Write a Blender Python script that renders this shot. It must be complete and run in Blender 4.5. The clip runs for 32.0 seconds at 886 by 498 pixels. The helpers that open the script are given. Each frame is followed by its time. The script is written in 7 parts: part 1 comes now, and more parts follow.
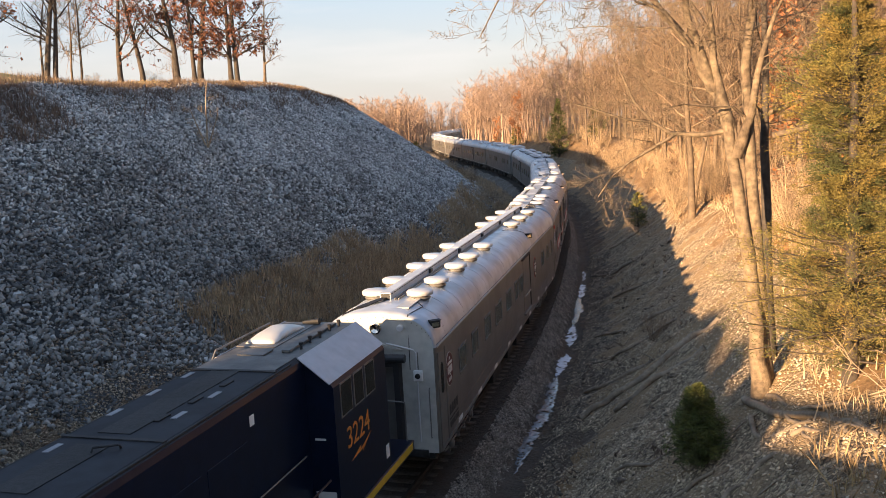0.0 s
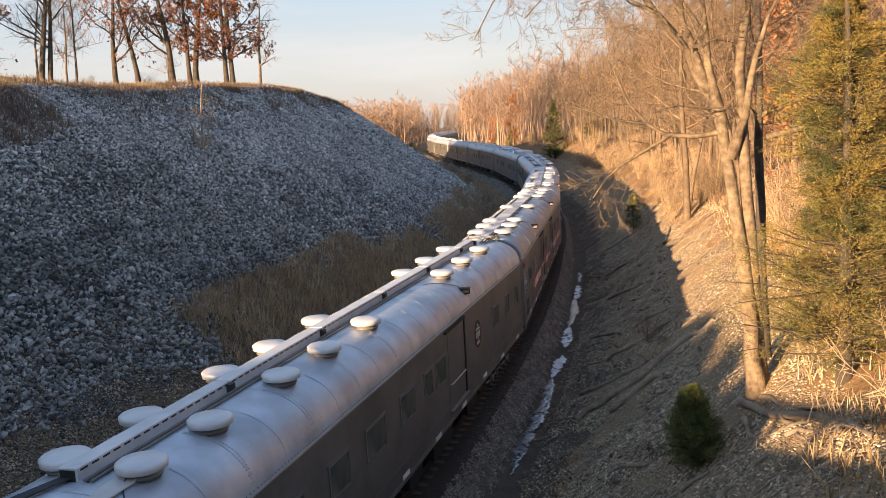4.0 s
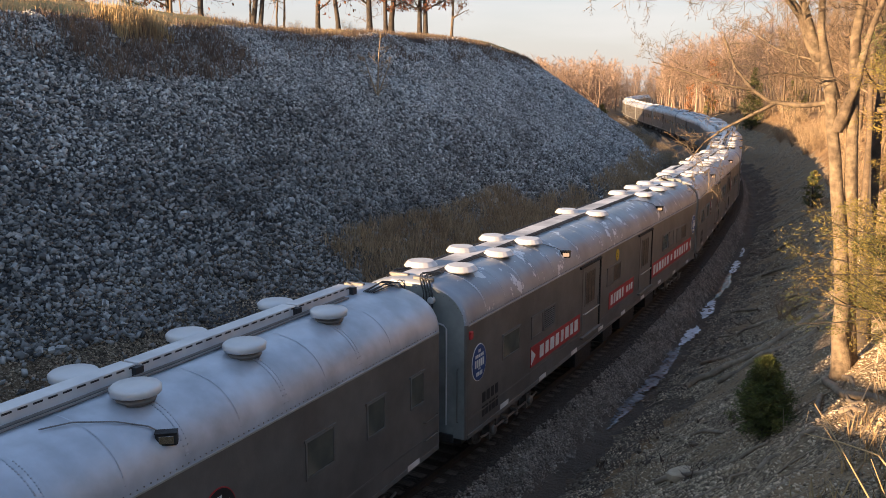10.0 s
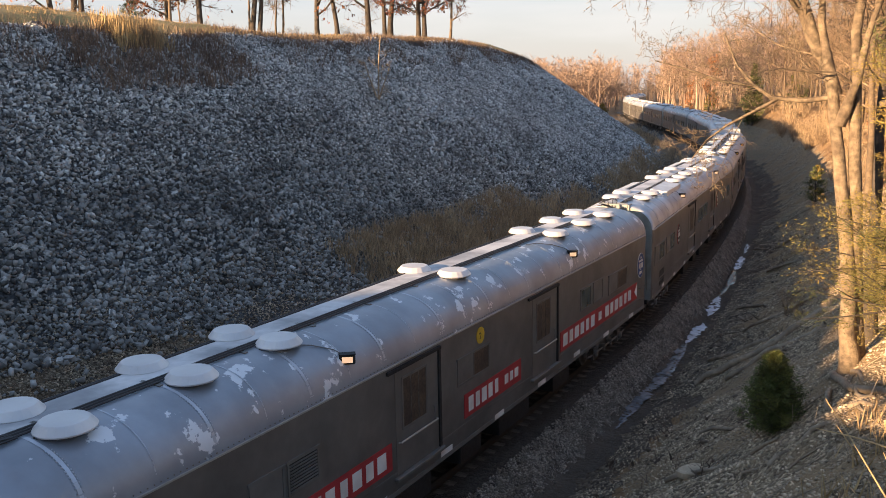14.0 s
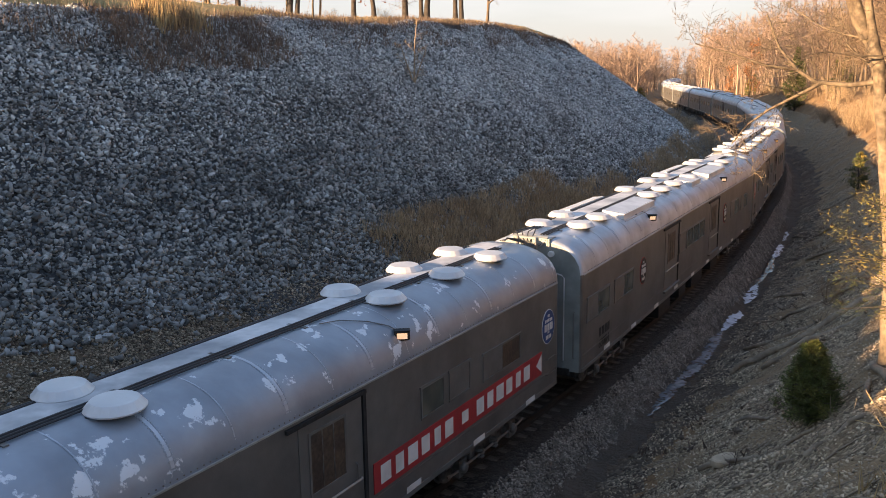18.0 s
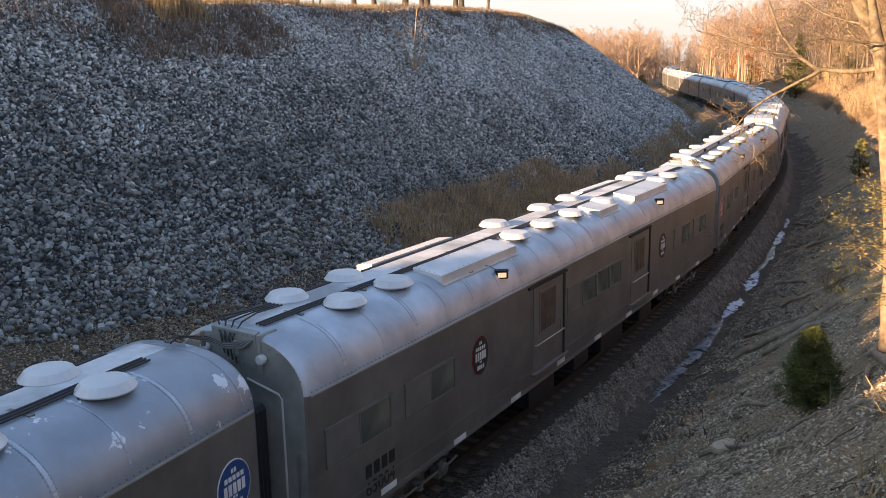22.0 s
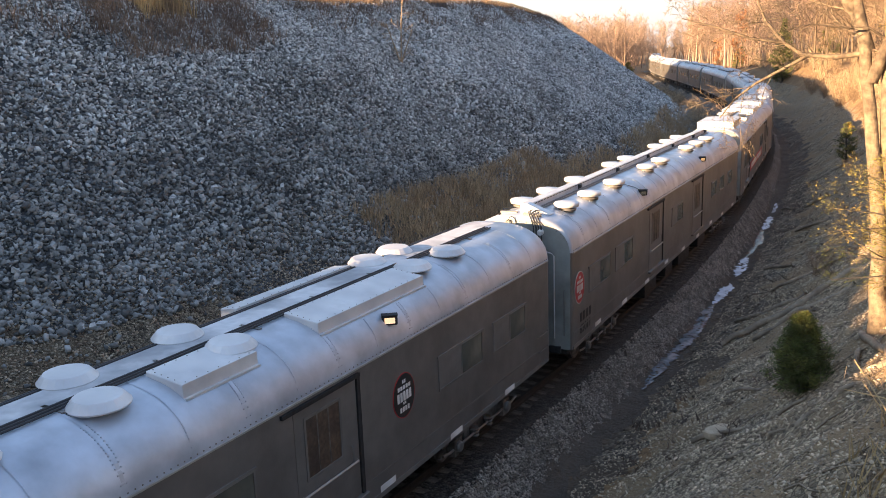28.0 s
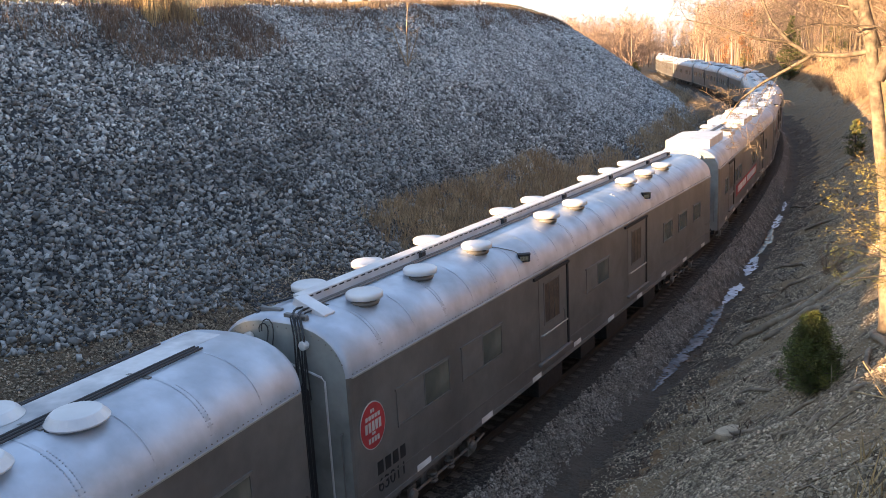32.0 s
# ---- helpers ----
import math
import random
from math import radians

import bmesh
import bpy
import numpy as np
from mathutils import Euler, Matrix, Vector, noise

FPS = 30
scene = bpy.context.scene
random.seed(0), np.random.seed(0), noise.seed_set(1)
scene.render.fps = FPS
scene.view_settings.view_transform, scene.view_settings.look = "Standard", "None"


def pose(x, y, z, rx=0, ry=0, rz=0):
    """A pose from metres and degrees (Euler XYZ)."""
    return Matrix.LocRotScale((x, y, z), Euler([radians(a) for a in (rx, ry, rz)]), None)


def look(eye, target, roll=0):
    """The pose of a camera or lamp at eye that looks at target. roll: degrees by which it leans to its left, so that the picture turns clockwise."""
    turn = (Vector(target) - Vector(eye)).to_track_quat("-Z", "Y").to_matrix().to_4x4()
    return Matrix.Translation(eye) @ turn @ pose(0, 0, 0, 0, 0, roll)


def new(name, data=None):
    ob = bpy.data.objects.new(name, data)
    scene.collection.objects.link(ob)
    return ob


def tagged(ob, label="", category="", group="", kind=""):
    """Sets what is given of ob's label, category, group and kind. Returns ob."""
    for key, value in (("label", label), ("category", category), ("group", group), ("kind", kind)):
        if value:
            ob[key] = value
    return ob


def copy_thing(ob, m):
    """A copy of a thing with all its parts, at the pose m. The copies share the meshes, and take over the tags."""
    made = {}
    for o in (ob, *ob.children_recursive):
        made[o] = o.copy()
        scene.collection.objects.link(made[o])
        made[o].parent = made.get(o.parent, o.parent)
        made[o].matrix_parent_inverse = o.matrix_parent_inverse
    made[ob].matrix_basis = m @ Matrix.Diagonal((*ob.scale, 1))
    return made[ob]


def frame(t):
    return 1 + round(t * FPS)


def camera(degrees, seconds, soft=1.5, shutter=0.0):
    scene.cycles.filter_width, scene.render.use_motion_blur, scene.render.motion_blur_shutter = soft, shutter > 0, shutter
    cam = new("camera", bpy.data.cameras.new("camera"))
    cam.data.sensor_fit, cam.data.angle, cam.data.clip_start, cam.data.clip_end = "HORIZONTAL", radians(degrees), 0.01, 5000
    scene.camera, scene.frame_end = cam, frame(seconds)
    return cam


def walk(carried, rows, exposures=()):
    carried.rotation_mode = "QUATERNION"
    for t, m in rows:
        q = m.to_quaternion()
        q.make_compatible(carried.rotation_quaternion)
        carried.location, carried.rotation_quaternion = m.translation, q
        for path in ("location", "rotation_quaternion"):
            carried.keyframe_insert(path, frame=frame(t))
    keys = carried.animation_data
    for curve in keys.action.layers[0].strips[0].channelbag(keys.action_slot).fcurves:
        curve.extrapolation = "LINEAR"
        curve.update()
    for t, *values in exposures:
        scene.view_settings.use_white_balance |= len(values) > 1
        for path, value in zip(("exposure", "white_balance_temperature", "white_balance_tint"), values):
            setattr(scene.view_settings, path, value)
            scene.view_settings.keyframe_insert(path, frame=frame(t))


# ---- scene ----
from collections import defaultdict

# ---- camera and its path ----
PATH = [
    (0.0, 0.010, 0.003, 9.154, -4.943, -8.175, 3.160),
    (0.5, -0.012, -0.017, 9.148, -4.961, -8.154, 3.129),
    (1.0, -0.017, -0.025, 9.152, -4.964, -8.156, 3.133),
    (1.5, -0.026, -0.039, 9.154, -4.969, -8.156, 3.130),
    (2.0, -0.022, -0.033, 9.158, -4.967, -8.160, 3.144),
    (2.5, -0.003, -0.004, 9.157, -4.957, -8.163, 3.162),
    (4.5, 0.033, -0.014, 9.157, -5.274, -8.080, 3.223),
    (5.0, 0.076, -0.005, 9.169, -3.415, -9.043, 2.193),
    (5.5, 0.237, -0.081, 9.205, 0.033, -8.932, 3.526),
    (6.0, 0.398, -0.203, 9.200, 2.307, -11.428, 3.845),
    (6.5, 0.672, -0.331, 9.192, 3.783, -13.560, 5.905),
    (7.0, 0.992, -0.499, 9.206, 2.759, -12.397, 7.415),
    (7.5, 1.179, -0.703, 9.170, 1.511, -10.305, 3.673),
    (8.0, 1.435, -0.835, 9.131, 3.290, -9.755, 1.781),
    (8.5, 1.684, -0.939, 9.103, 5.118, -9.670, 1.137),
    (9.0, 1.882, -1.019, 9.058, 6.713, -10.369, 0.381),
    (9.5, 2.077, -1.075, 8.988, 8.522, -10.741, -0.173),
    (10.0, 2.127, -1.088, 8.958, 8.078, -10.489, -0.134),
    (10.5, 2.115, -1.110, 8.942, 7.407, -9.317, 0.120),
    (11.0, 2.133, -1.151, 8.946, 6.797, -8.370, 0.548),
    (11.5, 2.146, -1.111, 8.938, 7.370, -7.671, 1.147),
    (12.0, 2.126, -1.173, 8.934, 7.487, -7.988, 1.687),
    (12.5, 2.115, -1.144, 8.949, 7.429, -9.315, 1.455),
    (13.0, 2.106, -1.143, 8.957, 7.778, -9.608, 1.442),
    (13.5, 2.094, -1.116, 8.967, 7.920, -10.013, 1.190),
    (15.5, 2.070, -1.145, 8.963, 8.526, -10.678, 0.866),
    (16.0, 2.097, -1.114, 8.961, 9.017, -10.909, 0.910),
    (16.5, 2.100, -1.093, 8.957, 9.575, -11.229, 0.960),
    (17.0, 2.089, -1.096, 8.966, 9.959, -11.462, 0.994),
    (17.5, 2.089, -1.089, 8.950, 10.246, -11.396, 0.946),
    (18.0, 2.085, -1.077, 8.953, 10.447, -11.364, 0.841),
    (18.5, 2.068, -1.107, 8.952, 10.450, -11.397, 0.807),
    (19.0, 2.053, -1.140, 8.956, 10.420, -11.500, 0.913),
    (19.5, 2.049, -1.151, 8.961, 10.367, -11.543, 0.972),
    (20.0, 2.036, -1.132, 8.967, 10.251, -11.794, 1.224),
    (20.5, 2.055, -1.149, 8.973, 10.426, -11.879, 1.265),
    (21.0, 2.056, -1.162, 8.981, 10.609, -11.992, 1.100),
    (21.5, 2.065, -1.153, 8.967, 10.429, -12.123, 0.991),
    (22.0, 2.081, -1.119, 8.954, 10.473, -12.156, 0.994),
    (22.5, 2.070, -1.127, 8.984, 10.456, -12.348, 1.063),
    (23.0, 2.142, -0.974, 8.966, 10.464, -12.422, 1.224),
    (23.5, 2.081, -1.127, 8.995, 10.211, -12.382, 1.564),
    (24.0, 2.090, -1.161, 8.985, 10.078, -12.246, 1.779),
    (24.5, 2.100, -1.152, 8.975, 10.112, -12.181, 1.793),
    (25.0, 2.092, -1.151, 8.992, 10.096, -12.244, 1.938),
    (25.5, 2.089, -1.136, 8.981, 10.037, -12.305, 2.142),
    (27.5, 2.082, -1.138, 8.983, 9.641, -12.712, 2.030),
    (28.0, 2.078, -1.144, 8.991, 9.583, -12.777, 2.018),
    (28.5, 2.065, -1.140, 8.992, 9.575, -12.900, 2.106),
    (29.0, 2.092, -1.116, 8.987, 9.908, -13.044, 2.179),
    (29.5, 2.100, -1.109, 8.991, 10.048, -13.112, 2.260),
    (30.0, 2.112, -1.117, 8.995, 9.949, -13.082, 2.365),
    (30.5, 2.101, -1.125, 9.012, 9.830, -12.933, 2.339),
    (31.0, 2.103, -1.163, 9.003, 9.652, -12.835, 2.495),
    (31.5, 2.117, -1.179, 9.001, 9.756, -12.685, 2.927),
    (32.0, 2.115, -1.149, 9.036, 10.016, -12.589, 2.925),
]
cam = camera(54.83, 32.0, 0.8)
walk(cam, [(t, pose(x, y, z, 90 + p, r, w)) for t, x, y, z, w, p, r in PATH],
     [(0, 1.84), (4.5, 1.74), (5.5, 1.6), (6.2, 1.56), (7, 2.15), (7.6, 1.77), (8, 1.62), (9, 1.68), (11, 1.79), (14, 1.81), (19, 1.96), (21, 2.05), (23, 2.14), (28, 2.31), (32, 2.46)])

# ---- sky and sun ----
SUN_FROM = Vector((-0.74, -0.65, 0.185)).normalized()
SUN_ELEV = math.asin(SUN_FROM.z)
world = bpy.data.worlds.new("sky")
scene.world = world
world.use_nodes = True
wn, wl = world.node_tree.nodes, world.node_tree.links
wn.clear()
w_out = wn.new("ShaderNodeOutputWorld")
w_bg = wn.new("ShaderNodeBackground")
w_sky = wn.new("ShaderNodeTexSky")
w_sky.sky_type = "NISHITA"
w_sky.sun_disc = False
w_sky.sun_elevation = SUN_ELEV
w_sky.sun_rotation = math.atan2(SUN_FROM.x, SUN_FROM.y)
w_sky.air_density, w_sky.dust_density, w_sky.ozone_density = 1.0, 1.6, 1.0
w_bg.inputs["Strength"].default_value = 0.05
# clear blue overhead, paler and pinkish towards the horizon, with thin streaks of cloud
w_tc = wn.new("ShaderNodeTexCoord")
w_sep = wn.new("ShaderNodeSeparateXYZ")
wl.new(w_tc.outputs["Generated"], w_sep.inputs["Vector"])
w_grad = wn.new("ShaderNodeValToRGB")
w_grad.color_ramp.elements[0].position, w_grad.color_ramp.elements[0].color = 0.0, (5.3, 4.75, 4.5, 1)
w_grad.color_ramp.elements[1].position, w_grad.color_ramp.elements[1].color = 1.0, (1.8, 2.7, 4.55, 1)
for pos, col in ((0.08, (5.1, 4.95, 5.0, 1)), (0.2, (3.5, 4.7, 6.0, 1)), (0.45, (2.35, 3.35, 5.1, 1))):
    e = w_grad.color_ramp.elements.new(pos)
    e.color = col
wl.new(w_sep.outputs["Z"], w_grad.inputs["Fac"])
w_map = wn.new("ShaderNodeMapping")
w_map.inputs["Scale"].default_value = (1.2, 1.2, 7.0)
w_noise = wn.new("ShaderNodeTexNoise")
w_noise.inputs["Scale"].default_value = 2.4
w_noise.inputs["Detail"].default_value = 5.0
w_ramp = wn.new("ShaderNodeValToRGB")
w_ramp.color_ramp.elements[0].position, w_ramp.color_ramp.elements[1].position = 0.45, 0.72
w_cap = wn.new("ShaderNodeMath")
w_cap.operation = "MULTIPLY"
w_cap.inputs[1].default_value = 0.7
w_cloud = wn.new("ShaderNodeMixRGB")
w_cloud.inputs["Color2"].default_value = (5.7, 5.45, 5.3, 1)
w_mix = wn.new("ShaderNodeMixRGB")
w_mix.inputs["Fac"].default_value = 0.75
wl.new(w_tc.outputs["Generated"], w_map.inputs["Vector"])
wl.new(w_map.outputs["Vector"], w_noise.inputs["Vector"])
wl.new(w_noise.outputs["Fac"], w_ramp.inputs["Fac"])
wl.new(w_ramp.outputs["Color"], w_cap.inputs[0])
wl.new(w_sky.outputs["Color"], w_mix.inputs["Color1"])
wl.new(w_grad.outputs["Color"], w_mix.inputs["Color2"])
w_low = wn.new("ShaderNodeMapRange")
w_low.inputs["From Min"].default_value, w_low.inputs["From Max"].default_value = 0.2, 0.5
w_low.inputs["To Min"].default_value, w_low.inputs["To Max"].default_value = 1.0, 0.1
w_thin = wn.new("ShaderNodeMath")
w_thin.operation = "MULTIPLY"
wl.new(w_sep.outputs["Z"], w_low.inputs["Value"])
wl.new(w_cap.outputs[0], w_thin.inputs[0])
wl.new(w_low.outputs["Result"], w_thin.inputs[1])
wl.new(w_thin.outputs[0], w_cloud.inputs["Fac"])
wl.new(w_mix.outputs["Color"], w_cloud.inputs["Color1"])
wl.new(w_cloud.outputs["Color"], w_bg.inputs["Color"])
wl.new(w_bg.outputs["Background"], w_out.inputs["Surface"])
sun = new("sun", bpy.data.lights.new("sun", "SUN"))
sun.data.energy = 5.0
sun.data.angle = radians(0.6)
sun.data.color = (1.0, 0.66, 0.37)
sun.matrix_world = look((0, 0, 60), Vector((0, 0, 60)) - SUN_FROM)

# ---- materials ----
def mat(name, base, rough=0.8, metal=0.0, scale=6.0, vary=0.25, second=None, second_scale=0.8, bump=0.0, bump_scale=40.0, rand=0.0, spec=0.5):
    """A surface with grain at two scales: fine noise on the colour, larger patches towards `second`, and relief."""
    m = bpy.data.materials.new(name)
    m.use_nodes = True
    n, l = m.node_tree.nodes, m.node_tree.links
    b = n["Principled BSDF"]
    b.inputs["Roughness"].default_value, b.inputs["Metallic"].default_value = rough, metal
    b.inputs["Specular IOR Level"].default_value = spec
    tc = n.new("ShaderNodeTexCoord")
    fine = n.new("ShaderNodeTexNoise")
    fine.inputs["Scale"].default_value, fine.inputs["Detail"].default_value = scale, 4.0
    l.new(tc.outputs["Object"], fine.inputs["Vector"])
    big = n.new("ShaderNodeTexNoise")
    big.inputs["Scale"].default_value, big.inputs["Detail"].default_value = second_scale, 5.0
    l.new(tc.outputs["Object"], big.inputs["Vector"])
    ramp = n.new("ShaderNodeValToRGB")
    ramp.color_ramp.elements[0].position, ramp.color_ramp.elements[1].position = 0.42, 0.62
    l.new(big.outputs["Fac"], ramp.inputs["Fac"])
    mix = n.new("ShaderNodeMixRGB")
    mix.inputs["Color1"].default_value = (*base, 1)
    mix.inputs["Color2"].default_value = (*(second or [c * (1 - vary) for c in base]), 1)
    l.new(ramp.outputs["Color"], mix.inputs["Fac"])
    val = n.new("ShaderNodeHueSaturation")
    mr = n.new("ShaderNodeMapRange")
    mr.inputs["To Min"].default_value, mr.inputs["To Max"].default_value = 1 - vary, 1 + vary
    mr.inputs["From Min"].default_value, mr.inputs["From Max"].default_value = 0.3, 0.7
    l.new(fine.outputs["Fac"], mr.inputs["Value"])
    src = mr.outputs["Result"]
    if rand:
        geo = n.new("ShaderNodeNewGeometry")
        mr2 = n.new("ShaderNodeMapRange")
        mr2.inputs["To Min"].default_value, mr2.inputs["To Max"].default_value = 1 - rand, 1 + rand
        l.new(geo.outputs["Random Per Island"], mr2.inputs["Value"])
        info = n.new("ShaderNodeObjectInfo")
        mr3 = n.new("ShaderNodeMapRange")
        mr3.inputs["To Min"].default_value, mr3.inputs["To Max"].default_value = 1 - rand * 0.6, 1 + rand * 0.6
        l.new(info.outputs["Random"], mr3.inputs["Value"])
        mu = n.new("ShaderNodeMath")
        mu.operation = "MULTIPLY"
        l.new(src, mu.inputs[0])
        l.new(mr2.outputs["Result"], mu.inputs[1])
        mu2 = n.new("ShaderNodeMath")
        mu2.operation = "MULTIPLY"
        l.new(mu.outputs[0], mu2.inputs[0])
        l.new(mr3.outputs["Result"], mu2.inputs[1])
        src = mu2.outputs[0]
    l.new(src, val.inputs["Value"])
    l.new(mix.outputs["Color"], val.inputs["Color"])
    l.new(val.outputs["Color"], b.inputs["Base Color"])
    if bump:
        bn = n.new("ShaderNodeTexNoise")
        bn.inputs["Scale"].default_value, bn.inputs["Detail"].default_value = bump_scale, 4.0
        l.new(tc.outputs["Object"], bn.inputs["Vector"])
        bp = n.new("ShaderNodeBump")
        bp.inputs["Strength"].default_value, bp.inputs["Distance"].default_value = min(bump, 1.0), 0.02
        l.new(bn.outputs["Fac"], bp.inputs["Height"])
        l.new(bp.outputs["Normal"], b.inputs["Normal"])
    return m


def gravel(name, base, dark, scale, second=None, strength=0.8, dist=0.05, big=0.35):
    """Loose stone: cells of many greys with dark gaps and relief, and larger patches of earth."""
    m = bpy.data.materials.new(name)
    m.use_nodes = True
    n, l = m.node_tree.nodes, m.node_tree.links
    b = n["Principled BSDF"]
    b.inputs["Roughness"].default_value = 0.9
    b.inputs["Specular IOR Level"].default_value = 0.25
    tc = n.new("ShaderNodeTexCoord")
    vo = n.new("ShaderNodeTexVoronoi")
    vo.inputs["Scale"].default_value = scale
    l.new(tc.outputs["Object"], vo.inputs["Vector"])
    edge = n.new("ShaderNodeTexVoronoi")
    edge.feature = "DISTANCE_TO_EDGE"
    edge.inputs["Scale"].default_value = scale
    l.new(tc.outputs["Object"], edge.inputs["Vector"])
    sep = n.new("ShaderNodeSeparateColor")
    l.new(vo.outputs["Color"], sep.inputs["Color"])
    cr = n.new("ShaderNodeValToRGB")
    cr.color_ramp.elements[0].color, cr.color_ramp.elements[1].color = (*dark, 1), (*base, 1)
    cr.color_ramp.elements[0].position = 0.1
    l.new(sep.outputs["Red"], cr.inputs["Fac"])
    er = n.new("ShaderNodeValToRGB")
    er.color_ramp.elements[0].position, er.color_ramp.elements[1].position = 0.0, 0.12
    er.color_ramp.elements[0].color = (0.25, 0.25, 0.25, 1)
    l.new(edge.outputs["Distance"], er.inputs["Fac"])
    mul = n.new("ShaderNodeMixRGB")
    mul.blend_type, mul.inputs["Fac"].default_value = "MULTIPLY", 1.0
    l.new(cr.outputs["Color"], mul.inputs["Color1"])
    l.new(er.outputs["Color"], mul.inputs["Color2"])
    nz = n.new("ShaderNodeTexNoise")
    nz.inputs["Scale"].default_value, nz.inputs["Detail"].default_value = big, 6.0
    l.new(tc.outputs["Object"], nz.inputs["Vector"])
    nr = n.new("ShaderNodeValToRGB")
    nr.color_ramp.elements[0].position, nr.color_ramp.elements[1].position = 0.45, 0.6
    l.new(nz.outputs["Fac"], nr.inputs["Fac"])
    mix = n.new("ShaderNodeMixRGB")
    mix.inputs["Color2"].default_value = (*(second or dark), 1)
    l.new(nr.outputs["Color"], mix.inputs["Fac"])
    l.new(mul.outputs["Color"], mix.inputs["Color1"])
    l.new(mix.outputs["Color"], b.inputs["Base Color"])
    bp = n.new("ShaderNodeBump")
    bp.inputs["Strength"].default_value, bp.inputs["Distance"].default_value = strength, dist
    l.new(edge.outputs["Distance"], bp.inputs["Height"])
    n2 = n.new("ShaderNodeTexNoise")
    n2.inputs["Scale"].default_value, n2.inputs["Detail"].default_value = scale * 0.4, 5.0
    l.new(tc.outputs["Object"], n2.inputs["Vector"])
    bp2 = n.new("ShaderNodeBump")
    bp2.inputs["Strength"].default_value, bp2.inputs["Distance"].default_value = 0.6, 0.15
    l.new(n2.outputs["Fac"], bp2.inputs["Height"])
    l.new(bp2.outputs["Normal"], bp.inputs["Normal"])
    l.new(bp.outputs["Normal"], b.inputs["Normal"])
    return m


M_RIP = gravel("riprap_bed", (0.14, 0.148, 0.154), (0.035, 0.037, 0.039), 6.0)
M_BALLAST = gravel("ballast_stone", (0.429, 0.3832, 0.3289), (0.0715, 0.0615, 0.0515), 15.0, (0.143, 0.123, 0.1001), 1.0)
# Grimy ballast, darkened further: the train's own shadow is put into the colour.
M_GRIMESHADE = gravel("oily_ballast", (0.085, 0.074, 0.062), (0.022, 0.019, 0.016), 13.0, (0.045, 0.037, 0.03), 1.0)
M_MUD = gravel("ditch_mud", (0.13, 0.108, 0.085), (0.085, 0.07, 0.055), 22.0, (0.1, 0.083, 0.066), 0.35, 0.02, 0.9)
M_SOIL = gravel("dark_bank_soil", (0.3375, 0.2767, 0.2025), (0.0675, 0.0513, 0.0365), 7.0, (0.108, 0.081, 0.0567), 1.0, 0.08, 0.5)
M_BANK = gravel("clay_bank", (0.5394, 0.4278, 0.279), (0.1395, 0.1023, 0.067), 11.0, (0.279, 0.2, 0.1163), 1.0, 0.07, 0.55)
M_TOE = gravel("toe_gravel", (0.33, 0.27, 0.19), (0.05, 0.038, 0.028), 15.0, (0.13, 0.095, 0.062), 1.0)
M_LITTER = mat("leaf_litter", (0.176, 0.104, 0.048), 0.95, 0, 12, 0.4, (0.24, 0.152, 0.072), 0.5, 0.8, 18)
M_LAWN = mat("dormant_lawn", (0.3024, 0.216, 0.0864), 0.95, 0, 8, 0.3, (0.216, 0.1872, 0.0648), 0.3, 0.8, 30)
M_SCRUB = mat("dry_scrub_soil", (0.17, 0.12, 0.075), 0.95, 0, 6, 0.35, (0.1, 0.075, 0.05), 0.6, 0.8, 15)
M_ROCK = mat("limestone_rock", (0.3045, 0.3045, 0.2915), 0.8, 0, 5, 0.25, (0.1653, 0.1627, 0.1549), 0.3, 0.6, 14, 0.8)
# Paler copy of the rock: the upper slope's stronger light, put into colour.
M_ROCKBRIGHT = mat("pale_limestone_rock", (0.5635, 0.5692, 0.552), 0.8, 0, 5, 0.25, (0.414, 0.4174, 0.4048), 0.3, 0.6, 14, 0.72)
# One silver: shade darkens the side colour, sky reflection pales and blues the roof.
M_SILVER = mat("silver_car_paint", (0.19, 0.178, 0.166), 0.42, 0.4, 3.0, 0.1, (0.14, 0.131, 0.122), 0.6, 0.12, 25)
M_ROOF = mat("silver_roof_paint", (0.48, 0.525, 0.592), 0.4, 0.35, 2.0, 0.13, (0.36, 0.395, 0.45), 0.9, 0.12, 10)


def flaked(name, base, flake, low, high):
    """Metal paint from which an older pale coat shows in ragged flakes."""
    m = mat(name, base, 0.4, 0.35, 2.0, 0.08, [c * 0.8 for c in base], 0.8, 0.12, 10)
    n, l = m.node_tree.nodes, m.node_tree.links
    b = n["Principled BSDF"]
    tc = n.new("ShaderNodeTexCoord")
    nz = n.new("ShaderNodeTexNoise")
    nz.inputs["Scale"].default_value, nz.inputs["Detail"].default_value, nz.inputs["Roughness"].default_value = 1.9, 9.0, 0.6
    l.new(tc.outputs["Object"], nz.inputs["Vector"])
    cut = n.new("ShaderNodeValToRGB")
    cut.color_ramp.elements[0].position, cut.color_ramp.elements[1].position = low, high
    l.new(nz.outputs["Fac"], cut.inputs["Fac"])
    mix = n.new("ShaderNodeMixRGB")
    mix.inputs["Color2"].default_value = (*flake, 1)
    old = b.inputs["Base Color"].links[0].from_socket
    l.new(old, mix.inputs["Color1"])
    l.new(cut.outputs["Color"], mix.inputs["Fac"])
    l.new(mix.outputs["Color"], b.inputs["Base Color"])
    met = n.new("ShaderNodeMapRange")
    met.inputs["To Min"].default_value, met.inputs["To Max"].default_value = 0.35, 0.0
    l.new(cut.outputs["Color"], met.inputs["Value"])
    l.new(met.outputs["Result"], b.inputs["Metallic"])
    return m


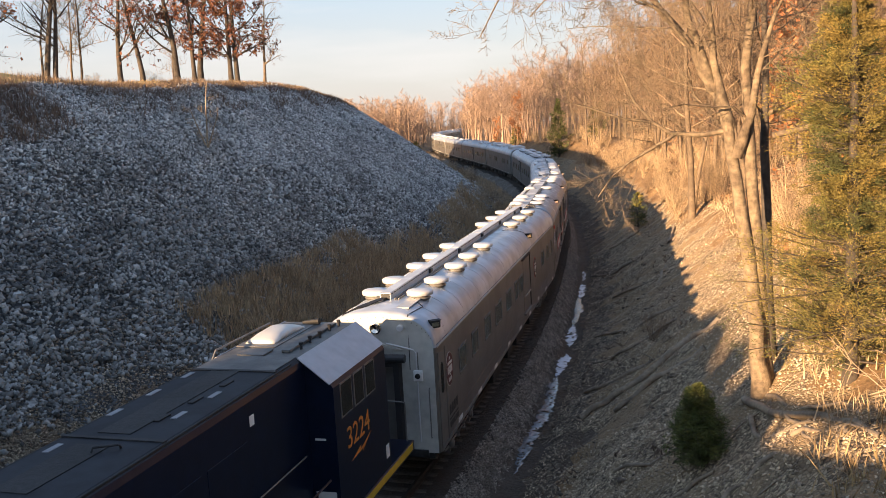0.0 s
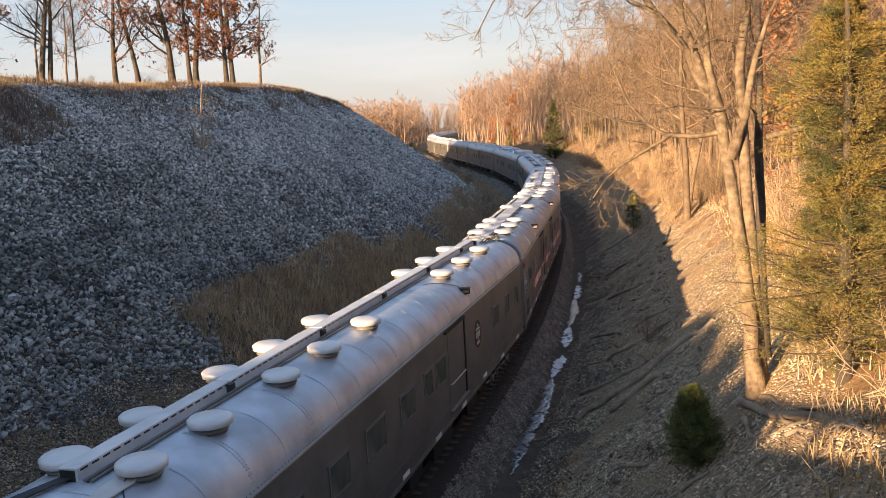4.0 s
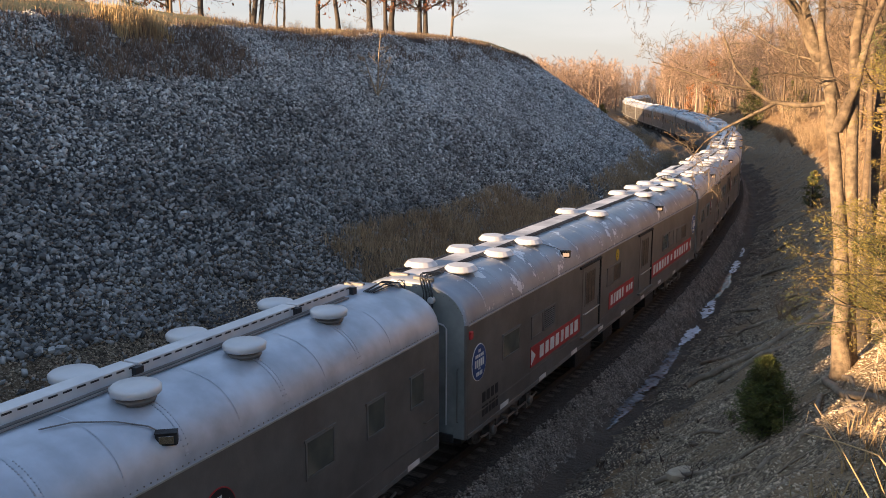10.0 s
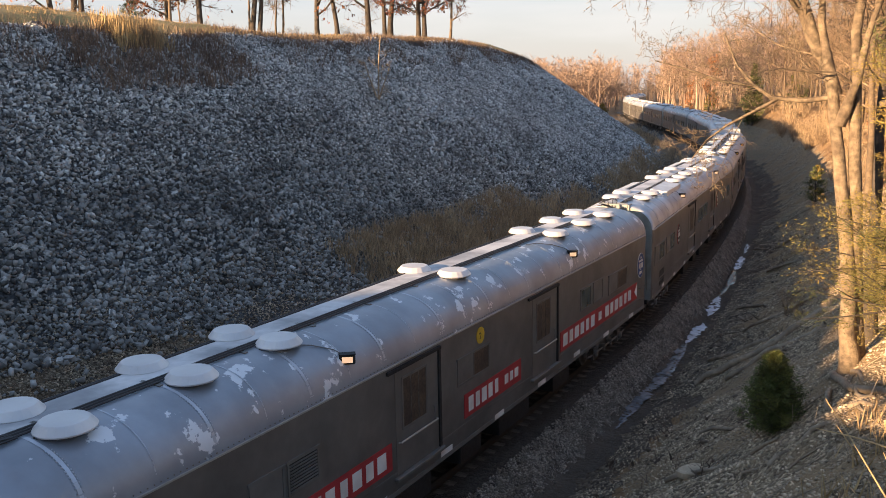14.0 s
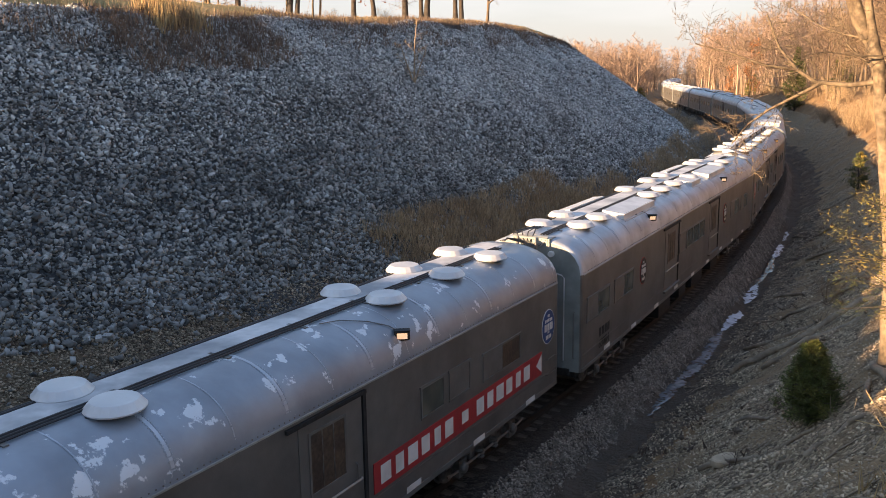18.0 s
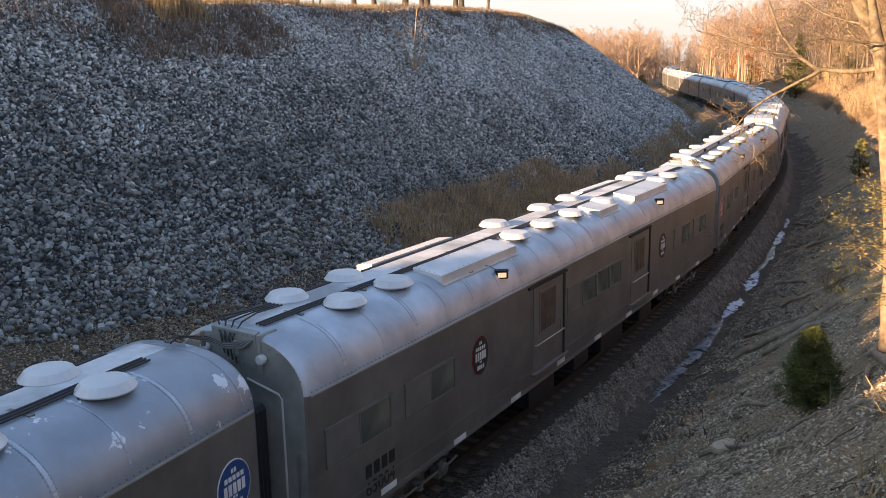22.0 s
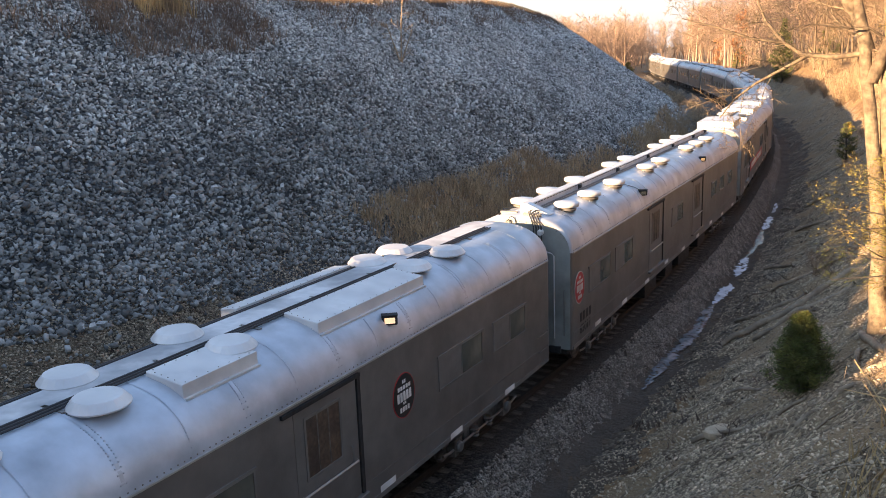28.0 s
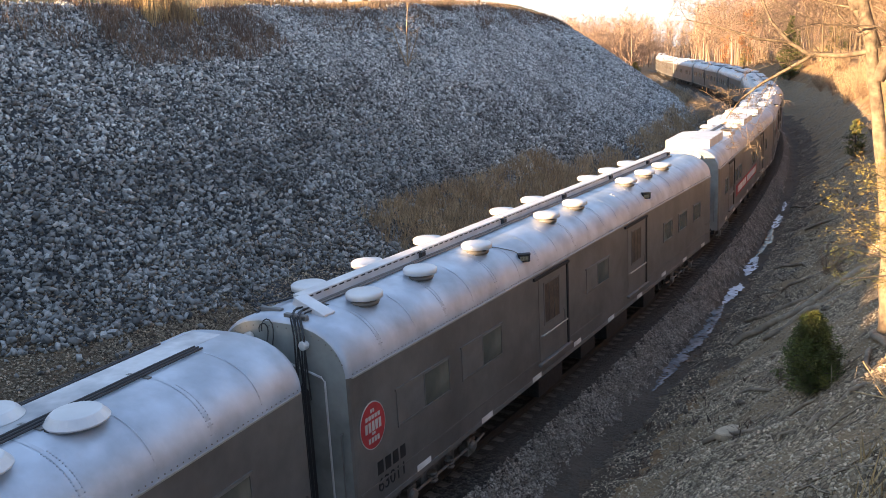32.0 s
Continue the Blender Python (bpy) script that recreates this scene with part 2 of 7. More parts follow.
# Base carries the roofs' sky tint; the pale flakes are an older coat.
M_ROOFWORN = flaked("flaking_silver_roof_paint", (0.31, 0.342, 0.392), (0.66, 0.69, 0.73), 0.6, 0.62)
M_DARK = mat("dark_steel", (0.03, 0.03, 0.032), 0.7, 0.3, 10, 0.3, None, 1.0, 0.3, 40)
M_BLUE = mat("dark_blue_loco_paint", (0.004, 0.009, 0.024), 0.32, 0.0, 4, 0.2, (0.006, 0.01, 0.024), 0.8, 0.05, 20, 0, 0.25)
M_RAIL = mat("rusty_rail_steel", (0.035, 0.026, 0.02), 0.7, 0.3, 12, 0.2)
M_TIE = mat("creosoted_tie", (0.05, 0.042, 0.035), 0.9, 0, 15, 0.35, (0.1, 0.085, 0.07), 3.0, 0.5, 30, 0.3)
M_BARK = mat("grey_brown_bark", (0.1658, 0.1211, 0.0797), 0.9, 0, 10, 0.3, (0.1084, 0.0797, 0.0542), 2.5, 0.9, 22, 0.15)

# ---- the track's line: arc length s, heading clockwise from +y ----
KNOT = np.array([-20, 15, 40, 60, 80, 100, 125, 150, 190, 260.0])
BEND = np.array([0.0003, 0.01179, -0.00464, -0.00306, -0.0016, -0.00359, -0.00415, -0.00304, 0.00003, 0.00242])
LINE_S = np.arange(-160, 420, 0.5)
LINE_K = np.interp(LINE_S, KNOT, BEND)
LINE_TH = np.cumsum(LINE_K) * 0.5
I0 = int(np.searchsorted(LINE_S, 0))
LINE_TH += 0.14356 - LINE_TH[I0]
LINE_X = np.cumsum(np.sin(LINE_TH)) * 0.5
LINE_Y = np.cumsum(np.cos(LINE_TH)) * 0.5
LINE_X += -11.0525 - LINE_X[I0]
LINE_Y += -13.5804 - LINE_Y[I0]
GRADE_S, GRADE_Z = (30, 60, 90, 130, 180, 240, 420), (0, 0.006, -0.065, 0.502, 1.28, 2.004, 3.6)


def line_at(s):
    return (float(np.interp(s, LINE_S, LINE_X)), float(np.interp(s, LINE_S, LINE_Y)), float(np.interp(s, LINE_S, LINE_TH)), float(np.interp(s, GRADE_S, GRADE_Z)))


def along(s, d, z=0.0):
    """World place at arc length s, d to the right of the track, z over its level."""
    x, y, th, g = line_at(s)
    return Vector((x + d * math.cos(th), y - d * math.sin(th), z + g))


def line_coords(x, y):
    """Arc length and offset of many places (arrays)."""
    S, Dd = np.empty_like(x), np.empty_like(x)
    cx, cy, cs, ct = LINE_X[::4], LINE_Y[::4], LINE_S[::4], LINE_TH[::4]
    for a in range(0, len(x), 4000):
        b = slice(a, a + 4000)
        i = np.argmin((x[b, None] - cx) ** 2 + (y[b, None] - cy) ** 2, axis=1)
        al = (x[b] - cx[i]) * np.sin(ct[i]) + (y[b] - cy[i]) * np.cos(ct[i])
        S[b] = cs[i] + al
        Dd[b] = (x[b] - cx[i]) * np.cos(ct[i]) - (y[b] - cy[i]) * np.sin(ct[i])
    return S, Dd


def wobble(x, y, k, seed=0.0):
    """Cheap smooth noise for arrays."""
    return (np.sin(x * k + 1.3 * np.sin(y * k * 0.7 + seed)) + np.sin(y * k * 1.3 + 1.7 * np.sin(x * k * 0.9 + seed * 2)) + np.sin((x + y) * k * 0.57 + seed * 3)) / 3


TOE, CREST = 6.3, 24.0


def height(x, y):
    """Height of the ground, arrays in, with its s and d."""
    s, d = line_coords(x, y)
    g = np.interp(s, GRADE_S, GRADE_Z)
    a = -d
    crest = np.interp(s, [20, 45, 58, 70, 92, 115, 130, 150], [11.6, 11.8, 12.4, 12.9, 13.6, 12.7, 12.0, 11.2])
    top = np.interp(s, [20, 45, 58, 70, 100, 130], [13.3, 13.6, 13.7, 13.6, 14.8, 15.0])
    foot = np.interp(a, [-1, 1.0, 1.2, 1.7, 2.7, 4.5, TOE], [-0.31, -0.31, -0.27, -0.27, -0.95, -0.95, -0.8])
    slope = -0.8 + (crest + 0.8) * np.clip((a - TOE) / (CREST - TOE), 0, 1)
    k = np.clip((a - CREST) / 9.0, 0, 1)
    lawn = crest + (top - crest) * k * (2 - k) + np.interp(a, [33, 70, 200, 2000], [0, 0.5, -1.0, -3.0])
    left = np.where(a < TOE, foot, np.where(a < CREST, slope, lawn))
    right = np.interp(d, [-1, 1.0, 1.2, 1.7, 2.4, 3.05, 5.0, 8.0, 10.0, 13.0, 30, 60, 120, 400, 2000],
                      [-0.31, -0.31, -0.27, -0.27, -1.2, -1.25, -0.2, 1.9, 3.6, 5.2, 8.0, 12.0, 19.0, 24.0, 24.0])
    z = np.where(d < 0, left, right)
    # the cut runs out beyond the bend
    fade = np.clip((s - 150) / 90, 0, 1)
    fade = fade * fade * (3 - 2 * fade)
    low = np.interp(np.abs(d), [0, 1.7, 2.7, 8, 40, 300, 2000], [-0.31, -0.31, -0.95, -0.4, 0.6, 4, 8])
    z = np.where(d < 0, z * (1 - fade) + low * fade, z * (1 - fade * 0.55) + low * fade * 0.55)
    amp = np.clip((np.abs(d) - 3) / 6, 0, 1)
    z = z + g + amp * (0.2 * wobble(x, y, 0.45) + 0.3 * wobble(x, y, 0.13, 2.0)) + np.clip((np.abs(d) - 1.9) * 2, 0, 1) * 0.06 * wobble(x, y, 2.1, 1.0)
    bank = np.clip((d - 3.4) / 1.2, 0, 1) * np.clip((11.5 - d) / 2.0, 0, 1)
    run = s + 0.35 * d + 1.1 * wobble(x, y, 0.5, 3.0)
    z = z - bank * (0.16 * np.abs(np.sin(run * 0.55)) ** 6 + 0.1 * np.abs(np.sin(run * 1.31 + 1.0)) ** 5) + bank * 0.07 * wobble(x, y, 3.3, 5.0)
    return z, s, d


def ground_z(x, y):
    z, _, _ = height(np.array([float(x)]), np.array([float(y)]))
    return float(z[0])


def stretched(lo, hi, step, far):
    """Even lines between lo and hi, then ever wider ones to +-far."""
    core = list(np.arange(lo, hi + step / 2, step))
    a, w = core[-1], step
    while a < far:
        w *= 1.05 if w < 1.2 else 1.2
        a += w
        core.append(a)
    b, w = core[0], step
    while b > -far:
        w *= 1.05 if w < 1.2 else 1.2
        b -= w
        core.insert(0, b)
    return np.array(core)


def link_mesh(name, verts, faces, mats, parent=None, smooth=False, index=None):
    me = bpy.data.meshes.new(name)
    me.from_pydata([tuple(v) for v in verts], [], [tuple(f) for f in faces])
    for m in mats:
        me.materials.append(m)
    if index is not None:
        me.polygons.foreach_set("material_index", np.asarray(index, dtype=np.int32))
    if smooth:
        me.polygons.foreach_set("use_smooth", [True] * len(me.polygons))
    ob = new(name, me)
    if parent:
        ob.parent = parent
    return ob


def make_ground():
    xs, ys = stretched(-20, 26, 0.28, 2500), stretched(8, 82, 0.28, 2500)
    gx, gy = np.meshgrid(xs, ys)
    x, y = gx.ravel(), gy.ravel()
    z, s, d = height(x, y)
    nx, ny = len(xs), len(ys)
    a = (np.arange(ny - 1)[:, None] * nx + np.arange(nx - 1)[None, :]).ravel()
    faces = np.stack([a, a + 1, a + nx + 1, a + nx], 1)
    fx, fy = x[faces].mean(1), y[faces].mean(1)
    cd = d[faces].mean(1) + np.clip(np.abs(d[faces].mean(1)) - 1.6, 0, 3) * (0.16 * wobble(fx, fy, 1.1, 4.0) + 0.12 * wobble(fx, fy, 3.7, 1.0))
    cs = s[faces].mean(1)
    k = np.full(len(faces), 5)
    toe = np.interp(cs, [20, 29, 33, 36, 44, 50, 62, 70], [11.1, 10.7, 10.0, 9.4, 9.4, 10.6, 10.2, 8.6])
    k[(cd > -toe) & (cd < -2.9)] = 6
    k[(cd <= -toe) & (cd > -CREST - 0.5) & (cs < 175)] = 0
    k[cd <= -CREST - 0.5] = 4
    k[np.abs(cd) <= 2.9] = 1
    k[np.abs(cd) <= 1.75] = 7
    k[(cd > 2.35) & (cd < 3.1)] = 2
    k[(cd >= 3.1) & (cd < np.interp(cs, [40, 62], [4.3, 6.9]))] = 8
    k[(cd >= 4.5) & (cd < 10.6)] = 3
    k[cd >= np.interp(cs, [45, 72], [10.6, 8.6])] = 5
    k[(k == 6) & (cs < 47)] = 9
    far = cs > 175
    k[far & (np.abs(cd) > 4)] = 5
    ob = link_mesh("ground", np.stack([x, y, z], 1), faces, [M_RIP, M_BALLAST, M_MUD, M_BANK, M_LAWN, M_LITTER, M_SCRUB, M_GRIMESHADE, M_SOIL, M_TOE], None, True, k)
    tagged(ob, "railway cutting with rock slope, ballast, muddy ditch, clay bank and dormant grass", "ground", kind="structure")


make_ground()


# ---- loose rock on the slope ----
def rock_shapes(count, seed):
    """A few lumpy stones of 20 faces, about 1 across."""
    rnd = random.Random(seed)
    shapes = []
    for _ in range(count):
        bm = bmesh.new()
        bmesh.ops.create_icosphere(bm, subdivisions=1, radius=0.5)
        sx, sy, sz = rnd.uniform(0.8, 1.25), rnd.uniform(0.65, 1.0), rnd.uniform(0.5, 0.8)
        for v in bm.verts:
            k = rnd.uniform(0.62, 1.2)
            v.co = Vector((v.co.x * sx, v.co.y * sy, v.co.z * sz)) * k
        shapes.append((np.array([v.co[:] for v in bm.verts]), np.array([[v.index for v in f.verts] for f in bm.faces])))
        bm.free()
    return shapes


def scatter_mesh(name, places, sizes, shapes, material, seed, squash=1.0, tilt=0.6):
    """Many stones joined into one mesh, each turned at random."""
    rs = np.random.RandomState(seed)
    vs, fs, base = [], [], 0
    pick = rs.randint(0, len(shapes), len(places))
    for k, (sv, sf) in enumerate(shapes):
        idx = np.where(pick == k)[0]
        if not len(idx):
            continue
        a, b, c = rs.uniform(0, 6.28, len(idx)), rs.uniform(-tilt, tilt, len(idx)), rs.uniform(-tilt, tilt, len(idx))
        ca, sa, cb, sb, cc, sc = np.cos(a), np.sin(a), np.cos(b), np.sin(b), np.cos(c), np.sin(c)
        x, y, z = sv[:, 0][None], sv[:, 1][None], sv[:, 2][None] * squash
        y, z = y * cb[:, None] - z * sb[:, None], y * sb[:, None] + z * cb[:, None]
        x, z = x * cc[:, None] + z * sc[:, None], -x * sc[:, None] + z * cc[:, None]
        x, y = x * ca[:, None] - y * sa[:, None], x * sa[:, None] + y * ca[:, None]
        p = np.stack([x, y, z], -1) * sizes[idx][:, None, None] + places[idx][:, None, :]
        n = sv.shape[0]
        vs.append(p.reshape(-1, 3))
        fs.append((sf[None] + (base + np.arange(len(idx)) * n)[:, None, None]).reshape(-1, 3))
        base += n * len(idx)
    v, f = np.concatenate(vs), np.concatenate(fs)
    me = bpy.data.meshes.new(name)
    me.vertices.add(len(v))
    me.vertices.foreach_set("co", v.ravel())
    me.loops.add(len(f) * 3)
    me.loops.foreach_set("vertex_index", f.ravel().astype(np.int32))
    me.polygons.add(len(f))
    me.polygons.foreach_set("loop_start", np.arange(0, len(f) * 3, 3, dtype=np.int32))
    me.materials.append(material)
    me.update(calc_edges=True)
    return new(name, me)


def sd_to_xy(s, d):
    x, y, th = np.interp(s, LINE_S, LINE_X), np.interp(s, LINE_S, LINE_Y), np.interp(s, LINE_S, LINE_TH)
    return x + d * np.cos(th), y - d * np.sin(th)


def chunk_shapes(count, seed):
    """Angular quarried blocks of six faces, about 1 across."""
    rnd = random.Random(seed)
    shapes = []
    for _ in range(count):
        sx, sy, sz = rnd.uniform(0.45, 0.72), rnd.uniform(0.3, 0.5), rnd.uniform(0.16, 0.36)
        v = [[a * sx * rnd.uniform(0.45, 1.15), b * sy * rnd.uniform(0.45, 1.15), c * sz * rnd.uniform(0.6, 1.15)] for c in (-1, 1) for b in (-1, 1) for a in (-1, 1)]
        f = [(0, 2, 3), (0, 3, 1), (4, 5, 7), (4, 7, 6), (0, 1, 5), (0, 5, 4), (2, 6, 7), (2, 7, 3), (0, 4, 6), (0, 6, 2), (1, 3, 7), (1, 7, 5)]
        shapes.append((np.array(v), np.array(f)))
    return shapes


def chip_shapes(count, seed):
    """Sharp splinters of eight faces, about 1 across."""
    rnd = random.Random(seed)
    shapes = []
    for _ in range(count):
        r = (rnd.uniform(0.5, 0.72), rnd.uniform(0.36, 0.52), rnd.uniform(0.24, 0.4))
        v = []
        for axis in range(3):
            for sign in (-1, 1):
                p = [rnd.uniform(-0.2, 0.2) * r[0] for _ in range(3)]
                p[axis] = sign * r[axis] * rnd.uniform(0.75, 1.2)
                v.append(p)
        f = [(0, 3, 5), (3, 1, 5), (1, 2, 5), (2, 0, 5), (3, 0, 4), (1, 3, 4), (2, 1, 4), (0, 2, 4)]
        shapes.append((np.array(v), np.array(f)))
    return shapes


def make_riprap():
    rs = np.random.RandomState(5)
    shapes = chunk_shapes(9, 3) + chip_shapes(9, 6)
    bands = ((16, 62, 108000, 0.135), (62, 102, 60000, 0.175), (102, 176, 32000, 0.28))
    s = np.concatenate([rs.uniform(a, b, n) for a, b, n, _ in bands])
    mean = np.concatenate([np.full(n, w) for _, _, n, w in bands])
    d = -rs.uniform(TOE - 0.8, CREST + 0.6, len(s))
    x, y = sd_to_xy(s, d)
    z, _, _ = height(x, y)
    edge = d + wobble(x, y, 0.6, 1.0) * 0.9
    ok = (edge > -CREST - 0.3) & (edge < -TOE + 0.6) & ~((edge > np.interp(s, [20, 29, 33, 36, 44, 50, 62, 70], [-11.2, -10.8, -10.1, -9.5, -9.6, -11, -10.5, -9])) & (s < 112) & (rs.uniform(0, 1, len(s)) < np.where(s < 48, 0.95, 0.8)))
    x, y, z, s, d, mean = x[ok], y[ok], z[ok], s[ok], d[ok], mean[ok]
    size = mean * rs.gamma(8.0, 0.125, len(x)).clip(0.5, 1.75)
    place = np.stack([x, y, z + size * rs.uniform(0.0, 0.38, len(x))], 1)
    # the nearest large blocks are single stones
    near = np.where((s > 30) & (s < 44) & (d > -15) & (size > 0.2))[0][:300]
    rest = np.ones(len(x), bool)
    rest[near] = False
    # blocks low down, splinters above and beyond; towards the crest and the bend the stronger light is put into a paler
    # copy of the stone
    close = rest & (s < 56) & (d > -15.5)
    ob = scatter_mesh("riprap", place[close], size[close], shapes, M_ROCK, 7, 1.0, 1.1)
    tagged(ob, "grey limestone riprap covering the cutting slope", "rocks", kind="stuff")
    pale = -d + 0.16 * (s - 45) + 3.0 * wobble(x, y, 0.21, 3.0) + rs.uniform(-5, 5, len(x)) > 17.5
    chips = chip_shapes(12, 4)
    for pick, m, label, seed in ((rest & ~close & ~pale, M_ROCK, "grey limestone riprap higher on the slope", 17), (rest & ~close & pale, M_ROCKBRIGHT, "limestone riprap towards the crest and the bend, brightened for the light there", 18)):
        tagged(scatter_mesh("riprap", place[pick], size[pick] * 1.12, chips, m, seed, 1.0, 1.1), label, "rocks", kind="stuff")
    meshes = []
    for v, f in shapes:
        me = bpy.data.meshes.new("rock")
        me.from_pydata([tuple(q) for q in v], [], [tuple(int(i) for i in q) for q in f])
        me.materials.append(M_ROCK)
        meshes.append(me)
    for k in near:
        o = new("rock", meshes[int(rs.randint(0, len(meshes)))])
        o.parent = ob
        w = float(size[k])
        o.matrix_basis = pose(*place[k], rs.uniform(-35, 35), rs.uniform(-35, 35), rs.uniform(0, 360)) @ Matrix.Scale(w, 4)


make_riprap()
# ---- things: helpers ----
def bm_box(bm, x0, x1, y0, y1, z0, z1, bevel=0.0):
    v = [bm.verts.new(p) for p in ((x0, y0, z0), (x1, y0, z0), (x1, y1, z0), (x0, y1, z0), (x0, y0, z1), (x1, y0, z1), (x1, y1, z1), (x0, y1, z1))]
    fs = [bm.faces.new([v[i] for i in q]) for q in ((0, 3, 2, 1), (4, 5, 6, 7), (0, 1, 5, 4), (1, 2, 6, 5), (2, 3, 7, 6), (3, 0, 4, 7))]
    if bevel:
        es = list({e for f in fs for e in f.edges})
        bmesh.ops.bevel(bm, geom=es, offset=bevel, segments=1, affect="EDGES")
    return bm


def box(x0, x1, y0, y1, z0, z1, bevel=0.0):
    return bm_box(bmesh.new(), x0, x1, y0, y1, z0, z1, bevel)


def bm_tube(bm, pts, radii, sides=8, caps=True):
    """A round bar through the points."""
    pts = [Vector(p) for p in pts]
    if not hasattr(radii, "__len__"):
        radii = [radii] * len(pts)
    rings, up = [], Vector((0, 0, 1))
    for i, p in enumerate(pts):
        t = (pts[min(i + 1, len(pts) - 1)] - pts[max(i - 1, 0)]).normalized()
        a = t.cross(up if abs(t.z) < 0.95 else Vector((1, 0, 0))).normalized()
        b = t.cross(a)
        rings.append([bm.verts.new(p + (a * math.cos(6.2832 * k / sides) + b * math.sin(6.2832 * k / sides)) * radii[i]) for k in range(sides)])
    for r0, r1 in zip(rings, rings[1:]):
        for k in range(sides):
            bm.faces.new((r0[k], r0[(k + 1) % sides], r1[(k + 1) % sides], r1[k]))
    if caps:
        bm.faces.new(rings[0][::-1])
        bm.faces.new(rings[-1])
    return bm


def tube(pts, radii, sides=8):
    return bm_tube(bmesh.new(), pts, radii, sides)


def bm_loft(bm, sections):
    """Skin through closed rings of equal length, with end caps."""
    rings = [[bm.verts.new(p) for p in r] for r in sections]
    n = len(rings[0])
    for a, b in zip(rings, rings[1:]):
        for k in range(n):
            bm.faces.new((a[k], a[(k + 1) % n], b[(k + 1) % n], b[k]))
    bm.faces.new(rings[0][::-1])
    bm.faces.new(rings[-1])
    bmesh.ops.recalc_face_normals(bm, faces=bm.faces)
    return bm


def lathe(profile, sides=20, centre=(0, 0, 0)):
    """A body of revolution about z from (radius, height) pairs."""
    bm = bmesh.new()
    c = Vector(centre)
    rings = [[bm.verts.new(c + Vector((r * math.cos(6.28319 * k / sides), r * math.sin(6.28319 * k / sides), z))) for k in range(sides)] for r, z in profile]
    for a, b in zip(rings, rings[1:]):
        for k in range(sides):
            bm.faces.new((a[k], a[(k + 1) % sides], b[(k + 1) % sides], b[k]))
    bm.faces.new(rings[0][::-1])
    bm.faces.new(rings[-1])
    return bm


def part(name, bm, material, parent=None, label="", smooth=False, at=None):
    me = bpy.data.meshes.new(name)
    bmesh.ops.recalc_face_normals(bm, faces=bm.faces)
    bm.to_mesh(me)
    bm.free()
    for m in (material if isinstance(material, (list, tuple)) else [material]):
        me.materials.append(m)
    if smooth:
        me.polygons.foreach_set("use_smooth", [True] * len(me.polygons))
    ob = new(name, me)
    if parent:
        ob.parent = parent
    if at is not None:
        ob.matrix_basis = at
    if label:
        ob["label"] = label
    return ob


def again(ob, parent, at):
    """Another part on the same mesh."""
    o = new(ob.name.split(".")[0], ob.data)
    o.parent, o.matrix_basis = parent, at
    if "label" in ob:
        o["label"] = ob["label"]
    return o


def rail_sweep(off, s0, s1, step=1.0):
    """A rail's section along the line."""
    prof = [(-0.07, 0.0), (0.07, 0.0), (0.07, 0.02), (0.012, 0.04), (0.012, 0.125), (0.036, 0.135), (0.036, 0.17), (-0.036, 0.17), (-0.036, 0.135), (-0.012, 0.125), (-0.012, 0.04), (-0.07, 0.02)]
    secs = []
    for s in np.arange(s0, s1, step):
        secs.append([along(s, off + a, RAIL_Z - 0.17 + b) for a, b in prof])
    return bm_loft(bmesh.new(), secs)


RAIL_Z = -0.12


def make_track():
    track = tagged(new("railway_track"), "single railway track of steel rails on wooden ties", "railway track", kind="structure")
    for off in (-0.754, 0.754):
        part("rail", rail_sweep(off, -110, 400, 2.0), M_RAIL, track)
    first = None
    for k in range(290):
        s = 22 + k * 0.52
        x, y, th, g = line_at(s)
        m = pose(x, y, RAIL_Z - 0.17 + g, 0, 0, -math.degrees(th) + 0.8 * math.sin(k * 7.1))
        if first is None:
            first = part("tie", box(-1.3, 1.3, -0.115, 0.115, -0.16, 0.0, 0.012), M_TIE, track, at=m)
        else:
            again(first, track, m)


make_track()

# ---- the train ----
M_WHITE = mat("white_paint", (0.75, 0.74, 0.72), 0.6, 0, 8, 0.06, (0.62, 0.6, 0.57), 2.0, 0.05, 30)
M_VENT = mat("pale_vent_paint", (0.66, 0.66, 0.66), 0.45, 0.3, 6, 0.06, (0.55, 0.55, 0.56), 1.5, 0.1, 18, 0.06)
M_RED = mat("red_banner_paint", (0.42, 0.035, 0.04), 0.5, 0, 5, 0.12, (0.34, 0.03, 0.035), 1.5)
M_MAROON = mat("dark_maroon_emblem_paint", (0.11, 0.022, 0.024), 0.5, 0, 5, 0.2)
M_BLACK = mat("black_paint", (0.015, 0.015, 0.017), 0.5, 0, 8, 0.2)
M_SIGNBLUE = mat("blue_emblem_paint", (0.02, 0.06, 0.2), 0.5, 0, 5, 0.1)
M_YELLOW = mat("yellow_paint", (0.62, 0.4, 0.03), 0.5, 0, 5, 0.12)
M_ORANGE = mat("orange_paint", (0.6, 0.2, 0.03), 0.5, 0, 5, 0.12)
M_PANE = mat("smoked_window", (0.075, 0.08, 0.07), 0.2, 0, 1.2, 0.3, (0.13, 0.125, 0.1), 0.9)
M_CABGLASS = mat("dark_cab_glass", (0.006, 0.007, 0.009), 0.12, 0, 2, 0.2)
M_SCREEN = mat("brown_screened_window", (0.09, 0.06, 0.04), 0.5, 0, 14, 0.35, (0.05, 0.035, 0.028), 2.0, 0.2, 60)
M_TRUCK = mat("grimy_truck_steel", (0.16, 0.15, 0.14), 0.75, 0.2, 9, 0.35, (0.055, 0.048, 0.043), 2.0, 0.4, 30)
M_ENDGREY = mat("grey_green_end_paint", (0.27, 0.285, 0.275), 0.55, 0.1, 4, 0.1, (0.2, 0.212, 0.206), 1.2, 0.1, 25)
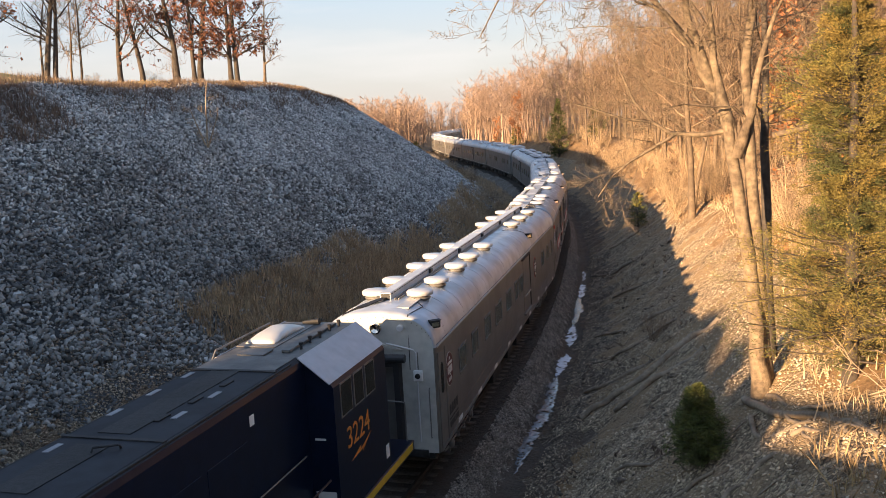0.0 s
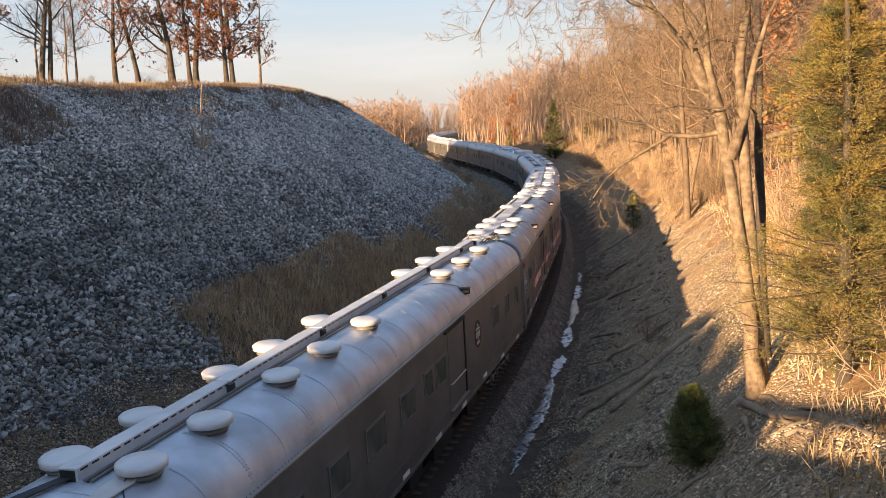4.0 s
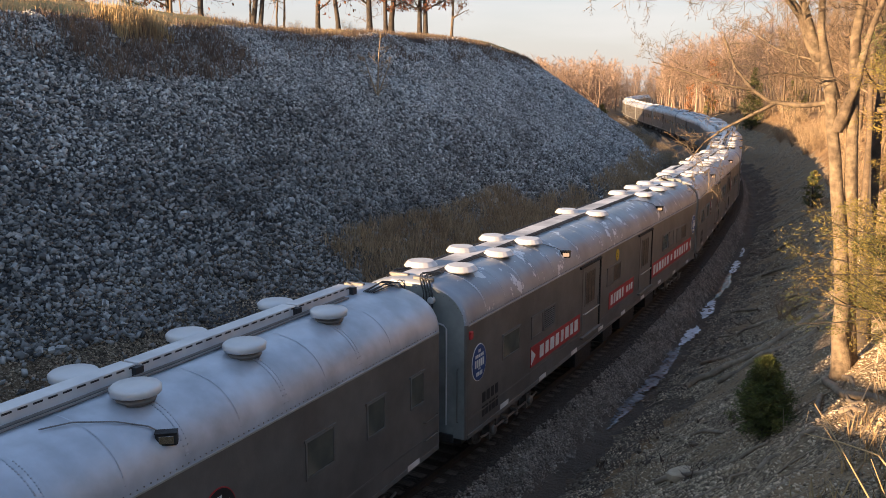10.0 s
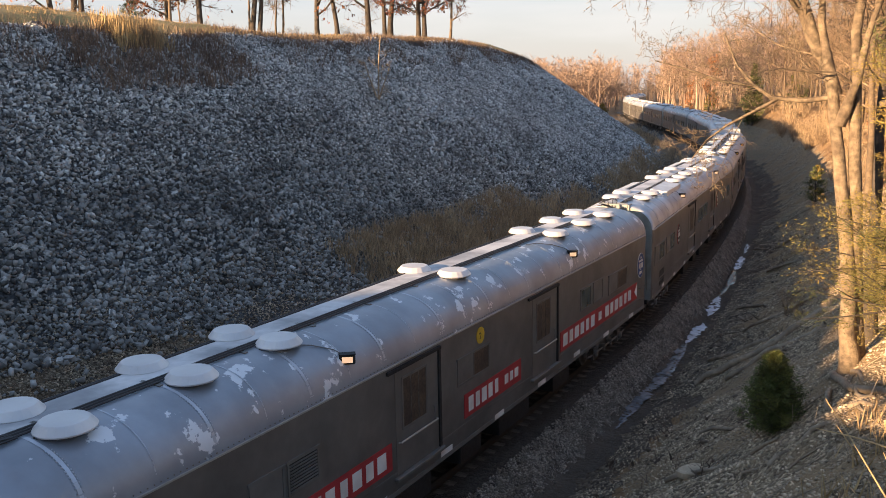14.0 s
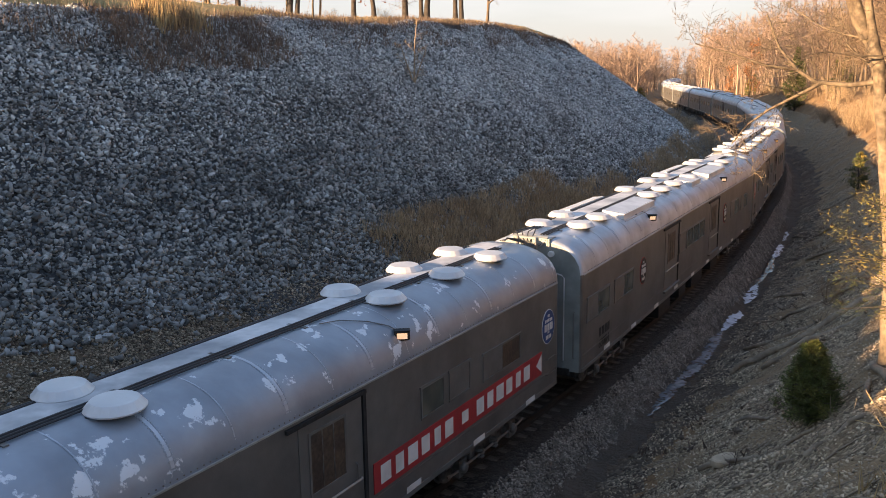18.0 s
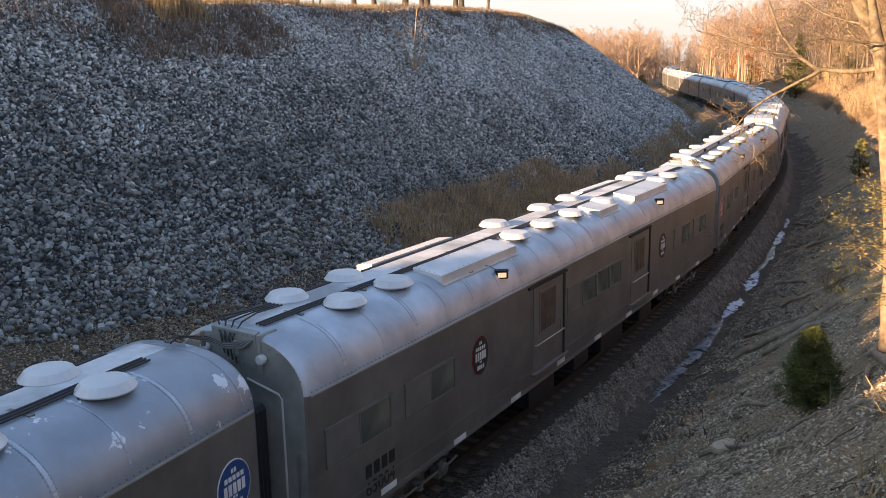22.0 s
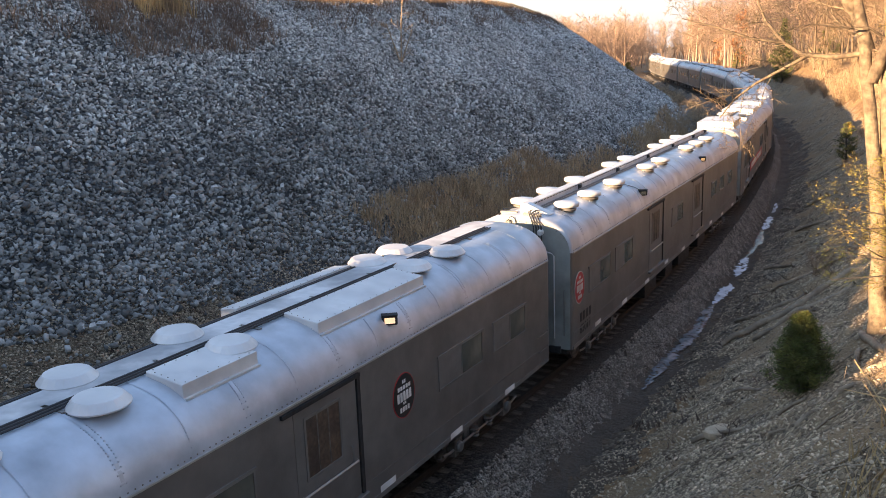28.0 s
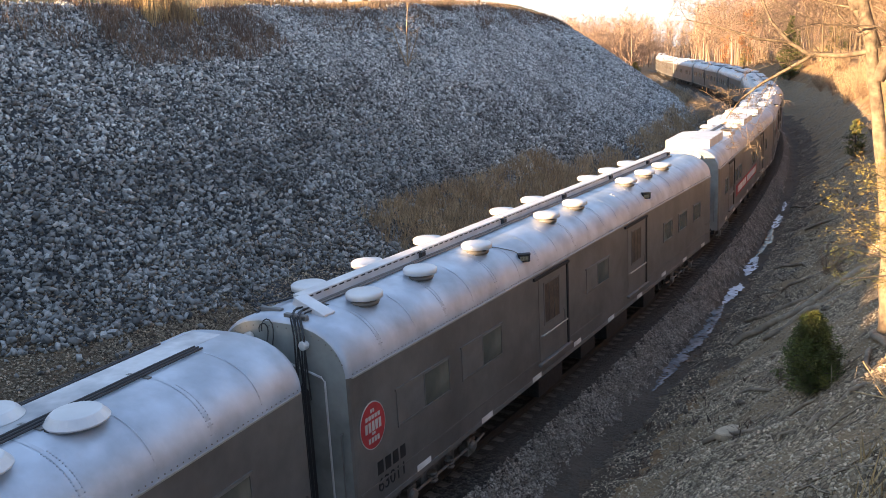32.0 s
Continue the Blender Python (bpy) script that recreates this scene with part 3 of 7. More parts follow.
M_PALEGUTTER = mat("pale_gutter_strip", (0.42, 0.41, 0.39), 0.5, 0.4, 6, 0.1)
M_UNDER = mat("silver_grey_panel", (0.18, 0.172, 0.163), 0.5, 0.3, 4, 0.1, (0.145, 0.138, 0.13), 1.2, 0.1, 25)
M_CABLE = mat("black_cable_sheath", (0.025, 0.025, 0.028), 0.55, 0, 20, 0.2)
M_LOCOROOF = mat("dark_grey_loco_roof", (0.02, 0.024, 0.032), 0.65, 0.0, 4, 0.2, (0.012, 0.014, 0.02), 1.2, 0.1, 20, 0, 0.25)
M_CABDECK = mat("worn_grey_cab_roof", (0.13, 0.127, 0.122), 0.55, 0.1, 5, 0.2, (0.075, 0.075, 0.076), 1.6, 0.2, 20)
M_CABROOF = mat("light_grey_roof_panel", (0.42, 0.42, 0.45), 0.5, 0.1, 5, 0.06, (0.36, 0.36, 0.39), 1.0, 0.05, 20)
M_PLATE = mat("pale_grey_plate", (0.26, 0.27, 0.29), 0.6, 0, 8, 0.1)
# Car one's end, paler than the rest: light on it put into the colour.
M_ENDCREAMLIT = mat("grey_white_end_paint", (0.52, 0.51, 0.47), 0.5, 0.1, 5, 0.1, (0.42, 0.41, 0.38), 1.2, 0.1, 20)
M_WORN = mat("worn_white_roof_paint", (0.62, 0.62, 0.63), 0.55, 0.1, 5, 0.1, (0.3, 0.31, 0.33), 0.7, 0.1, 20)
M_CREAM = mat("sunlit_cream_end", (0.6, 0.59, 0.56), 0.45, 0.3, 4, 0.07, (0.5, 0.49, 0.47), 1.0, 0.1, 20)
# Sun glint on a flood lamp's lens, imitated by emission.
M_GLINT = bpy.data.materials.new("lit_lamp")
M_GLINT.use_nodes = True
M_GLINT.node_tree.nodes["Principled BSDF"].inputs["Emission Color"].default_value = (1.0, 0.5, 0.16, 1)
M_GLINT.node_tree.nodes["Principled BSDF"].inputs["Emission Strength"].default_value = 0.24
M_MIRROR = mat("lamp_reflector", (0.75, 0.72, 0.66), 0.12, 1.0, 4, 0.05)

GUTTER, SILL, HALF, RISE = 3.66, 0.9, 1.52, 0.95
CARS, WHEELS = [], []


def roof_z(x):
    """Height of the roof's skin at x off the centre line."""
    return GUTTER + RISE * (1 - min(abs(x) / HALF, 1.0) ** 2.6) ** (1 / 2.2)


def section(y, inset=0.0, drop=0.0, low=SILL, over=0.0):
    """The outline of a coach, from sill to sill over the roof."""
    w = HALF - inset
    pts = [(-w, y, low), (-w, y, 2.2), (-w, y, GUTTER)]
    for k in range(1, 20):
        a = -math.cos(math.pi * k / 20)
        x = a * HALF
        pts.append((x * w / HALF * (1 + over / HALF), y, roof_z(x) - drop * (1 - abs(a) * 0.3) + over))
    return pts + [(w, y, GUTTER), (w, y, 2.2), (w, y, low)]


def coach_body(length):
    h = length / 2
    secs = [section(-h, 0.05, 0.09), section(-h + 0.04, 0.01, 0.03), section(-h + 0.12)]
    secs += [section(y) for y in np.linspace(-h + 1, h - 1, 12)]
    secs += [section(h - 0.12), section(h - 0.04, 0.01, 0.03), section(h, 0.05, 0.09)]
    bm = bm_loft(bmesh.new(), secs)
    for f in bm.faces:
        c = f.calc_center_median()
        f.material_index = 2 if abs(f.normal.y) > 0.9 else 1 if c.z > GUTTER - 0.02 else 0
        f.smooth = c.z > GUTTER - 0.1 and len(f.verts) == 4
    return bm


def seam(w=0.03, rows=(-0.045, 0.045)):
    """A riveted lap across the roof."""
    bm = bmesh.new()
    pts = []
    for k in range(1, 24):
        x = -math.cos(math.pi * k / 24) * HALF
        pts.append((x, roof_z(x)))
    a = [bm.verts.new((x, -w, z + 0.005)) for x, z in pts]
    b = [bm.verts.new((x, w, z + 0.005)) for x, z in pts]
    for k in range(len(pts) - 1):
        bm.faces.new((a[k], a[k + 1], b[k + 1], b[k]))
    for sx in (-1, 1):
        for k in range(16):
            x = sx * (HALF - 0.015 - 0.035 * k if k < 9 else HALF - 0.3 - 0.05 * (k - 8))
            for y in rows:
                z = roof_z(x) + 0.004
                bm_box(bm, x - 0.008, x + 0.008, y - 0.008, y + 0.008, z - 0.01, z + 0.008)
    return bm


def dome_vent(parent, x, y, tall):
    z = roof_z(x) - 0.03
    if tall:
        cap = [(0.2, 0.1), (0.36, 0.13), (0.37, 0.22), (0.33, 0.255), (0.12, 0.27)]
        neck = [(0.27, 0.0), (0.25, 0.03), (0.29, 0.04), (0.29, 0.06), (0.24, 0.07), (0.24, 0.11)]
    else:
        cap = [(0.28, 0.055), (0.42, 0.05), (0.43, 0.075), (0.34, 0.18), (0.325, 0.19), (0.06, 0.198)]
        neck = [(0.3, 0.0), (0.27, 0.08)]
    key = "tall" if tall else "flat"
    if key not in VENTS:
        v = part("roof_vent", lathe(cap, 20), M_VENT, parent, "round pale metal roof vent", tall, pose(x, y, z))
        n = part("vent_neck", lathe(neck, 20), M_UNDER, v, "", True)
        VENTS[key] = (v, n)
    else:
        v0, n0 = VENTS[key]
        v = again(v0, parent, pose(x, y, z, 0, 0, 40 * y))
        again(n0, v, Matrix())
    if x > 0 and not tall:
        shared(("ventwire",), lambda: tube([(0.2, 0.1, 4.63), (0.32, -0.25, 4.62), (0.5, -0.42, 4.58), (0.7, -0.38, 4.52), (0.72, -0.2, 4.5)], 0.014, 5), parent, pose(0, y, 0), "vent_wire", M_CABLE)
    return v


VENTS = {}
SHARED = {}


def shared(key, make, parent, at, name, material, label=""):
    """A part built once and then repeated on its mesh."""
    if key not in SHARED:
        SHARED[key] = part(name, make(), material, parent, label, at=at)
        return SHARED[key]
    return again(SHARED[key], parent, at)


def side_window(car, y, z0, z1, w, side=1, pane=None, split=False):
    """A framed window on a car's side, the pane set back in its frame."""
    pane = pane or M_PANE
    x = side * HALF
    key = ("win", round(w, 2), round(z1 - z0, 2))

    def frame_mesh():
        bm = bmesh.new()
        h = z1 - z0
        bm_box(bm, -0.005, 0.022, -w / 2, w / 2, 0, 0.045)
        bm_box(bm, -0.005, 0.032, -w / 2 - 0.03, w / 2 + 0.03, h - 0.035, h + 0.02)
        bm_box(bm, -0.005, 0.022, -w / 2, -w / 2 + 0.045, 0.046, h - 0.036)
        bm_box(bm, -0.005, 0.022, w / 2 - 0.045, w / 2, 0.046, h - 0.036)
        return bm

    f = shared(key, frame_mesh, car, pose(x, y, z0, 0, 0, 0 if side > 0 else 180), "window", M_UNDER)
    h = z1 - z0
    if split:
        shared(("pane", round(w, 2), round(h, 2), 1), lambda: box(-0.004, 0.006, -w / 2 + 0.05, -0.012, 0.05, h - 0.04), f, Matrix(), "blank_panel", M_UNDER)
        shared(("pane", round(w, 2), round(h, 2), 2, pane.name), lambda: box(-0.004, 0.007, 0.012, w / 2 - 0.05, 0.05, h - 0.04), f, Matrix(), "pane", pane)
        shared(("mull", round(h, 2)), lambda: box(-0.004, 0.016, -0.011, 0.011, 0.05, h - 0.04), f, Matrix(), "mullion", M_UNDER)
    else:
        shared(("pane", round(w, 2), round(h, 2), pane.name), lambda: box(-0.004, 0.007, -w / 2 + 0.05, w / 2 - 0.05, 0.05, h - 0.04), f, Matrix(), "pane", pane)
    return f


def baggage_door(car, y, w=1.7, side=1, win=True, edge=1):
    """A sliding door: sunk panel look by its frame, dark track and jamb, a window, a step."""
    x = side * HALF
    r = 0 if side > 0 else 180
    d = shared(("door", round(w, 2)), lambda: box(-0.01, 0.014, -w / 2, w / 2, 1.3, 3.5, 0.004), car, pose(x, y, 0, 0, 0, r), "door", M_SILVER, "flush silver sliding door")
    shared(("jamb", edge), lambda: box(-0.01, 0.045, edge * (w / 2 + 0.01), edge * (w / 2 + 0.1), 1.28, 3.54), d, Matrix(), "door_jamb", M_DARK)
    shared(("track", round(w, 2)), lambda: box(-0.01, 0.06, -w / 2 - 0.3, w / 2 + 0.1, 3.51, 3.58), d, Matrix(), "door_track", M_DARK)
    shared(("step", round(w, 2)), lambda: box(-0.01, 0.1, -w / 2 - 0.1, w / 2 + 0.15, 1.2, 1.27, 0.008), d, Matrix(), "door_sill", M_UNDER)
    shared(("dhandle",), lambda: tube([(0.0, 0.62, 2.0), (0.06, 0.62, 2.02), (0.06, 0.62, 2.3), (0.0, 0.62, 2.32)], 0.014, 6), d, Matrix(), "door_handle", M_UNDER)
    shared(("dbar", round(w, 2)), lambda: tube([(0.014, -w / 2 + 0.08, 1.98), (0.06, -w / 2 + 0.1, 1.98), (0.06, w / 2 - 0.1, 1.98), (0.014, w / 2 - 0.08, 1.98)], 0.022, 6), d, Matrix(), "door_bar", M_PALEGUTTER, "grey bar across the door")
    if win:
        shared(("dwf",), lambda: bm_box(bm_box(bm_box(bm_box(bmesh.new(), 0.014, 0.03, -0.5, 0.5, 3.28, 3.33), 0.014, 0.03, -0.5, 0.5, 2.2, 2.25), 0.014, 0.03, -0.5, -0.45, 2.25, 3.28), 0.014, 0.03, 0.45, 0.5, 2.25, 3.28), d, pose(0, -0.12, 0), "window_frame", M_UNDER)
        shared(("dwp",), lambda: box(0.012, 0.018, -0.45, 0.45, 2.25, 3.28), d, pose(0, -0.12, 0), "pane", M_SCREEN)
        for k in (-0.15, 0.15):
            shared(("dwb",), lambda: box(0.018, 0.026, -0.012, 0.012, 2.25, 3.28), d, pose(0, -0.12 + k, 0), "window_bar", M_TRUCK)
    return d


def disc(r, t=0.012, sides=32):
    bm = bmesh.new()
    a = [bm.verts.new((0, r * math.cos(6.28319 * k / sides), r * math.sin(6.28319 * k / sides))) for k in range(sides)]
    b = [bm.verts.new((t, v.co.y, v.co.z)) for v in a]
    bm.faces.new(a[::-1])
    bm.faces.new(b)
    for k in range(sides):
        bm.faces.new((a[k], a[(k + 1) % sides], b[(k + 1) % sides], b[k]))
    return bm


def emblem(car, y, z, ground, rim, bars, squeeze=0.85):
    """A round painted emblem with rows of bars in place of its writing."""
    e = part("emblem", disc(0.46), rim, car, "round painted emblem with rows of pale bars", at=pose(HALF + 0.004, y, z) @ Matrix.Diagonal((1, squeeze, 1, 1)))
    part("emblem_field", disc(0.44, 0.016), ground, e)
    row = ((0.29, 0.16, 0.07), (0.17, 0.56, 0.08), (-0.01, 0.62, 0.19), (-0.15, 0.14, 0.05), (-0.27, 0.42, 0.1))
    for zz, w, h in row:
        n = max(2, round(w / 0.115))
        for k in range(n):
            yy = -w / 2 + w * (k + 0.5) / n
            part("bar", box(0.016, 0.02, yy - w / n * 0.36, yy + w / n * 0.36, zz - h / 2, zz + h / 2), bars, e)


def banner(car, y0, y1, z0, z1, words, arrow=0):
    """A red lettering board; each letter is a white bar block."""
    b = part("banner", box(0, 0.012, 0, y1 - y0, 0, z1 - z0), M_RED, car, "red side banner with white blocks in rows", at=pose(HALF + 0.004, y0, z0))
    h = z1 - z0
    for start, end, n, k in words:
        w = (end - start) / n
        for i in range(n):
            yy = start - y0 + w * (i + 0.5)
            hh = h * k
            wide = (0.36, 0.3, 0.38, 0.33, 0.27)[i % 5]
            part("letter_block", box(0.012, 0.016, yy - w * wide, yy + w * wide, h / 2 - hh / 2, h / 2 + hh / 2), M_WHITE, b)
    if arrow:
        bm = bmesh.new()
        c = 0.02 if arrow > 0 else y1 - y0 - 0.02
        v = [bm.verts.new(p) for p in ((0.014, c, 0.06), (0.014, c, h - 0.06), (0.014, c + arrow * 0.32, h / 2))]
        w = [bm.verts.new((0.018, q.co.y, q.co.z)) for q in v]
        bm.faces.new(v)
        bm.faces.new(w[::-1])
        for k in range(3):
            bm.faces.new((v[k], v[(k + 1) % 3], w[(k + 1) % 3], w[k]))
        part("arrow", bm, M_WHITE, b)


def lettering(text, size, material, parent, at, name="number"):
    cu = bpy.data.curves.new(name, "FONT")
    cu.body, cu.size, cu.extrude, cu.align_x = text, size, 0.003, "LEFT"
    tmp = new(name, cu)
    me = bpy.data.meshes.new_from_object(tmp.evaluated_get(bpy.context.evaluated_depsgraph_get()))
    bpy.data.objects.remove(tmp)
    me.materials.clear()
    me.materials.append(material)
    ob = new(name, me)
    ob.parent, ob.matrix_basis = parent, at
    return ob


# text on the right-hand side reads along +y, standing up in z
SIDE_TEXT = Matrix(((0, 0, 1, 0), (1, 0, 0, 0), (0, 1, 0, 0), (0, 0, 0, 1)))


def car_number(car, y, text):
    for k in range(4):
        part("bar", box(0, 0.004, y + 0.02 + k * 0.25, y + 0.2 + k * 0.25, 1.52, 1.78), M_BLACK, car, at=pose(HALF + 0.003, 0, 0))
    if text:
        lettering(text, 0.38, M_BLACK, car, Matrix.Translation((HALF + 0.004, y, 1.17)) @ SIDE_TEXT)
    else:
        for k in range(5):
            part("bar", box(0, 0.004, y + 0.01 + k * 0.2, y + 0.16 + k * 0.2, 1.17, 1.43), M_BLACK, car, at=pose(HALF + 0.003, 0, 0))


def flood_lamp(car, y, lit):
    """A roof-edge flood lamp on a bracket, tilted down and outwards."""
    x = 1.42
    at = pose(x, y, roof_z(x) + 0.1, 0, 0, -52) @ pose(0, 0, 0, 0, 4, 0)
    l = shared(("flood",), lambda: box(-0.1, 0.06, -0.15, 0.15, -0.1, 0.1, 0.02), car, at, "flood_lamp", M_DARK, "small flood lamp on a bracket")
    # lit: the lens glows in place of a sun glint
    shared(("lens", lit), lambda: box(0.06, 0.066, -0.1, 0.1, -0.06, 0.055, 0.002), l, Matrix(), "lens", M_GLINT if lit else M_MIRROR)
    shared(("visor",), lambda: box(-0.06, 0.085, -0.155, 0.155, 0.1, 0.112), l, Matrix(), "visor", M_DARK)
    shared(("brkt",), lambda: tube([(-0.05, 0, -0.08), (-0.08, 0, -0.22)], 0.03, 6), l, Matrix(), "bracket", M_DARK)


def cable(car, pts, r=0.014, name="cable"):
    return part(name, tube(pts, r, 5), M_CABLE, car)


def roof_run(y0, y1, x, lift, r):
    """A pipe lying along the roof."""
    return tube([(x, y, roof_z(x) + lift + 0.004 * math.sin(y * 3)) for y in np.arange(y0, y1, 1.0)], r, 6)


def truck(car, y):
    """A four-wheel truck with coil springs and journal boxes."""
    at = pose(0, y, 0)

    def frame_mesh():
        bm = bmesh.new()
        for sx in (-1, 1):
            bm_box(bm, sx * 1.02 - 0.07, sx * 1.02 + 0.07, -1.75, 1.75, 0.42, 0.62)
            bm_box(bm, sx * 1.02 - 0.07, sx * 1.02 + 0.07, -0.7, 0.7, 0.22, 0.42)
            for yy in (-1.25, 1.25):
                bm_box(bm, sx * 1.12 - 0.11, sx * 1.12 + 0.11, yy - 0.17, yy + 0.17, 0.12, 0.52)
        bm_box(bm, -1.0, 1.0, -0.28, 0.28, 0.35, 0.68)
        return bm

    t = shared(("truck",), frame_mesh, car, at, "truck", M_TRUCK, "grimy steel four-wheel truck")
    for sx in (-1, 1):
        for yy in (-0.35, 0.35):
            shared(("spring",), lambda: lathe([(0.1, 0.0), (0.13, 0.04), (0.1, 0.08), (0.13, 0.12), (0.1, 0.16), (0.13, 0.2), (0.1, 0.24)], 10), t, pose(sx * 1.16, yy, 0.18), "spring", M_TRUCK)
        shared(("brake",), lambda: tube([(0, -1.9, 0.35), (0, -1.6, 0.3), (0, 1.6, 0.3), (0, 1.9, 0.35)], 0.03, 6), t, pose(sx * 1.2, 0, 0), "brake_rod", M_UNDER)
        for yy in (-1.25, 1.25):
            shared(("journal",), lambda: lathe([(0.13, 0.0), (0.13, 0.06), (0.1, 0.1), (0.04, 0.11)], 12), t, pose(sx * 1.22, yy, 0.33, 0, sx * 90, 0), "journal_cap", M_UNDER)
    for yy in (-1.25, 1.25):
        def wheel_mesh():
            bm = bmesh.new()
            prof = [(0.1, -0.08), (0.16, -0.06), (0.16, -0.02), (0.38, -0.02), (0.4, -0.06), (0.455, -0.065), (0.46, 0.045), (0.485, 0.05), (0.485, 0.075), (0.4, 0.075), (0.38, 0.02), (0.16, 0.02), (0.1, 0.05)]
            for sx in (-1, 1):
                rings = []
                for r, h in prof:
                    rings.append([bm.verts.new((sx * (0.77 - h), r * math.cos(6.28319 * k / 24), r * math.sin(6.28319 * k / 24))) for k in range(24)])
                for a, b in zip(rings, rings[1:]):
                    for k in range(24):
                        bm.faces.new((a[k], a[(k + 1) % 24], b[(k + 1) % 24], b[k]))
                bm.faces.new(rings[0])
                bm.faces.new(rings[-1])
                bm_box(bm, sx * 0.82, sx * 0.86, -0.05, 0.05, 0.2, 0.3)
            bm_tube(bm, [(-1.1, 0, 0), (1.1, 0, 0)], 0.08, 10)
            return bm
        w = shared(("wheelset",), wheel_mesh, t, pose(0, yy, 0.33), "wheelset", M_TRUCK)
        WHEELS.append((w, yy))
    return t


def car_end(car, y, face, fancy=False):
    """What hangs on a car's end wall: bellows, lamps, rails, coupler."""
    r = 0 if face > 0 else 180
    m = pose(0, y, 0, 0, 0, r)

    def bellows():
        secs = []
        for k in range(7):
            o = 0.035 * (k % 2)
            yy = 0.01 + 0.045 * k
            out = [(-0.62 + o, 0.95), (-0.62 + o, 3.3 - o), (-0.54 + o, 3.38 - o), (0.54 - o, 3.38 - o), (0.62 - o, 3.3 - o), (0.62 - o, 0.95)]
            inn = [(0.47, 0.95), (0.47, 3.24), (-0.47, 3.24), (-0.47, 0.95)]
            secs.append([(x, yy, z) for x, z in out + inn])
        return bm_loft(bmesh.new(), secs)

    shared(("bellows",), bellows, car, m, "gangway_bellows", M_CABLE, "black gangway bellows")
    shared(("enddoor",), lambda: box(-0.45, 0.45, 0.0, 0.02, 0.95, 3.2, 0.003), car, m, "end_door", M_UNDER)
    for sx in (-1, 1):
        shared(("marker",), lambda: lathe([(0.05, 0.0), (0.085, 0.04), (0.085, 0.14), (0.06, 0.15)], 12), car, m @ pose(sx * 0.66, 0, 4.2, -90), "marker_lamp", M_VENT, "small round marker lamp")
        shared(("grab",), lambda: tube([(0, 0.0, 1.3), (0, 0.07, 1.32), (0, 0.07, 2.6), (0, 0.0, 2.62)], 0.014, 6), car, m @ pose(sx * 1.32, 0, 0), "grab_rail", M_UNDER)
        for k in range(2):
            shared(("hand", sx * face), lambda: tube([(0, -0.32, 0), (0.06 * sx * face, -0.3, 0), (0.06 * sx * face, 0.3, 0), (0, 0.32, 0)], 0.013, 6), car, pose(sx * HALF, y - face * 0.5, 1.35 + 0.42 * k), "hand_rail", M_UNDER)
    shared(("coupler",), lambda: bm_box(bm_box(bmesh.new(), -0.1, 0.1, -0.3, 0.35, 0.62, 0.85), -0.17, 0.17, 0.3, 0.52, 0.55, 0.92, 0.03), car, m, "coupler", M_TRUCK)
    shared(("buffer",), lambda: box(-1.2, 1.2, -0.05, 0.05, 0.78, 0.98, 0.01), car, m, "buffer_beam", M_DARK)
    shared(("hose",), lambda: tube([(0.5, 0.02, 0.8), (0.5, 0.18, 0.62), (0.45, 0.3, 0.4), (0.3, 0.42, 0.5)], 0.025, 6), car, m, "air_hose", M_CABLE)
    for k in range(1, 22):
        x = -math.cos(math.pi * k / 22) * (HALF - 0.09)
        shared(("endbolt",), lambda: lathe([(0.016, 0.0), (0.013, 0.01), (0.004, 0.014)], 6), car, m @ pose(x, -0.002, roof_z(x) - 0.17, -90), "rivet", M_UNDER)
    if face < 0:
        shared(("endpipe",), lambda: tube([(-0.25, 0.03, 3.78), (-0.95, 0.03, 3.62), (-1.02, 0.03, 3.55), (-1.02, 0.03, 1.2)], 0.02, 6), car, m, "end_pipe", M_VENT)
    if fancy:
        shared(("powerbox",), lambda: box(-0.12, 0.12, 0.0, 0.09, -0.14, 0.14, 0.015), car, m @ pose(-1.05, 0, 2.95), "power_box", M_WHITE, "white square socket box")
        shared(("socket",), lambda: lathe([(0.07, 0.0), (0.07, 0.03), (0.05, 0.04)], 14), car, m @ pose(-1.05, 0.09, 2.95, -90), "socket", M_BLACK)
        shared(("conduit",), lambda: tube([(-1.05, 0.02, 3.1), (-1.05, 0.02, 3.55)], 0.015, 6), car, m, "conduit", M_UNDER)
        shared(("head",), lambda: lathe([(0.13, 0.0), (0.15, 0.03), (0.15, 0.1), (0.12, 0.11), (0.03, 0.07)], 16), car, m @ pose(0, 0, 4.18, -90), "headlight", M_MIRROR, "round chrome headlight")


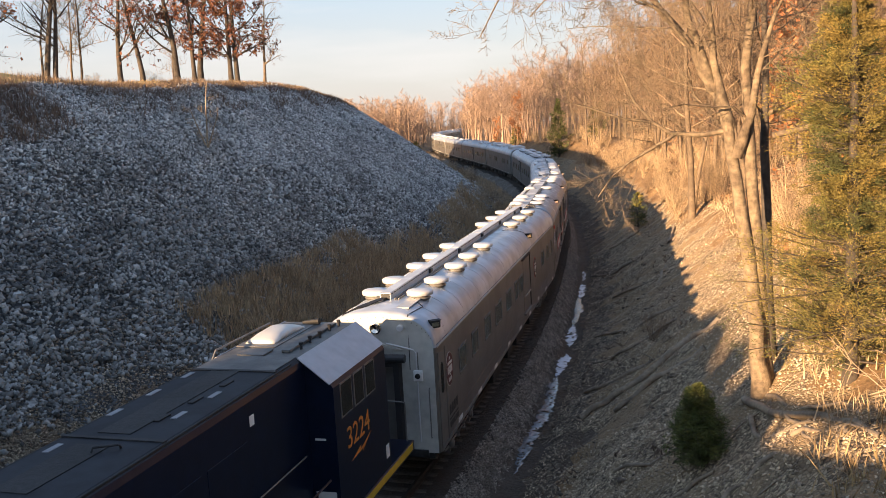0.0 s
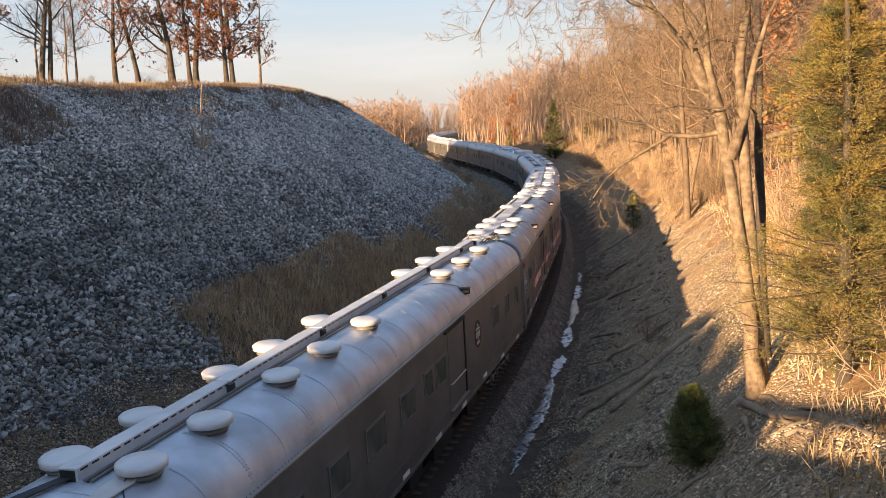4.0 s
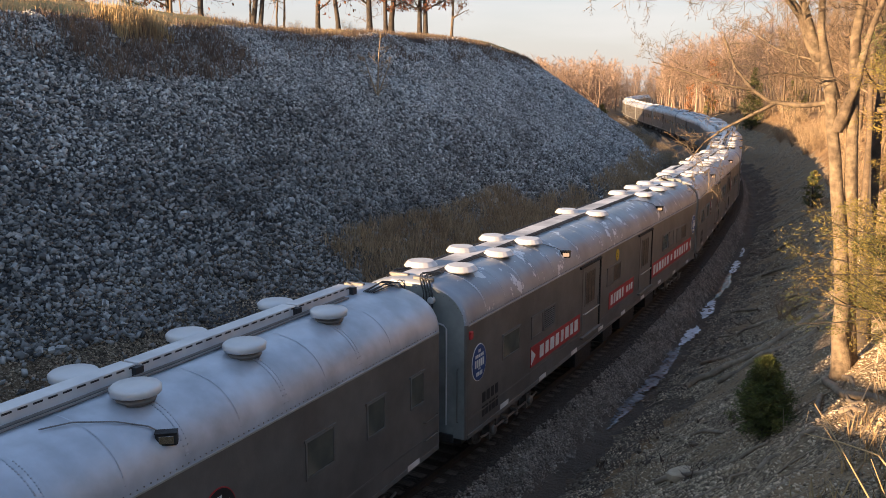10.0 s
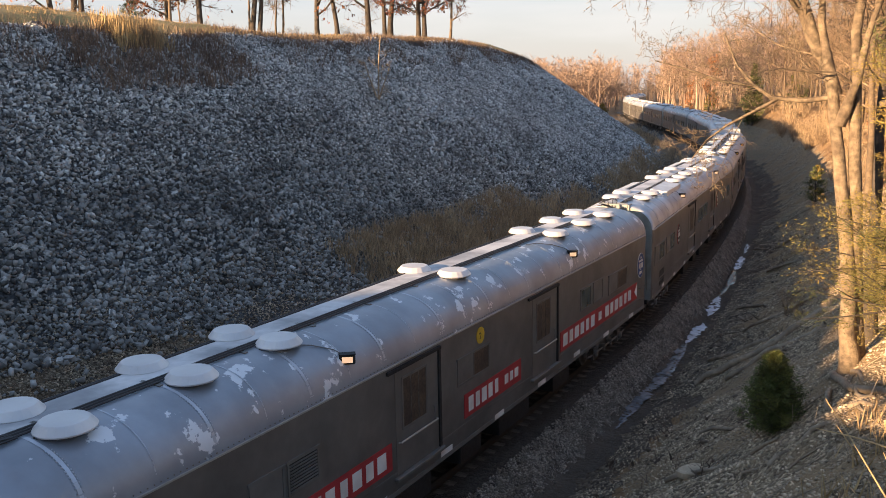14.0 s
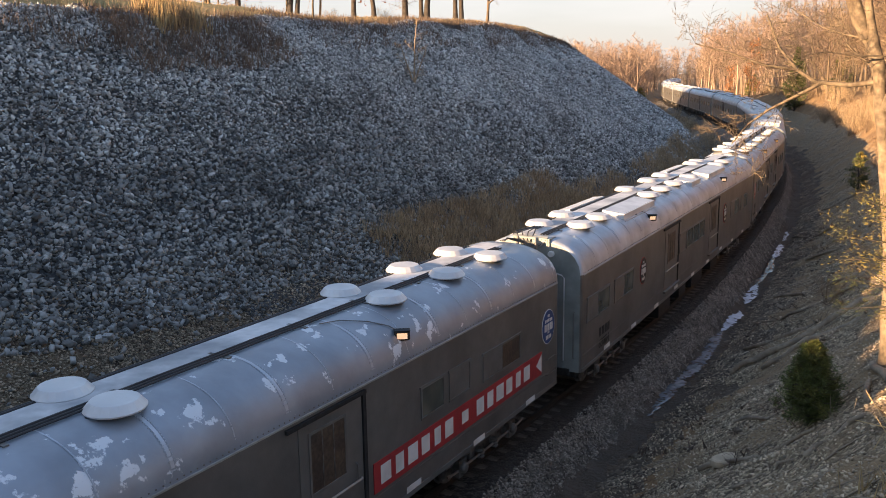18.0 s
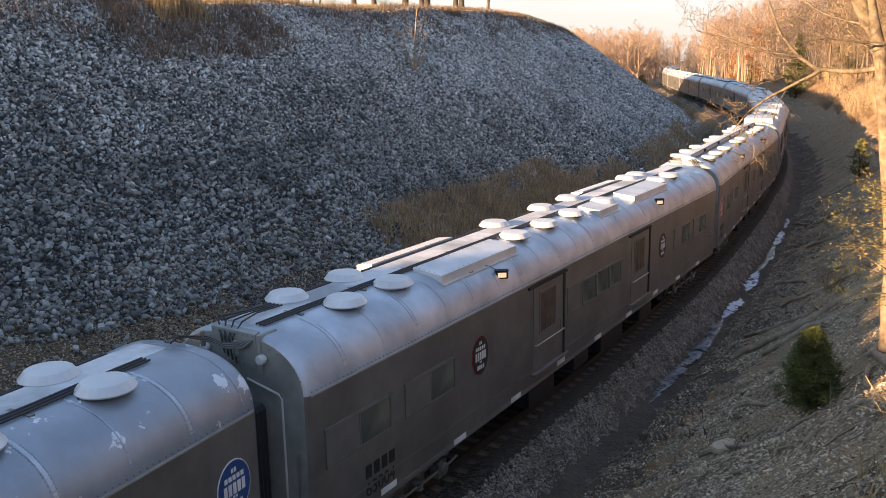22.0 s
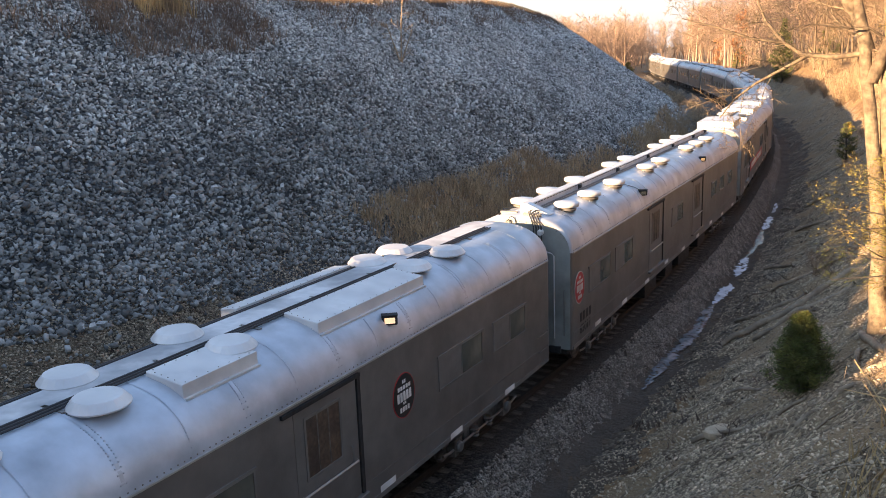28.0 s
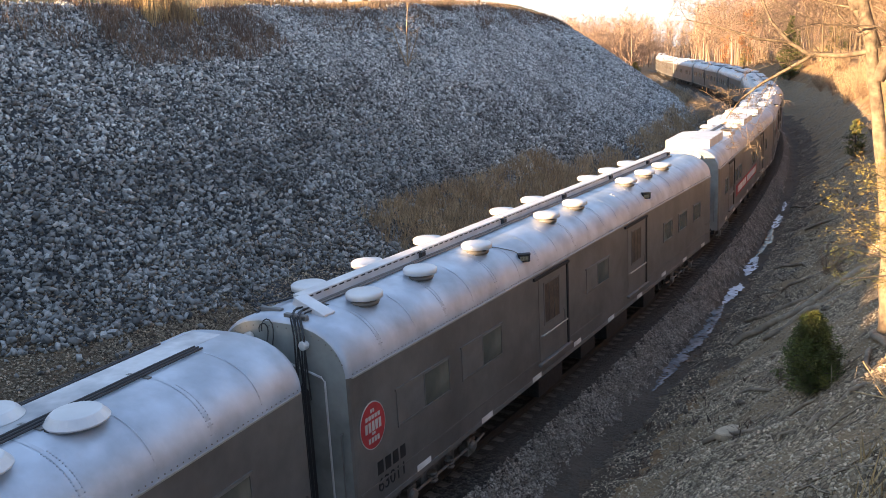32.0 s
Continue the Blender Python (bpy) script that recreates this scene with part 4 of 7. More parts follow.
def coach(u0, u1, label, full=True):
    """A coach with all that its kind has in common."""
    L = u1 - u0
    h = L / 2
    car = tagged(new("passenger_car"), label, "train car", "cars of the train")
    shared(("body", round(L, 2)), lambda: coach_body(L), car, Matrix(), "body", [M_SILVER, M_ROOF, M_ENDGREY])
    for sx in (-1, 1):
        shared(("gutter", round(L, 2)), lambda: box(0, 0.03, -h + 0.1, h - 0.1, 0, 0.03), car, pose(sx * HALF - (0.03 if sx < 0 else 0), 0, GUTTER - 0.02), "gutter", M_PALEGUTTER)
        shared(("skirt", round(L, 2)), lambda: box(0, 0.02, -h + 0.1, h - 0.1, 0, 0.1), car, pose(sx * HALF - (0.02 if sx < 0 else 0), 0, SILL - 0.01), "side_sill", M_UNDER)
        def rivets():
            bm = bmesh.new()
            for yy in np.arange(-h + 0.15, h - 0.15, 0.12):
                bm_box(bm, -0.004, 0.007, yy - 0.009, yy + 0.009, -0.009, 0.009)
            return bm

        shared(("rivetrow", round(L, 2)), rivets, car, pose(sx * HALF, 0, GUTTER + 0.05), "riveted_flange", M_SILVER)["kind"] = "stuff"
        shared(("belt", round(L, 2)), lambda: box(0, 0.008, -h + 0.12, h - 0.12, -0.02, 0.02), car, pose(sx * HALF - (0.008 if sx < 0 else 0), 0, 1.36), "belt_strip", M_SILVER)
        for k in range(int(L / 2.7)):
            yy = -h + 2.2 + k * 2.7
            if yy < h - 1:
                shared(("plate",), lambda: box(0, 0.006, -0.26, 0.26, 0, 0.13), car, pose(sx * (HALF + 0.02) - (0.006 if sx < 0 else 0), yy, SILL + 0.02 if k % 3 else SILL + 0.1), "reflector_plate", M_WHITE)
    for k in range(int(L / 2.3)):
        shared(("seam",), seam, car, pose(0, -h + 1.1 + 2.3 * k, 0), "roof_seam", M_ROOF)
        shared(("lap",), lambda: seam(0.012, (0.0,)), car, pose(0, -h + 2.25 + 2.3 * k, 0), "roof_lap", M_ROOF)
    shared(("under", round(L, 2)), lambda: box(-1.3, 1.3, -h + 0.2, h - 0.2, 0.68, 0.9), car, Matrix(), "underframe", M_DARK)
    for k, (yy, w, d) in enumerate(((-4.2, 1.6, 0.5), (-1.5, 1.1, 0.42), (1.0, 1.9, 0.48), (4.3, 1.3, 0.45))):
        for sx in (-1, 1):
            shared(("box", k), lambda: box(0.7, 1.32, -w / 2, w / 2, 0.68 - d, 0.68, 0.02), car, pose(0, yy + sx * 0.6, 0, 0, 0, 0 if sx > 0 else 180), "underfloor_box", M_DARK)
    truck(car, -h + 3.4)
    truck(car, h - 3.4)
    car_end(car, -h, -1, u0 == 0)
    car_end(car, h, 1)
    CARS.append((car, (u0 + u1) / 2, h - 3.4))
    return car, (u0 + u1) / 2


def centre_duct(car, y0, y1, step=4.1):
    """A long raised roof duct in lengths, with a row of slots, and two conduits beside it."""
    y = y0
    while y < y1 - 0.2:
        e = min(y + step, y1)
        d = part("roof_duct", box(-0.33, -0.02, y, e - 0.06, 4.6, 4.8, 0.01), M_VENT, car, "pale metal roof duct with slots")
        n = int((e - y) / 0.24)
        for k in range(n):
            shared(("slot",), lambda: box(-0.004, 0.004, -0.075, 0.075, -0.014, 0.014), d, pose(-0.018, y + 0.15 + k * 0.24, 4.755), "slot", M_BLACK)
        shared(("ductend",), lambda: box(-0.05, 0.05, -0.08, 0.08, 0, 0.17), d, pose(0.02, e - 0.05, 4.59), "duct_clamp", M_CABLE)
        y = e
    for x in (0.09, 0.2):
        part("conduit", roof_run(y0, y1, x, 0.03, 0.022), M_UNDER, car)
    part("cable_run", roof_run(y0, y1, 0.145, 0.02, 0.02), M_CABLE, car)


def cable_deck(car, y0, y1):
    """Flat roof strips with black cables lying along both edges."""
    part("roof_strip", box(-0.52, 0.12, y0, y1, 4.575, 4.615, 0.006), M_WORN, car, "raised flat roof strip with worn white paint")
    for x in (0.17, 0.25, 0.33, -0.58, -0.67):
        part("cable_run", roof_run(y0, y1, x, 0.03, 0.019), M_CABLE, car)
    for k in range(int((y1 - y0) / 1.9)):
        shared(("clamp",), lambda: box(-0.06, 0.4, -0.04, 0.04, 4.55, 4.585), car, pose(0.05, y0 + 0.9 + 1.9 * k, 0.03), "cable_clamp", M_UNDER)


def hatch(car, y0, y1, x0, x1, h):
    """A raised roof hatch with a flat, slightly tilted lid on upright sides, rimmed with rivets."""
    inner = 0.0 if x0 * x1 < 0 else min(abs(x0), abs(x1))

    def lid(x):
        if inner == 0.0:
            return GUTTER + RISE + h * 0.7 - 0.05 * abs(x)
        return roof_z(inner) + h * 0.42 - 0.13 * (abs(x) - inner)

    n = 8
    xs = [x0 + (x1 - x0) * k / n for k in range(n + 1)]
    secs = []
    for y, lower in ((y0, 0.012), (y0 + 0.012, 0.0), (y1 - 0.012, 0.0), (y1, 0.012)):
        secs.append([(x, y, roof_z(x) - 0.03) for x in xs] + [(x, y, lid(x) - lower) for x in reversed(xs)])
    o = part("roof_hatch", bm_loft(bmesh.new(), secs), M_VENT, car, "raised pale metal roof hatch edged with rivets")
    rim = (x1 - 0.04, x0 + 0.04)
    for k in range(int((y1 - y0) / 0.22)):
        for x in rim:
            shared(("bolt",), lambda: lathe([(0.011, 0.0), (0.009, 0.01), (0.003, 0.012)], 6), o, pose(x, y0 + 0.1 + 0.22 * k, lid(x) - 0.002), "rivet", M_UNDER)
    for k in range(1, int((x1 - x0) / 0.13)):
        for y in (y0 + 0.05, y1 - 0.05):
            shared(("bolt",), None, o, pose(x0 + 0.13 * k, y, lid(x0 + 0.13 * k) - 0.002), "rivet", M_UNDER)
    edge = x1 if abs(x1) > abs(x0) else x0
    side = 1 if edge > 0 else -1
    shared(("hatchfoot", round(y1 - y0, 2), side), lambda: box(-0.03, 0.03, y0 - y0, y1 - y0, -0.02, 0.012), o, pose(edge + side * 0.03, y0, roof_z(edge + side * 0.03) + 0.004), "foot_flange", M_VENT)
    return o


def end_cables(car, y, face):
    """A bundle of jumper cables over a bracket at the roof's end, hanging into the gap, and loose loops."""
    shared(("cablebracket",), lambda: box(-0.02, 0.5, -0.05, 0.05, 0, 0.1, 0.01), car, pose(0.08, y - face * 0.16, 4.57), "cable_bracket", M_UNDER, "grey cable bracket on the roof's edge")
    shared(("cablebracket",), None, car, pose(-0.72, y - face * 0.4, 4.55), "cable_bracket", M_UNDER)
    for k in range(6):
        x = 0.14 + 0.05 * k
        j = 0.04 * math.sin(k * 2.1)
        pts = [(x, y - face * 1.0, 4.63), (x + 0.02, y - face * 0.3, 4.69 + j), (x + 0.14, y - face * 0.05, 4.64 + j), (x + 0.32 + j, y + face * 0.1, 4.35), (x + 0.36, y + face * (0.16 + j), 3.7 - 0.1 * k), (x + 0.25, y + face * 0.28, 3.15 + j)]
        cable(car, pts, 0.016, "jumper_cable")
    for k, r in enumerate((0.3, 0.42)):
        pts = [(-0.3 - r * 0.3 * math.cos(a) + 0.1 * k, y + face * (0.06 + 0.04 * math.sin(a * 2)), 4.25 + r * 0.8 * math.sin(a)) for a in np.linspace(0.3, 3.6, 9)]
        cable(car, pts, 0.012, "cable_loop")
    cable(car, [(-0.62, y - face * 1.2, roof_z(0.62) + 0.04), (-0.7, y - face * 0.5, roof_z(0.7) + 0.12), (-0.78, y - face * 0.1, 4.42), (-0.8, y + face * 0.06, 4.0), (-0.7, y + face * 0.12, 3.3)], 0.022, "jumper_cable")


def end_trough(car, y):
    """The end of a roof trough at a car's end wall, and a bundle of pale jumper cables slung over the gap to the next car."""
    part("trough_end", bm_loft(bmesh.new(), [[(-0.5, y - 0.05, 4.02), (0.52, y - 0.05, 4.02), (0.52, y - 0.05, 4.6), (-0.5, y - 0.05, 4.62)], [(-0.5, y + 0.02, 4.0), (0.52, y + 0.02, 4.0), (0.52, y + 0.06, 4.64), (-0.5, y + 0.06, 4.66)]]), M_ENDGREY, car, "grey-green trough end plate with rivets")
    for k in range(9):
        for z in (4.06, 4.56):
            shared(("troughbolt",), lambda: lathe([(0.014, 0.0), (0.012, 0.01), (0.004, 0.014)], 6), car, pose(-0.45 + 0.115 * k, y - 0.052, z, 90), "rivet", M_UNDER)
    part("trough_post", box(0.53, 0.6, y - 0.06, y + 0.4, 3.9, 4.6, 0.012), M_ENDGREY, car)
    shared(("xbracket",), lambda: box(-0.03, 0.03, -0.04, 0.04, -0.14, 0.12, 0.01), car, pose(-0.1, y - 0.62, 4.62), "cable_bracket", M_UNDER, "grey cable bracket on the roof's edge")
    shared(("xbracket",), None, car, pose(0.3, y - 0.3, 4.42), "cable_bracket", M_UNDER)
    for k in range(6):
        j = 0.03 * k
        pts = [(0.46 - j, y - 0.04, 4.5 - 0.4 * j), (0.36 - j, y - 0.22, 4.4 + j * 0.4), (0.2 - j * 0.6, y - 0.4, 4.42 + j * 0.5), (-0.02 - j * 0.3, y - 0.58, 4.56 + j * 0.5), (-0.24, y - 0.85 - j, 4.68 + 0.01 * k), (-0.36 + j, y - 1.2, 4.68)]
        part("jumper_cable", tube(pts, 0.017, 5), M_CABLE if k % 2 else M_UNDER, car)
    for k in range(4):
        x = -0.45 + 0.09 * k
        cable(car, [(x, y + 1.4, 4.66), (x + 0.04, y + 0.7, 4.7), (x - 0.03 + 0.1 * k, y + 0.1, 4.73), (x + 0.22, y - 0.1, 4.5), (x + 0.3, y - 0.12, 4.2 - 0.05 * k)], 0.017, "jumper_cable")


def lamp_wire(car, y, x0=0.5):
    cable(car, [(x0, y - 1.3, roof_z(x0) + 0.02), (x0 + 0.15, y - 0.9, roof_z(x0 + 0.15) + 0.03), (0.95, y - 0.45, roof_z(0.95) + 0.025), (1.2, y - 0.12, roof_z(1.2) + 0.03), (1.33, y, roof_z(1.33) + 0.04)], 0.011, "lamp_cable").data.materials[0] = M_UNDER


def car_one():
    car, c = coach(0.0, 25.1, "silver coach with slotted roof duct and tall round vents")
    for u in (1.9, 3.7, 6.2, 8.2, 10.6, 17.1, 19.5, 22.0):
        dome_vent(car, 0.66, u - c, True)
        dome_vent(car, -0.62, u - c, True)
    centre_duct(car, 1.4 - c, 23.9 - c)
    for u, w in ((2.9, 0.9), (4.6, 0.9), (6.6, 1.0), (8.6, 1.2), (10.75, 1.1), (12.45, 0.75), (13.6, 1.0), (20.4, 0.9), (22.3, 0.7), (24.0, 0.6)):
        side_window(car, u - c, 2.24, 2.98, w)
    baggage_door(car, 15.2 - c, 1.7, 1, False)
    for o in car.children:
        if o.name.startswith("body"):
            # front end takes the paler colour that carries its light
            o.data.materials.append(M_ENDCREAMLIT)
            for f in o.data.polygons:
                if f.normal.y < -0.9:
                    f.material_index = 3
    part("duct_mouth", box(-0.3, -0.05, 1.385 - c, 1.4 - c, 4.61, 4.77), M_BLACK, car, "open black end of the roof duct")
    for k in range(5):
        j = 0.035 * k
        cable(car, [(-0.26 + j, 1.45 - c, 4.66), (-0.4 + j, 0.95 - c, 4.66), (-0.62 + j * 0.6, 0.5 - c, 4.62 - 0.01 * k), (-0.9, 0.12 + j - c, 4.5), (-1.02 + j * 0.3, -0.04 - c, 4.3), (-1.04 + j * 0.5, -0.07 - c, 3.55)], 0.02, "jumper_cable")
    part("cable_clamp", box(-1.14, -0.84, -0.1 - c, -0.005 - c, 3.98, 4.04, 0.01), M_UNDER, car)
    cable(car, [(0.5, 1.9 - c, 4.62), (0.62, 1.5 - c, 4.58), (0.95, 1.1 - c, roof_z(0.95) + 0.015), (0.88, 0.3 - c, roof_z(0.88) + 0.012), (0.84, 0.03 - c, roof_z(0.84) + 0.005), (0.84, -0.02 - c, 3.1)], 0.012, "roof_conduit")
    part("diaphragm_roll", tube([(-0.8, -12.55 - 0.3, 3.46), (0.8, -12.55 - 0.3, 3.46)], 0.11, 14), M_CABLE, car, "black rolled gangway cover")
    part("peaked_plate", bm_loft(bmesh.new(), [[(-0.7, -12.56, 3.62), (0.7, -12.56, 3.62), (0.0, -12.56, 3.82)], [(-0.66, -12.6, 3.62), (0.66, -12.6, 3.62), (0.0, -12.6, 3.8)]]), M_ENDCREAMLIT, car)
    emblem(car, 17.75 - c, 2.62, M_BLACK, M_RED, M_WHITE)
    emblem(car, 1.3 - c, 2.75, M_MAROON, M_CREAM, M_WHITE)
    door = part("vestibule_door", box(0, 0.012, 0.18 - c, 0.82 - c, 1.0, 3.45, 0.003), M_SILVER, car, "narrow silver vestibule door", at=pose(HALF + 0.002, 0, 0))
    part("door_pane", bm_loft(bmesh.new(), [[(0.012 + d, 0.5 - c + 0.13 * math.cos(a) * k, 2.75 + (0.28 if math.sin(a) > 0 else -0.28) + 0.13 * math.sin(a) * k) for a in np.linspace(0.1, 6.18, 20)] for d, k in ((0.0, 1.0), (0.008, 0.92))]), M_CABGLASS, door)
    for y in (0.14, 0.86):
        part("door_post", box(0, 0.03, y - 0.02 - c, y + 0.02 - c, 0.95, 3.5, 0.004), M_UNDER, car, at=pose(HALF, 0, 0))
    car_number(car, 1.1 - c, "")
    flood_lamp(car, 16.9 - c, False)
    flood_lamp(car, 0.45 - c, False)
    lamp_wire(car, 16.9 - c)
    part("roof_panel", box(0.25, 0.75, 0.5 - c, 2.0 - c, 4.56, 4.595, 0.01), M_CREAM, car)
    end_cables(car, 12.55, 1)
    return car


def car_two():
    car, c = coach(25.72, 51.27, "silver coach with red lettered banners and low round vents")
    for u in (27.3, 29.6, 31.7, 38.2, 44.7, 47.1, 49.2):
        dome_vent(car, 0.58, u - c, False)
        dome_vent(car, -0.55, u - c, False)
    cable_deck(car, 26.3 - c, 50.9 - c)
    for o in car.children:
        if o.name.startswith("body"):
            o.data.materials[1] = M_ROOFWORN
    emblem(car, 26.4 - c, 2.62, M_SIGNBLUE, M_WHITE, M_WHITE)
    car_number(car, 26.6 - c, "")
    end_cables(car, -12.775, -1)
    side_window(car, 28.35 - c, 2.26, 2.92, 1.1)
    side_window(car, 30.15 - c, 2.3, 2.92, 0.85, 1, M_UNDER)
    lv = side_window(car, 31.08 - c, 2.3, 2.92, 0.85, 1, M_DARK)
    for k in range(9):
        shared(("louvre",), lambda: box(0.0, 0.028, -0.37, 0.37, -0.012, 0.012), lv, pose(0, 0, 0.07 + 0.058 * k, 0, 20, 0), "louvre", M_UNDER)
    side_window(car, 37.4 - c, 2.36, 3.0, 1.6, 1, M_SCREEN, True)
    side_window(car, 44.9 - c, 2.3, 2.98, 0.9)
    side_window(car, 46.0 - c, 2.3, 2.98, 0.9, 1, M_UNDER)
    side_window(car, 48.0 - c, 2.24, 2.9, 1.9, 1, M_SCREEN, True)
    baggage_door(car, 34.85 - c, 1.7)
    baggage_door(car, 41.65 - c, 1.7)
    banner(car, 29.7 - c, 33.82 - c, 1.5, 2.08, ((30.3 - c, 33.65 - c, 8, 0.62),), 1)
    banner(car, 36.9 - c, 40.05 - c, 1.5, 2.08, ((37.05 - c, 38.75 - c, 5, 0.62), (39.0 - c, 39.9 - c, 3, 0.42)))
    banner(car, 42.8 - c, 50.2 - c, 1.46, 2.06, ((42.95 - c, 45.75 - c, 6, 0.62), (46.0 - c, 46.4 - c, 1, 0.45), (46.65 - c, 49.55 - c, 6, 0.62)), -1)
    emblem(car, 50.6 - c, 2.62, M_SIGNBLUE, M_WHITE, M_WHITE)
    y = part("number_disc", disc(0.2), M_YELLOW, car, "round yellow number disc", at=pose(HALF + 0.004, 37.75 - c, 3.3))
    lettering("2", 0.22, M_BLACK, y, Matrix.Translation((0.013, -0.07, -0.08)) @ SIDE_TEXT)
    flood_lamp(car, 32.6 - c, True)
    flood_lamp(car, 44.0 - c, True)
    lamp_wire(car, 32.6 - c)
    lamp_wire(car, 44.0 - c)
    part("tail_lamp", box(HALF - 0.02, HALF + 0.06, 25.86 - c, 26.0 - c, 3.3, 3.5, 0.02), M_RED, car, "small red marker lamp")
    return car


def car_three():
    car, c = coach(52.15, 78.5, "silver coach with raised roof hatches and low round vents")
    for u in (54.4, 56.0, 61.5, 63.3, 65.2, 67.7, 73.2, 74.7):
        dome_vent(car, 0.62, u - c, False)
    for u in (54.1, 55.9, 62.6, 65.6, 67.7, 73.2, 74.3):
        dome_vent(car, -0.55, u - c, False)
    cable_deck(car, 52.5 - c, 78.2 - c)
    end_trough(car, -13.175)
    hatch(car, 57.1 - c, 60.6 - c, 0.38, 1.12, 0.19)
    hatch(car, 57.1 - c, 60.6 - c, -1.14, -0.72, 0.2)
    hatch(car, 66.2 - c, 67.75 - c, 0.4, 1.12, 0.19)
    hatch(car, 69.3 - c, 72.8 - c, 0.38, 1.12, 0.19)
    hatch(car, 69.3 - c, 72.8 - c, -1.14, -0.72, 0.2)
    side_window(car, 53.55 - c, 2.2, 2.92, 1.95, 1, None, True)
    side_window(car, 55.95 - c, 2.2, 2.92, 1.9, 1, None, True)
    for u in (63.35, 64.45, 65.5, 66.55):
        side_window(car, u - c, 2.24, 3.0, 1.0, 1, M_UNDER if u < 64 else M_PANE)
    side_window(car, 73.6 - c, 2.16, 2.92, 2.0, 1, None, True)
    side_window(car, 76.05 - c, 2.16, 2.9, 1.8, 1, None, True)
    baggage_door(car, 61.7 - c, 1.9)
    baggage_door(car, 68.85 - c, 1.7)
    emblem(car, 58.0 - c, 2.6, M_BLACK, M_RED, M_WHITE, 0.8)
    emblem(car, 71.25 - c, 2.6, M_BLACK, M_RED, M_WHITE, 0.85)
    car_number(car, 53.65 - c, "63004")
    flood_lamp(car, 59.25 - c, True)
    flood_lamp(car, 71.05 - c, True)
    lamp_wire(car, 59.25 - c, 1.0)
    return car


def car_four():
    car, c = coach(79.35, 104.4, "silver coach with slotted roof duct, scuffed side and red emblem")
    for u in (81.0, 83.0, 85.5, 89.5, 91.5, 96.0, 98.0, 100.0):
        dome_vent(car, 0.76, u - c, True)
        dome_vent(car, -0.6, u - c, True)
    centre_duct(car, 80.2 - c, 103.4 - c)
    part("duct_drop", bm_box(bmesh.new(), 0.0, 0.75, -0.16, 0.16, 0.0, 0.16, 0.01), M_VENT, car, "slanting pale duct end", at=pose(-0.05, 80.0 - c, 4.72, 0, 22, 0))
    end_cables(car, -12.525, -1)
    side_window(car, 81.75 - c, 2.18, 2.95, 2.0, 1, None, True)
    side_window(car, 84.2 - c, 2.2, 2.97, 1.9, 1, None, True)
    side_window(car, 91.3 - c, 2.26, 2.98, 1.8, 1, None, True)
    side_window(car, 98.3 - c, 2.2, 2.9, 1.1)
    side_window(car, 100.2 - c, 2.2, 2.9, 1.1)
    side_window(car, 102.2 - c, 2.2, 2.88, 1.1)
    baggage_door(car, 88.1 - c, 1.8)
    baggage_door(car, 94.85 - c, 1.8)
    emblem(car, 79.95 - c, 2.56, M_RED, M_CREAM, M_CREAM, 0.85)
    car_number(car, 80.0 - c, "63011")
    flood_lamp(car, 86.65 - c, False)
    flood_lamp(car, 96.1 - c, False)
    lamp_wire(car, 86.65 - c)
    return car


def car_five():
    car, c = coach(106.33, 131.23, "silver coach with white roof units and a red side banner")
    hatch(car, 107.2 - c, 111.2 - c, -1.0, 0.95, 0.42)
    hatch(car, 113.0 - c, 114.6 - c, 0.5, 1.1, 0.3)
    part("roof_grille", box(0.55, 1.0, 113.2 - c, 114.4 - c, 4.74, 4.76), M_BLACK, car)
    part("roof_slit", box(-0.1, 0.1, 111.6 - c, 129.0 - c, 4.58, 4.64, 0.01), M_CABLE, car)
    hatch(car, 119.0 - c, 123.0 - c, -1.0, 1.0, 0.3)
    hatch(car, 126.0 - c, 128.5 - c, -1.0, 1.0, 0.36)
    for u in (116.5, 125.0):
        dome_vent(car, 0.76, u - c, False)
        dome_vent(car, -0.6, u - c, False)
    for u in (108.6, 112.0, 113.4, 119.5, 121.0, 126.5):
        side_window(car, u - c, 2.2, 2.95, 1.0)
        side_window(car, u - c, 2.2, 2.95, 1.0, -1)
    baggage_door(car, 110.2 - c, 1.5)
    baggage_door(car, 123.6 - c, 1.7)
    banner(car, 112.0 - c, 121.0 - c, 1.5, 2.05, ((112.6 - c, 116.0 - c, 8, 0.6), (116.4 - c, 120.6 - c, 9, 0.6)))
    return car


first_five = [car_one(), car_two(), car_three(), car_four(), car_five()]
LEFT_WINDOWS = (-10.4, -8.2, -5.6, -2.8, 2.6, 5.2, 8.0, 10.3)
for car in first_five[:4]:
    for y in LEFT_WINDOWS:
        side_window(car, y, 2.24, 2.98, 1.0, -1)
    baggage_door(car, 0.2, 1.7, -1)


def far_cars():
    """The rest of the train, repeats of the first coaches."""
    for k in range(8):
        kind = (2, 1, 0, 3, 4, 1, 2, 0)[k]
        u0 = 132.3 + 26.3 * k
        car = copy_thing(first_five[kind], Matrix())
        CARS.append((car, u0 + 12.6, 9.2))


far_cars()

# ---- locomotive ----
def hood_sections(y0, y1, w, z0, z1, flat):
    secs = []
    for y in (y0, y1):
        secs.append([(-w, y, z0), (-w, y, z1 - 0.16), (-w + 0.03, y, z1 - 0.06), (-flat, y, z1), (flat, y, z1), (w - 0.03, y, z1 - 0.06), (w, y, z1 - 0.16), (w, y, z0)])
    return bm_loft(bmesh.new(), secs)


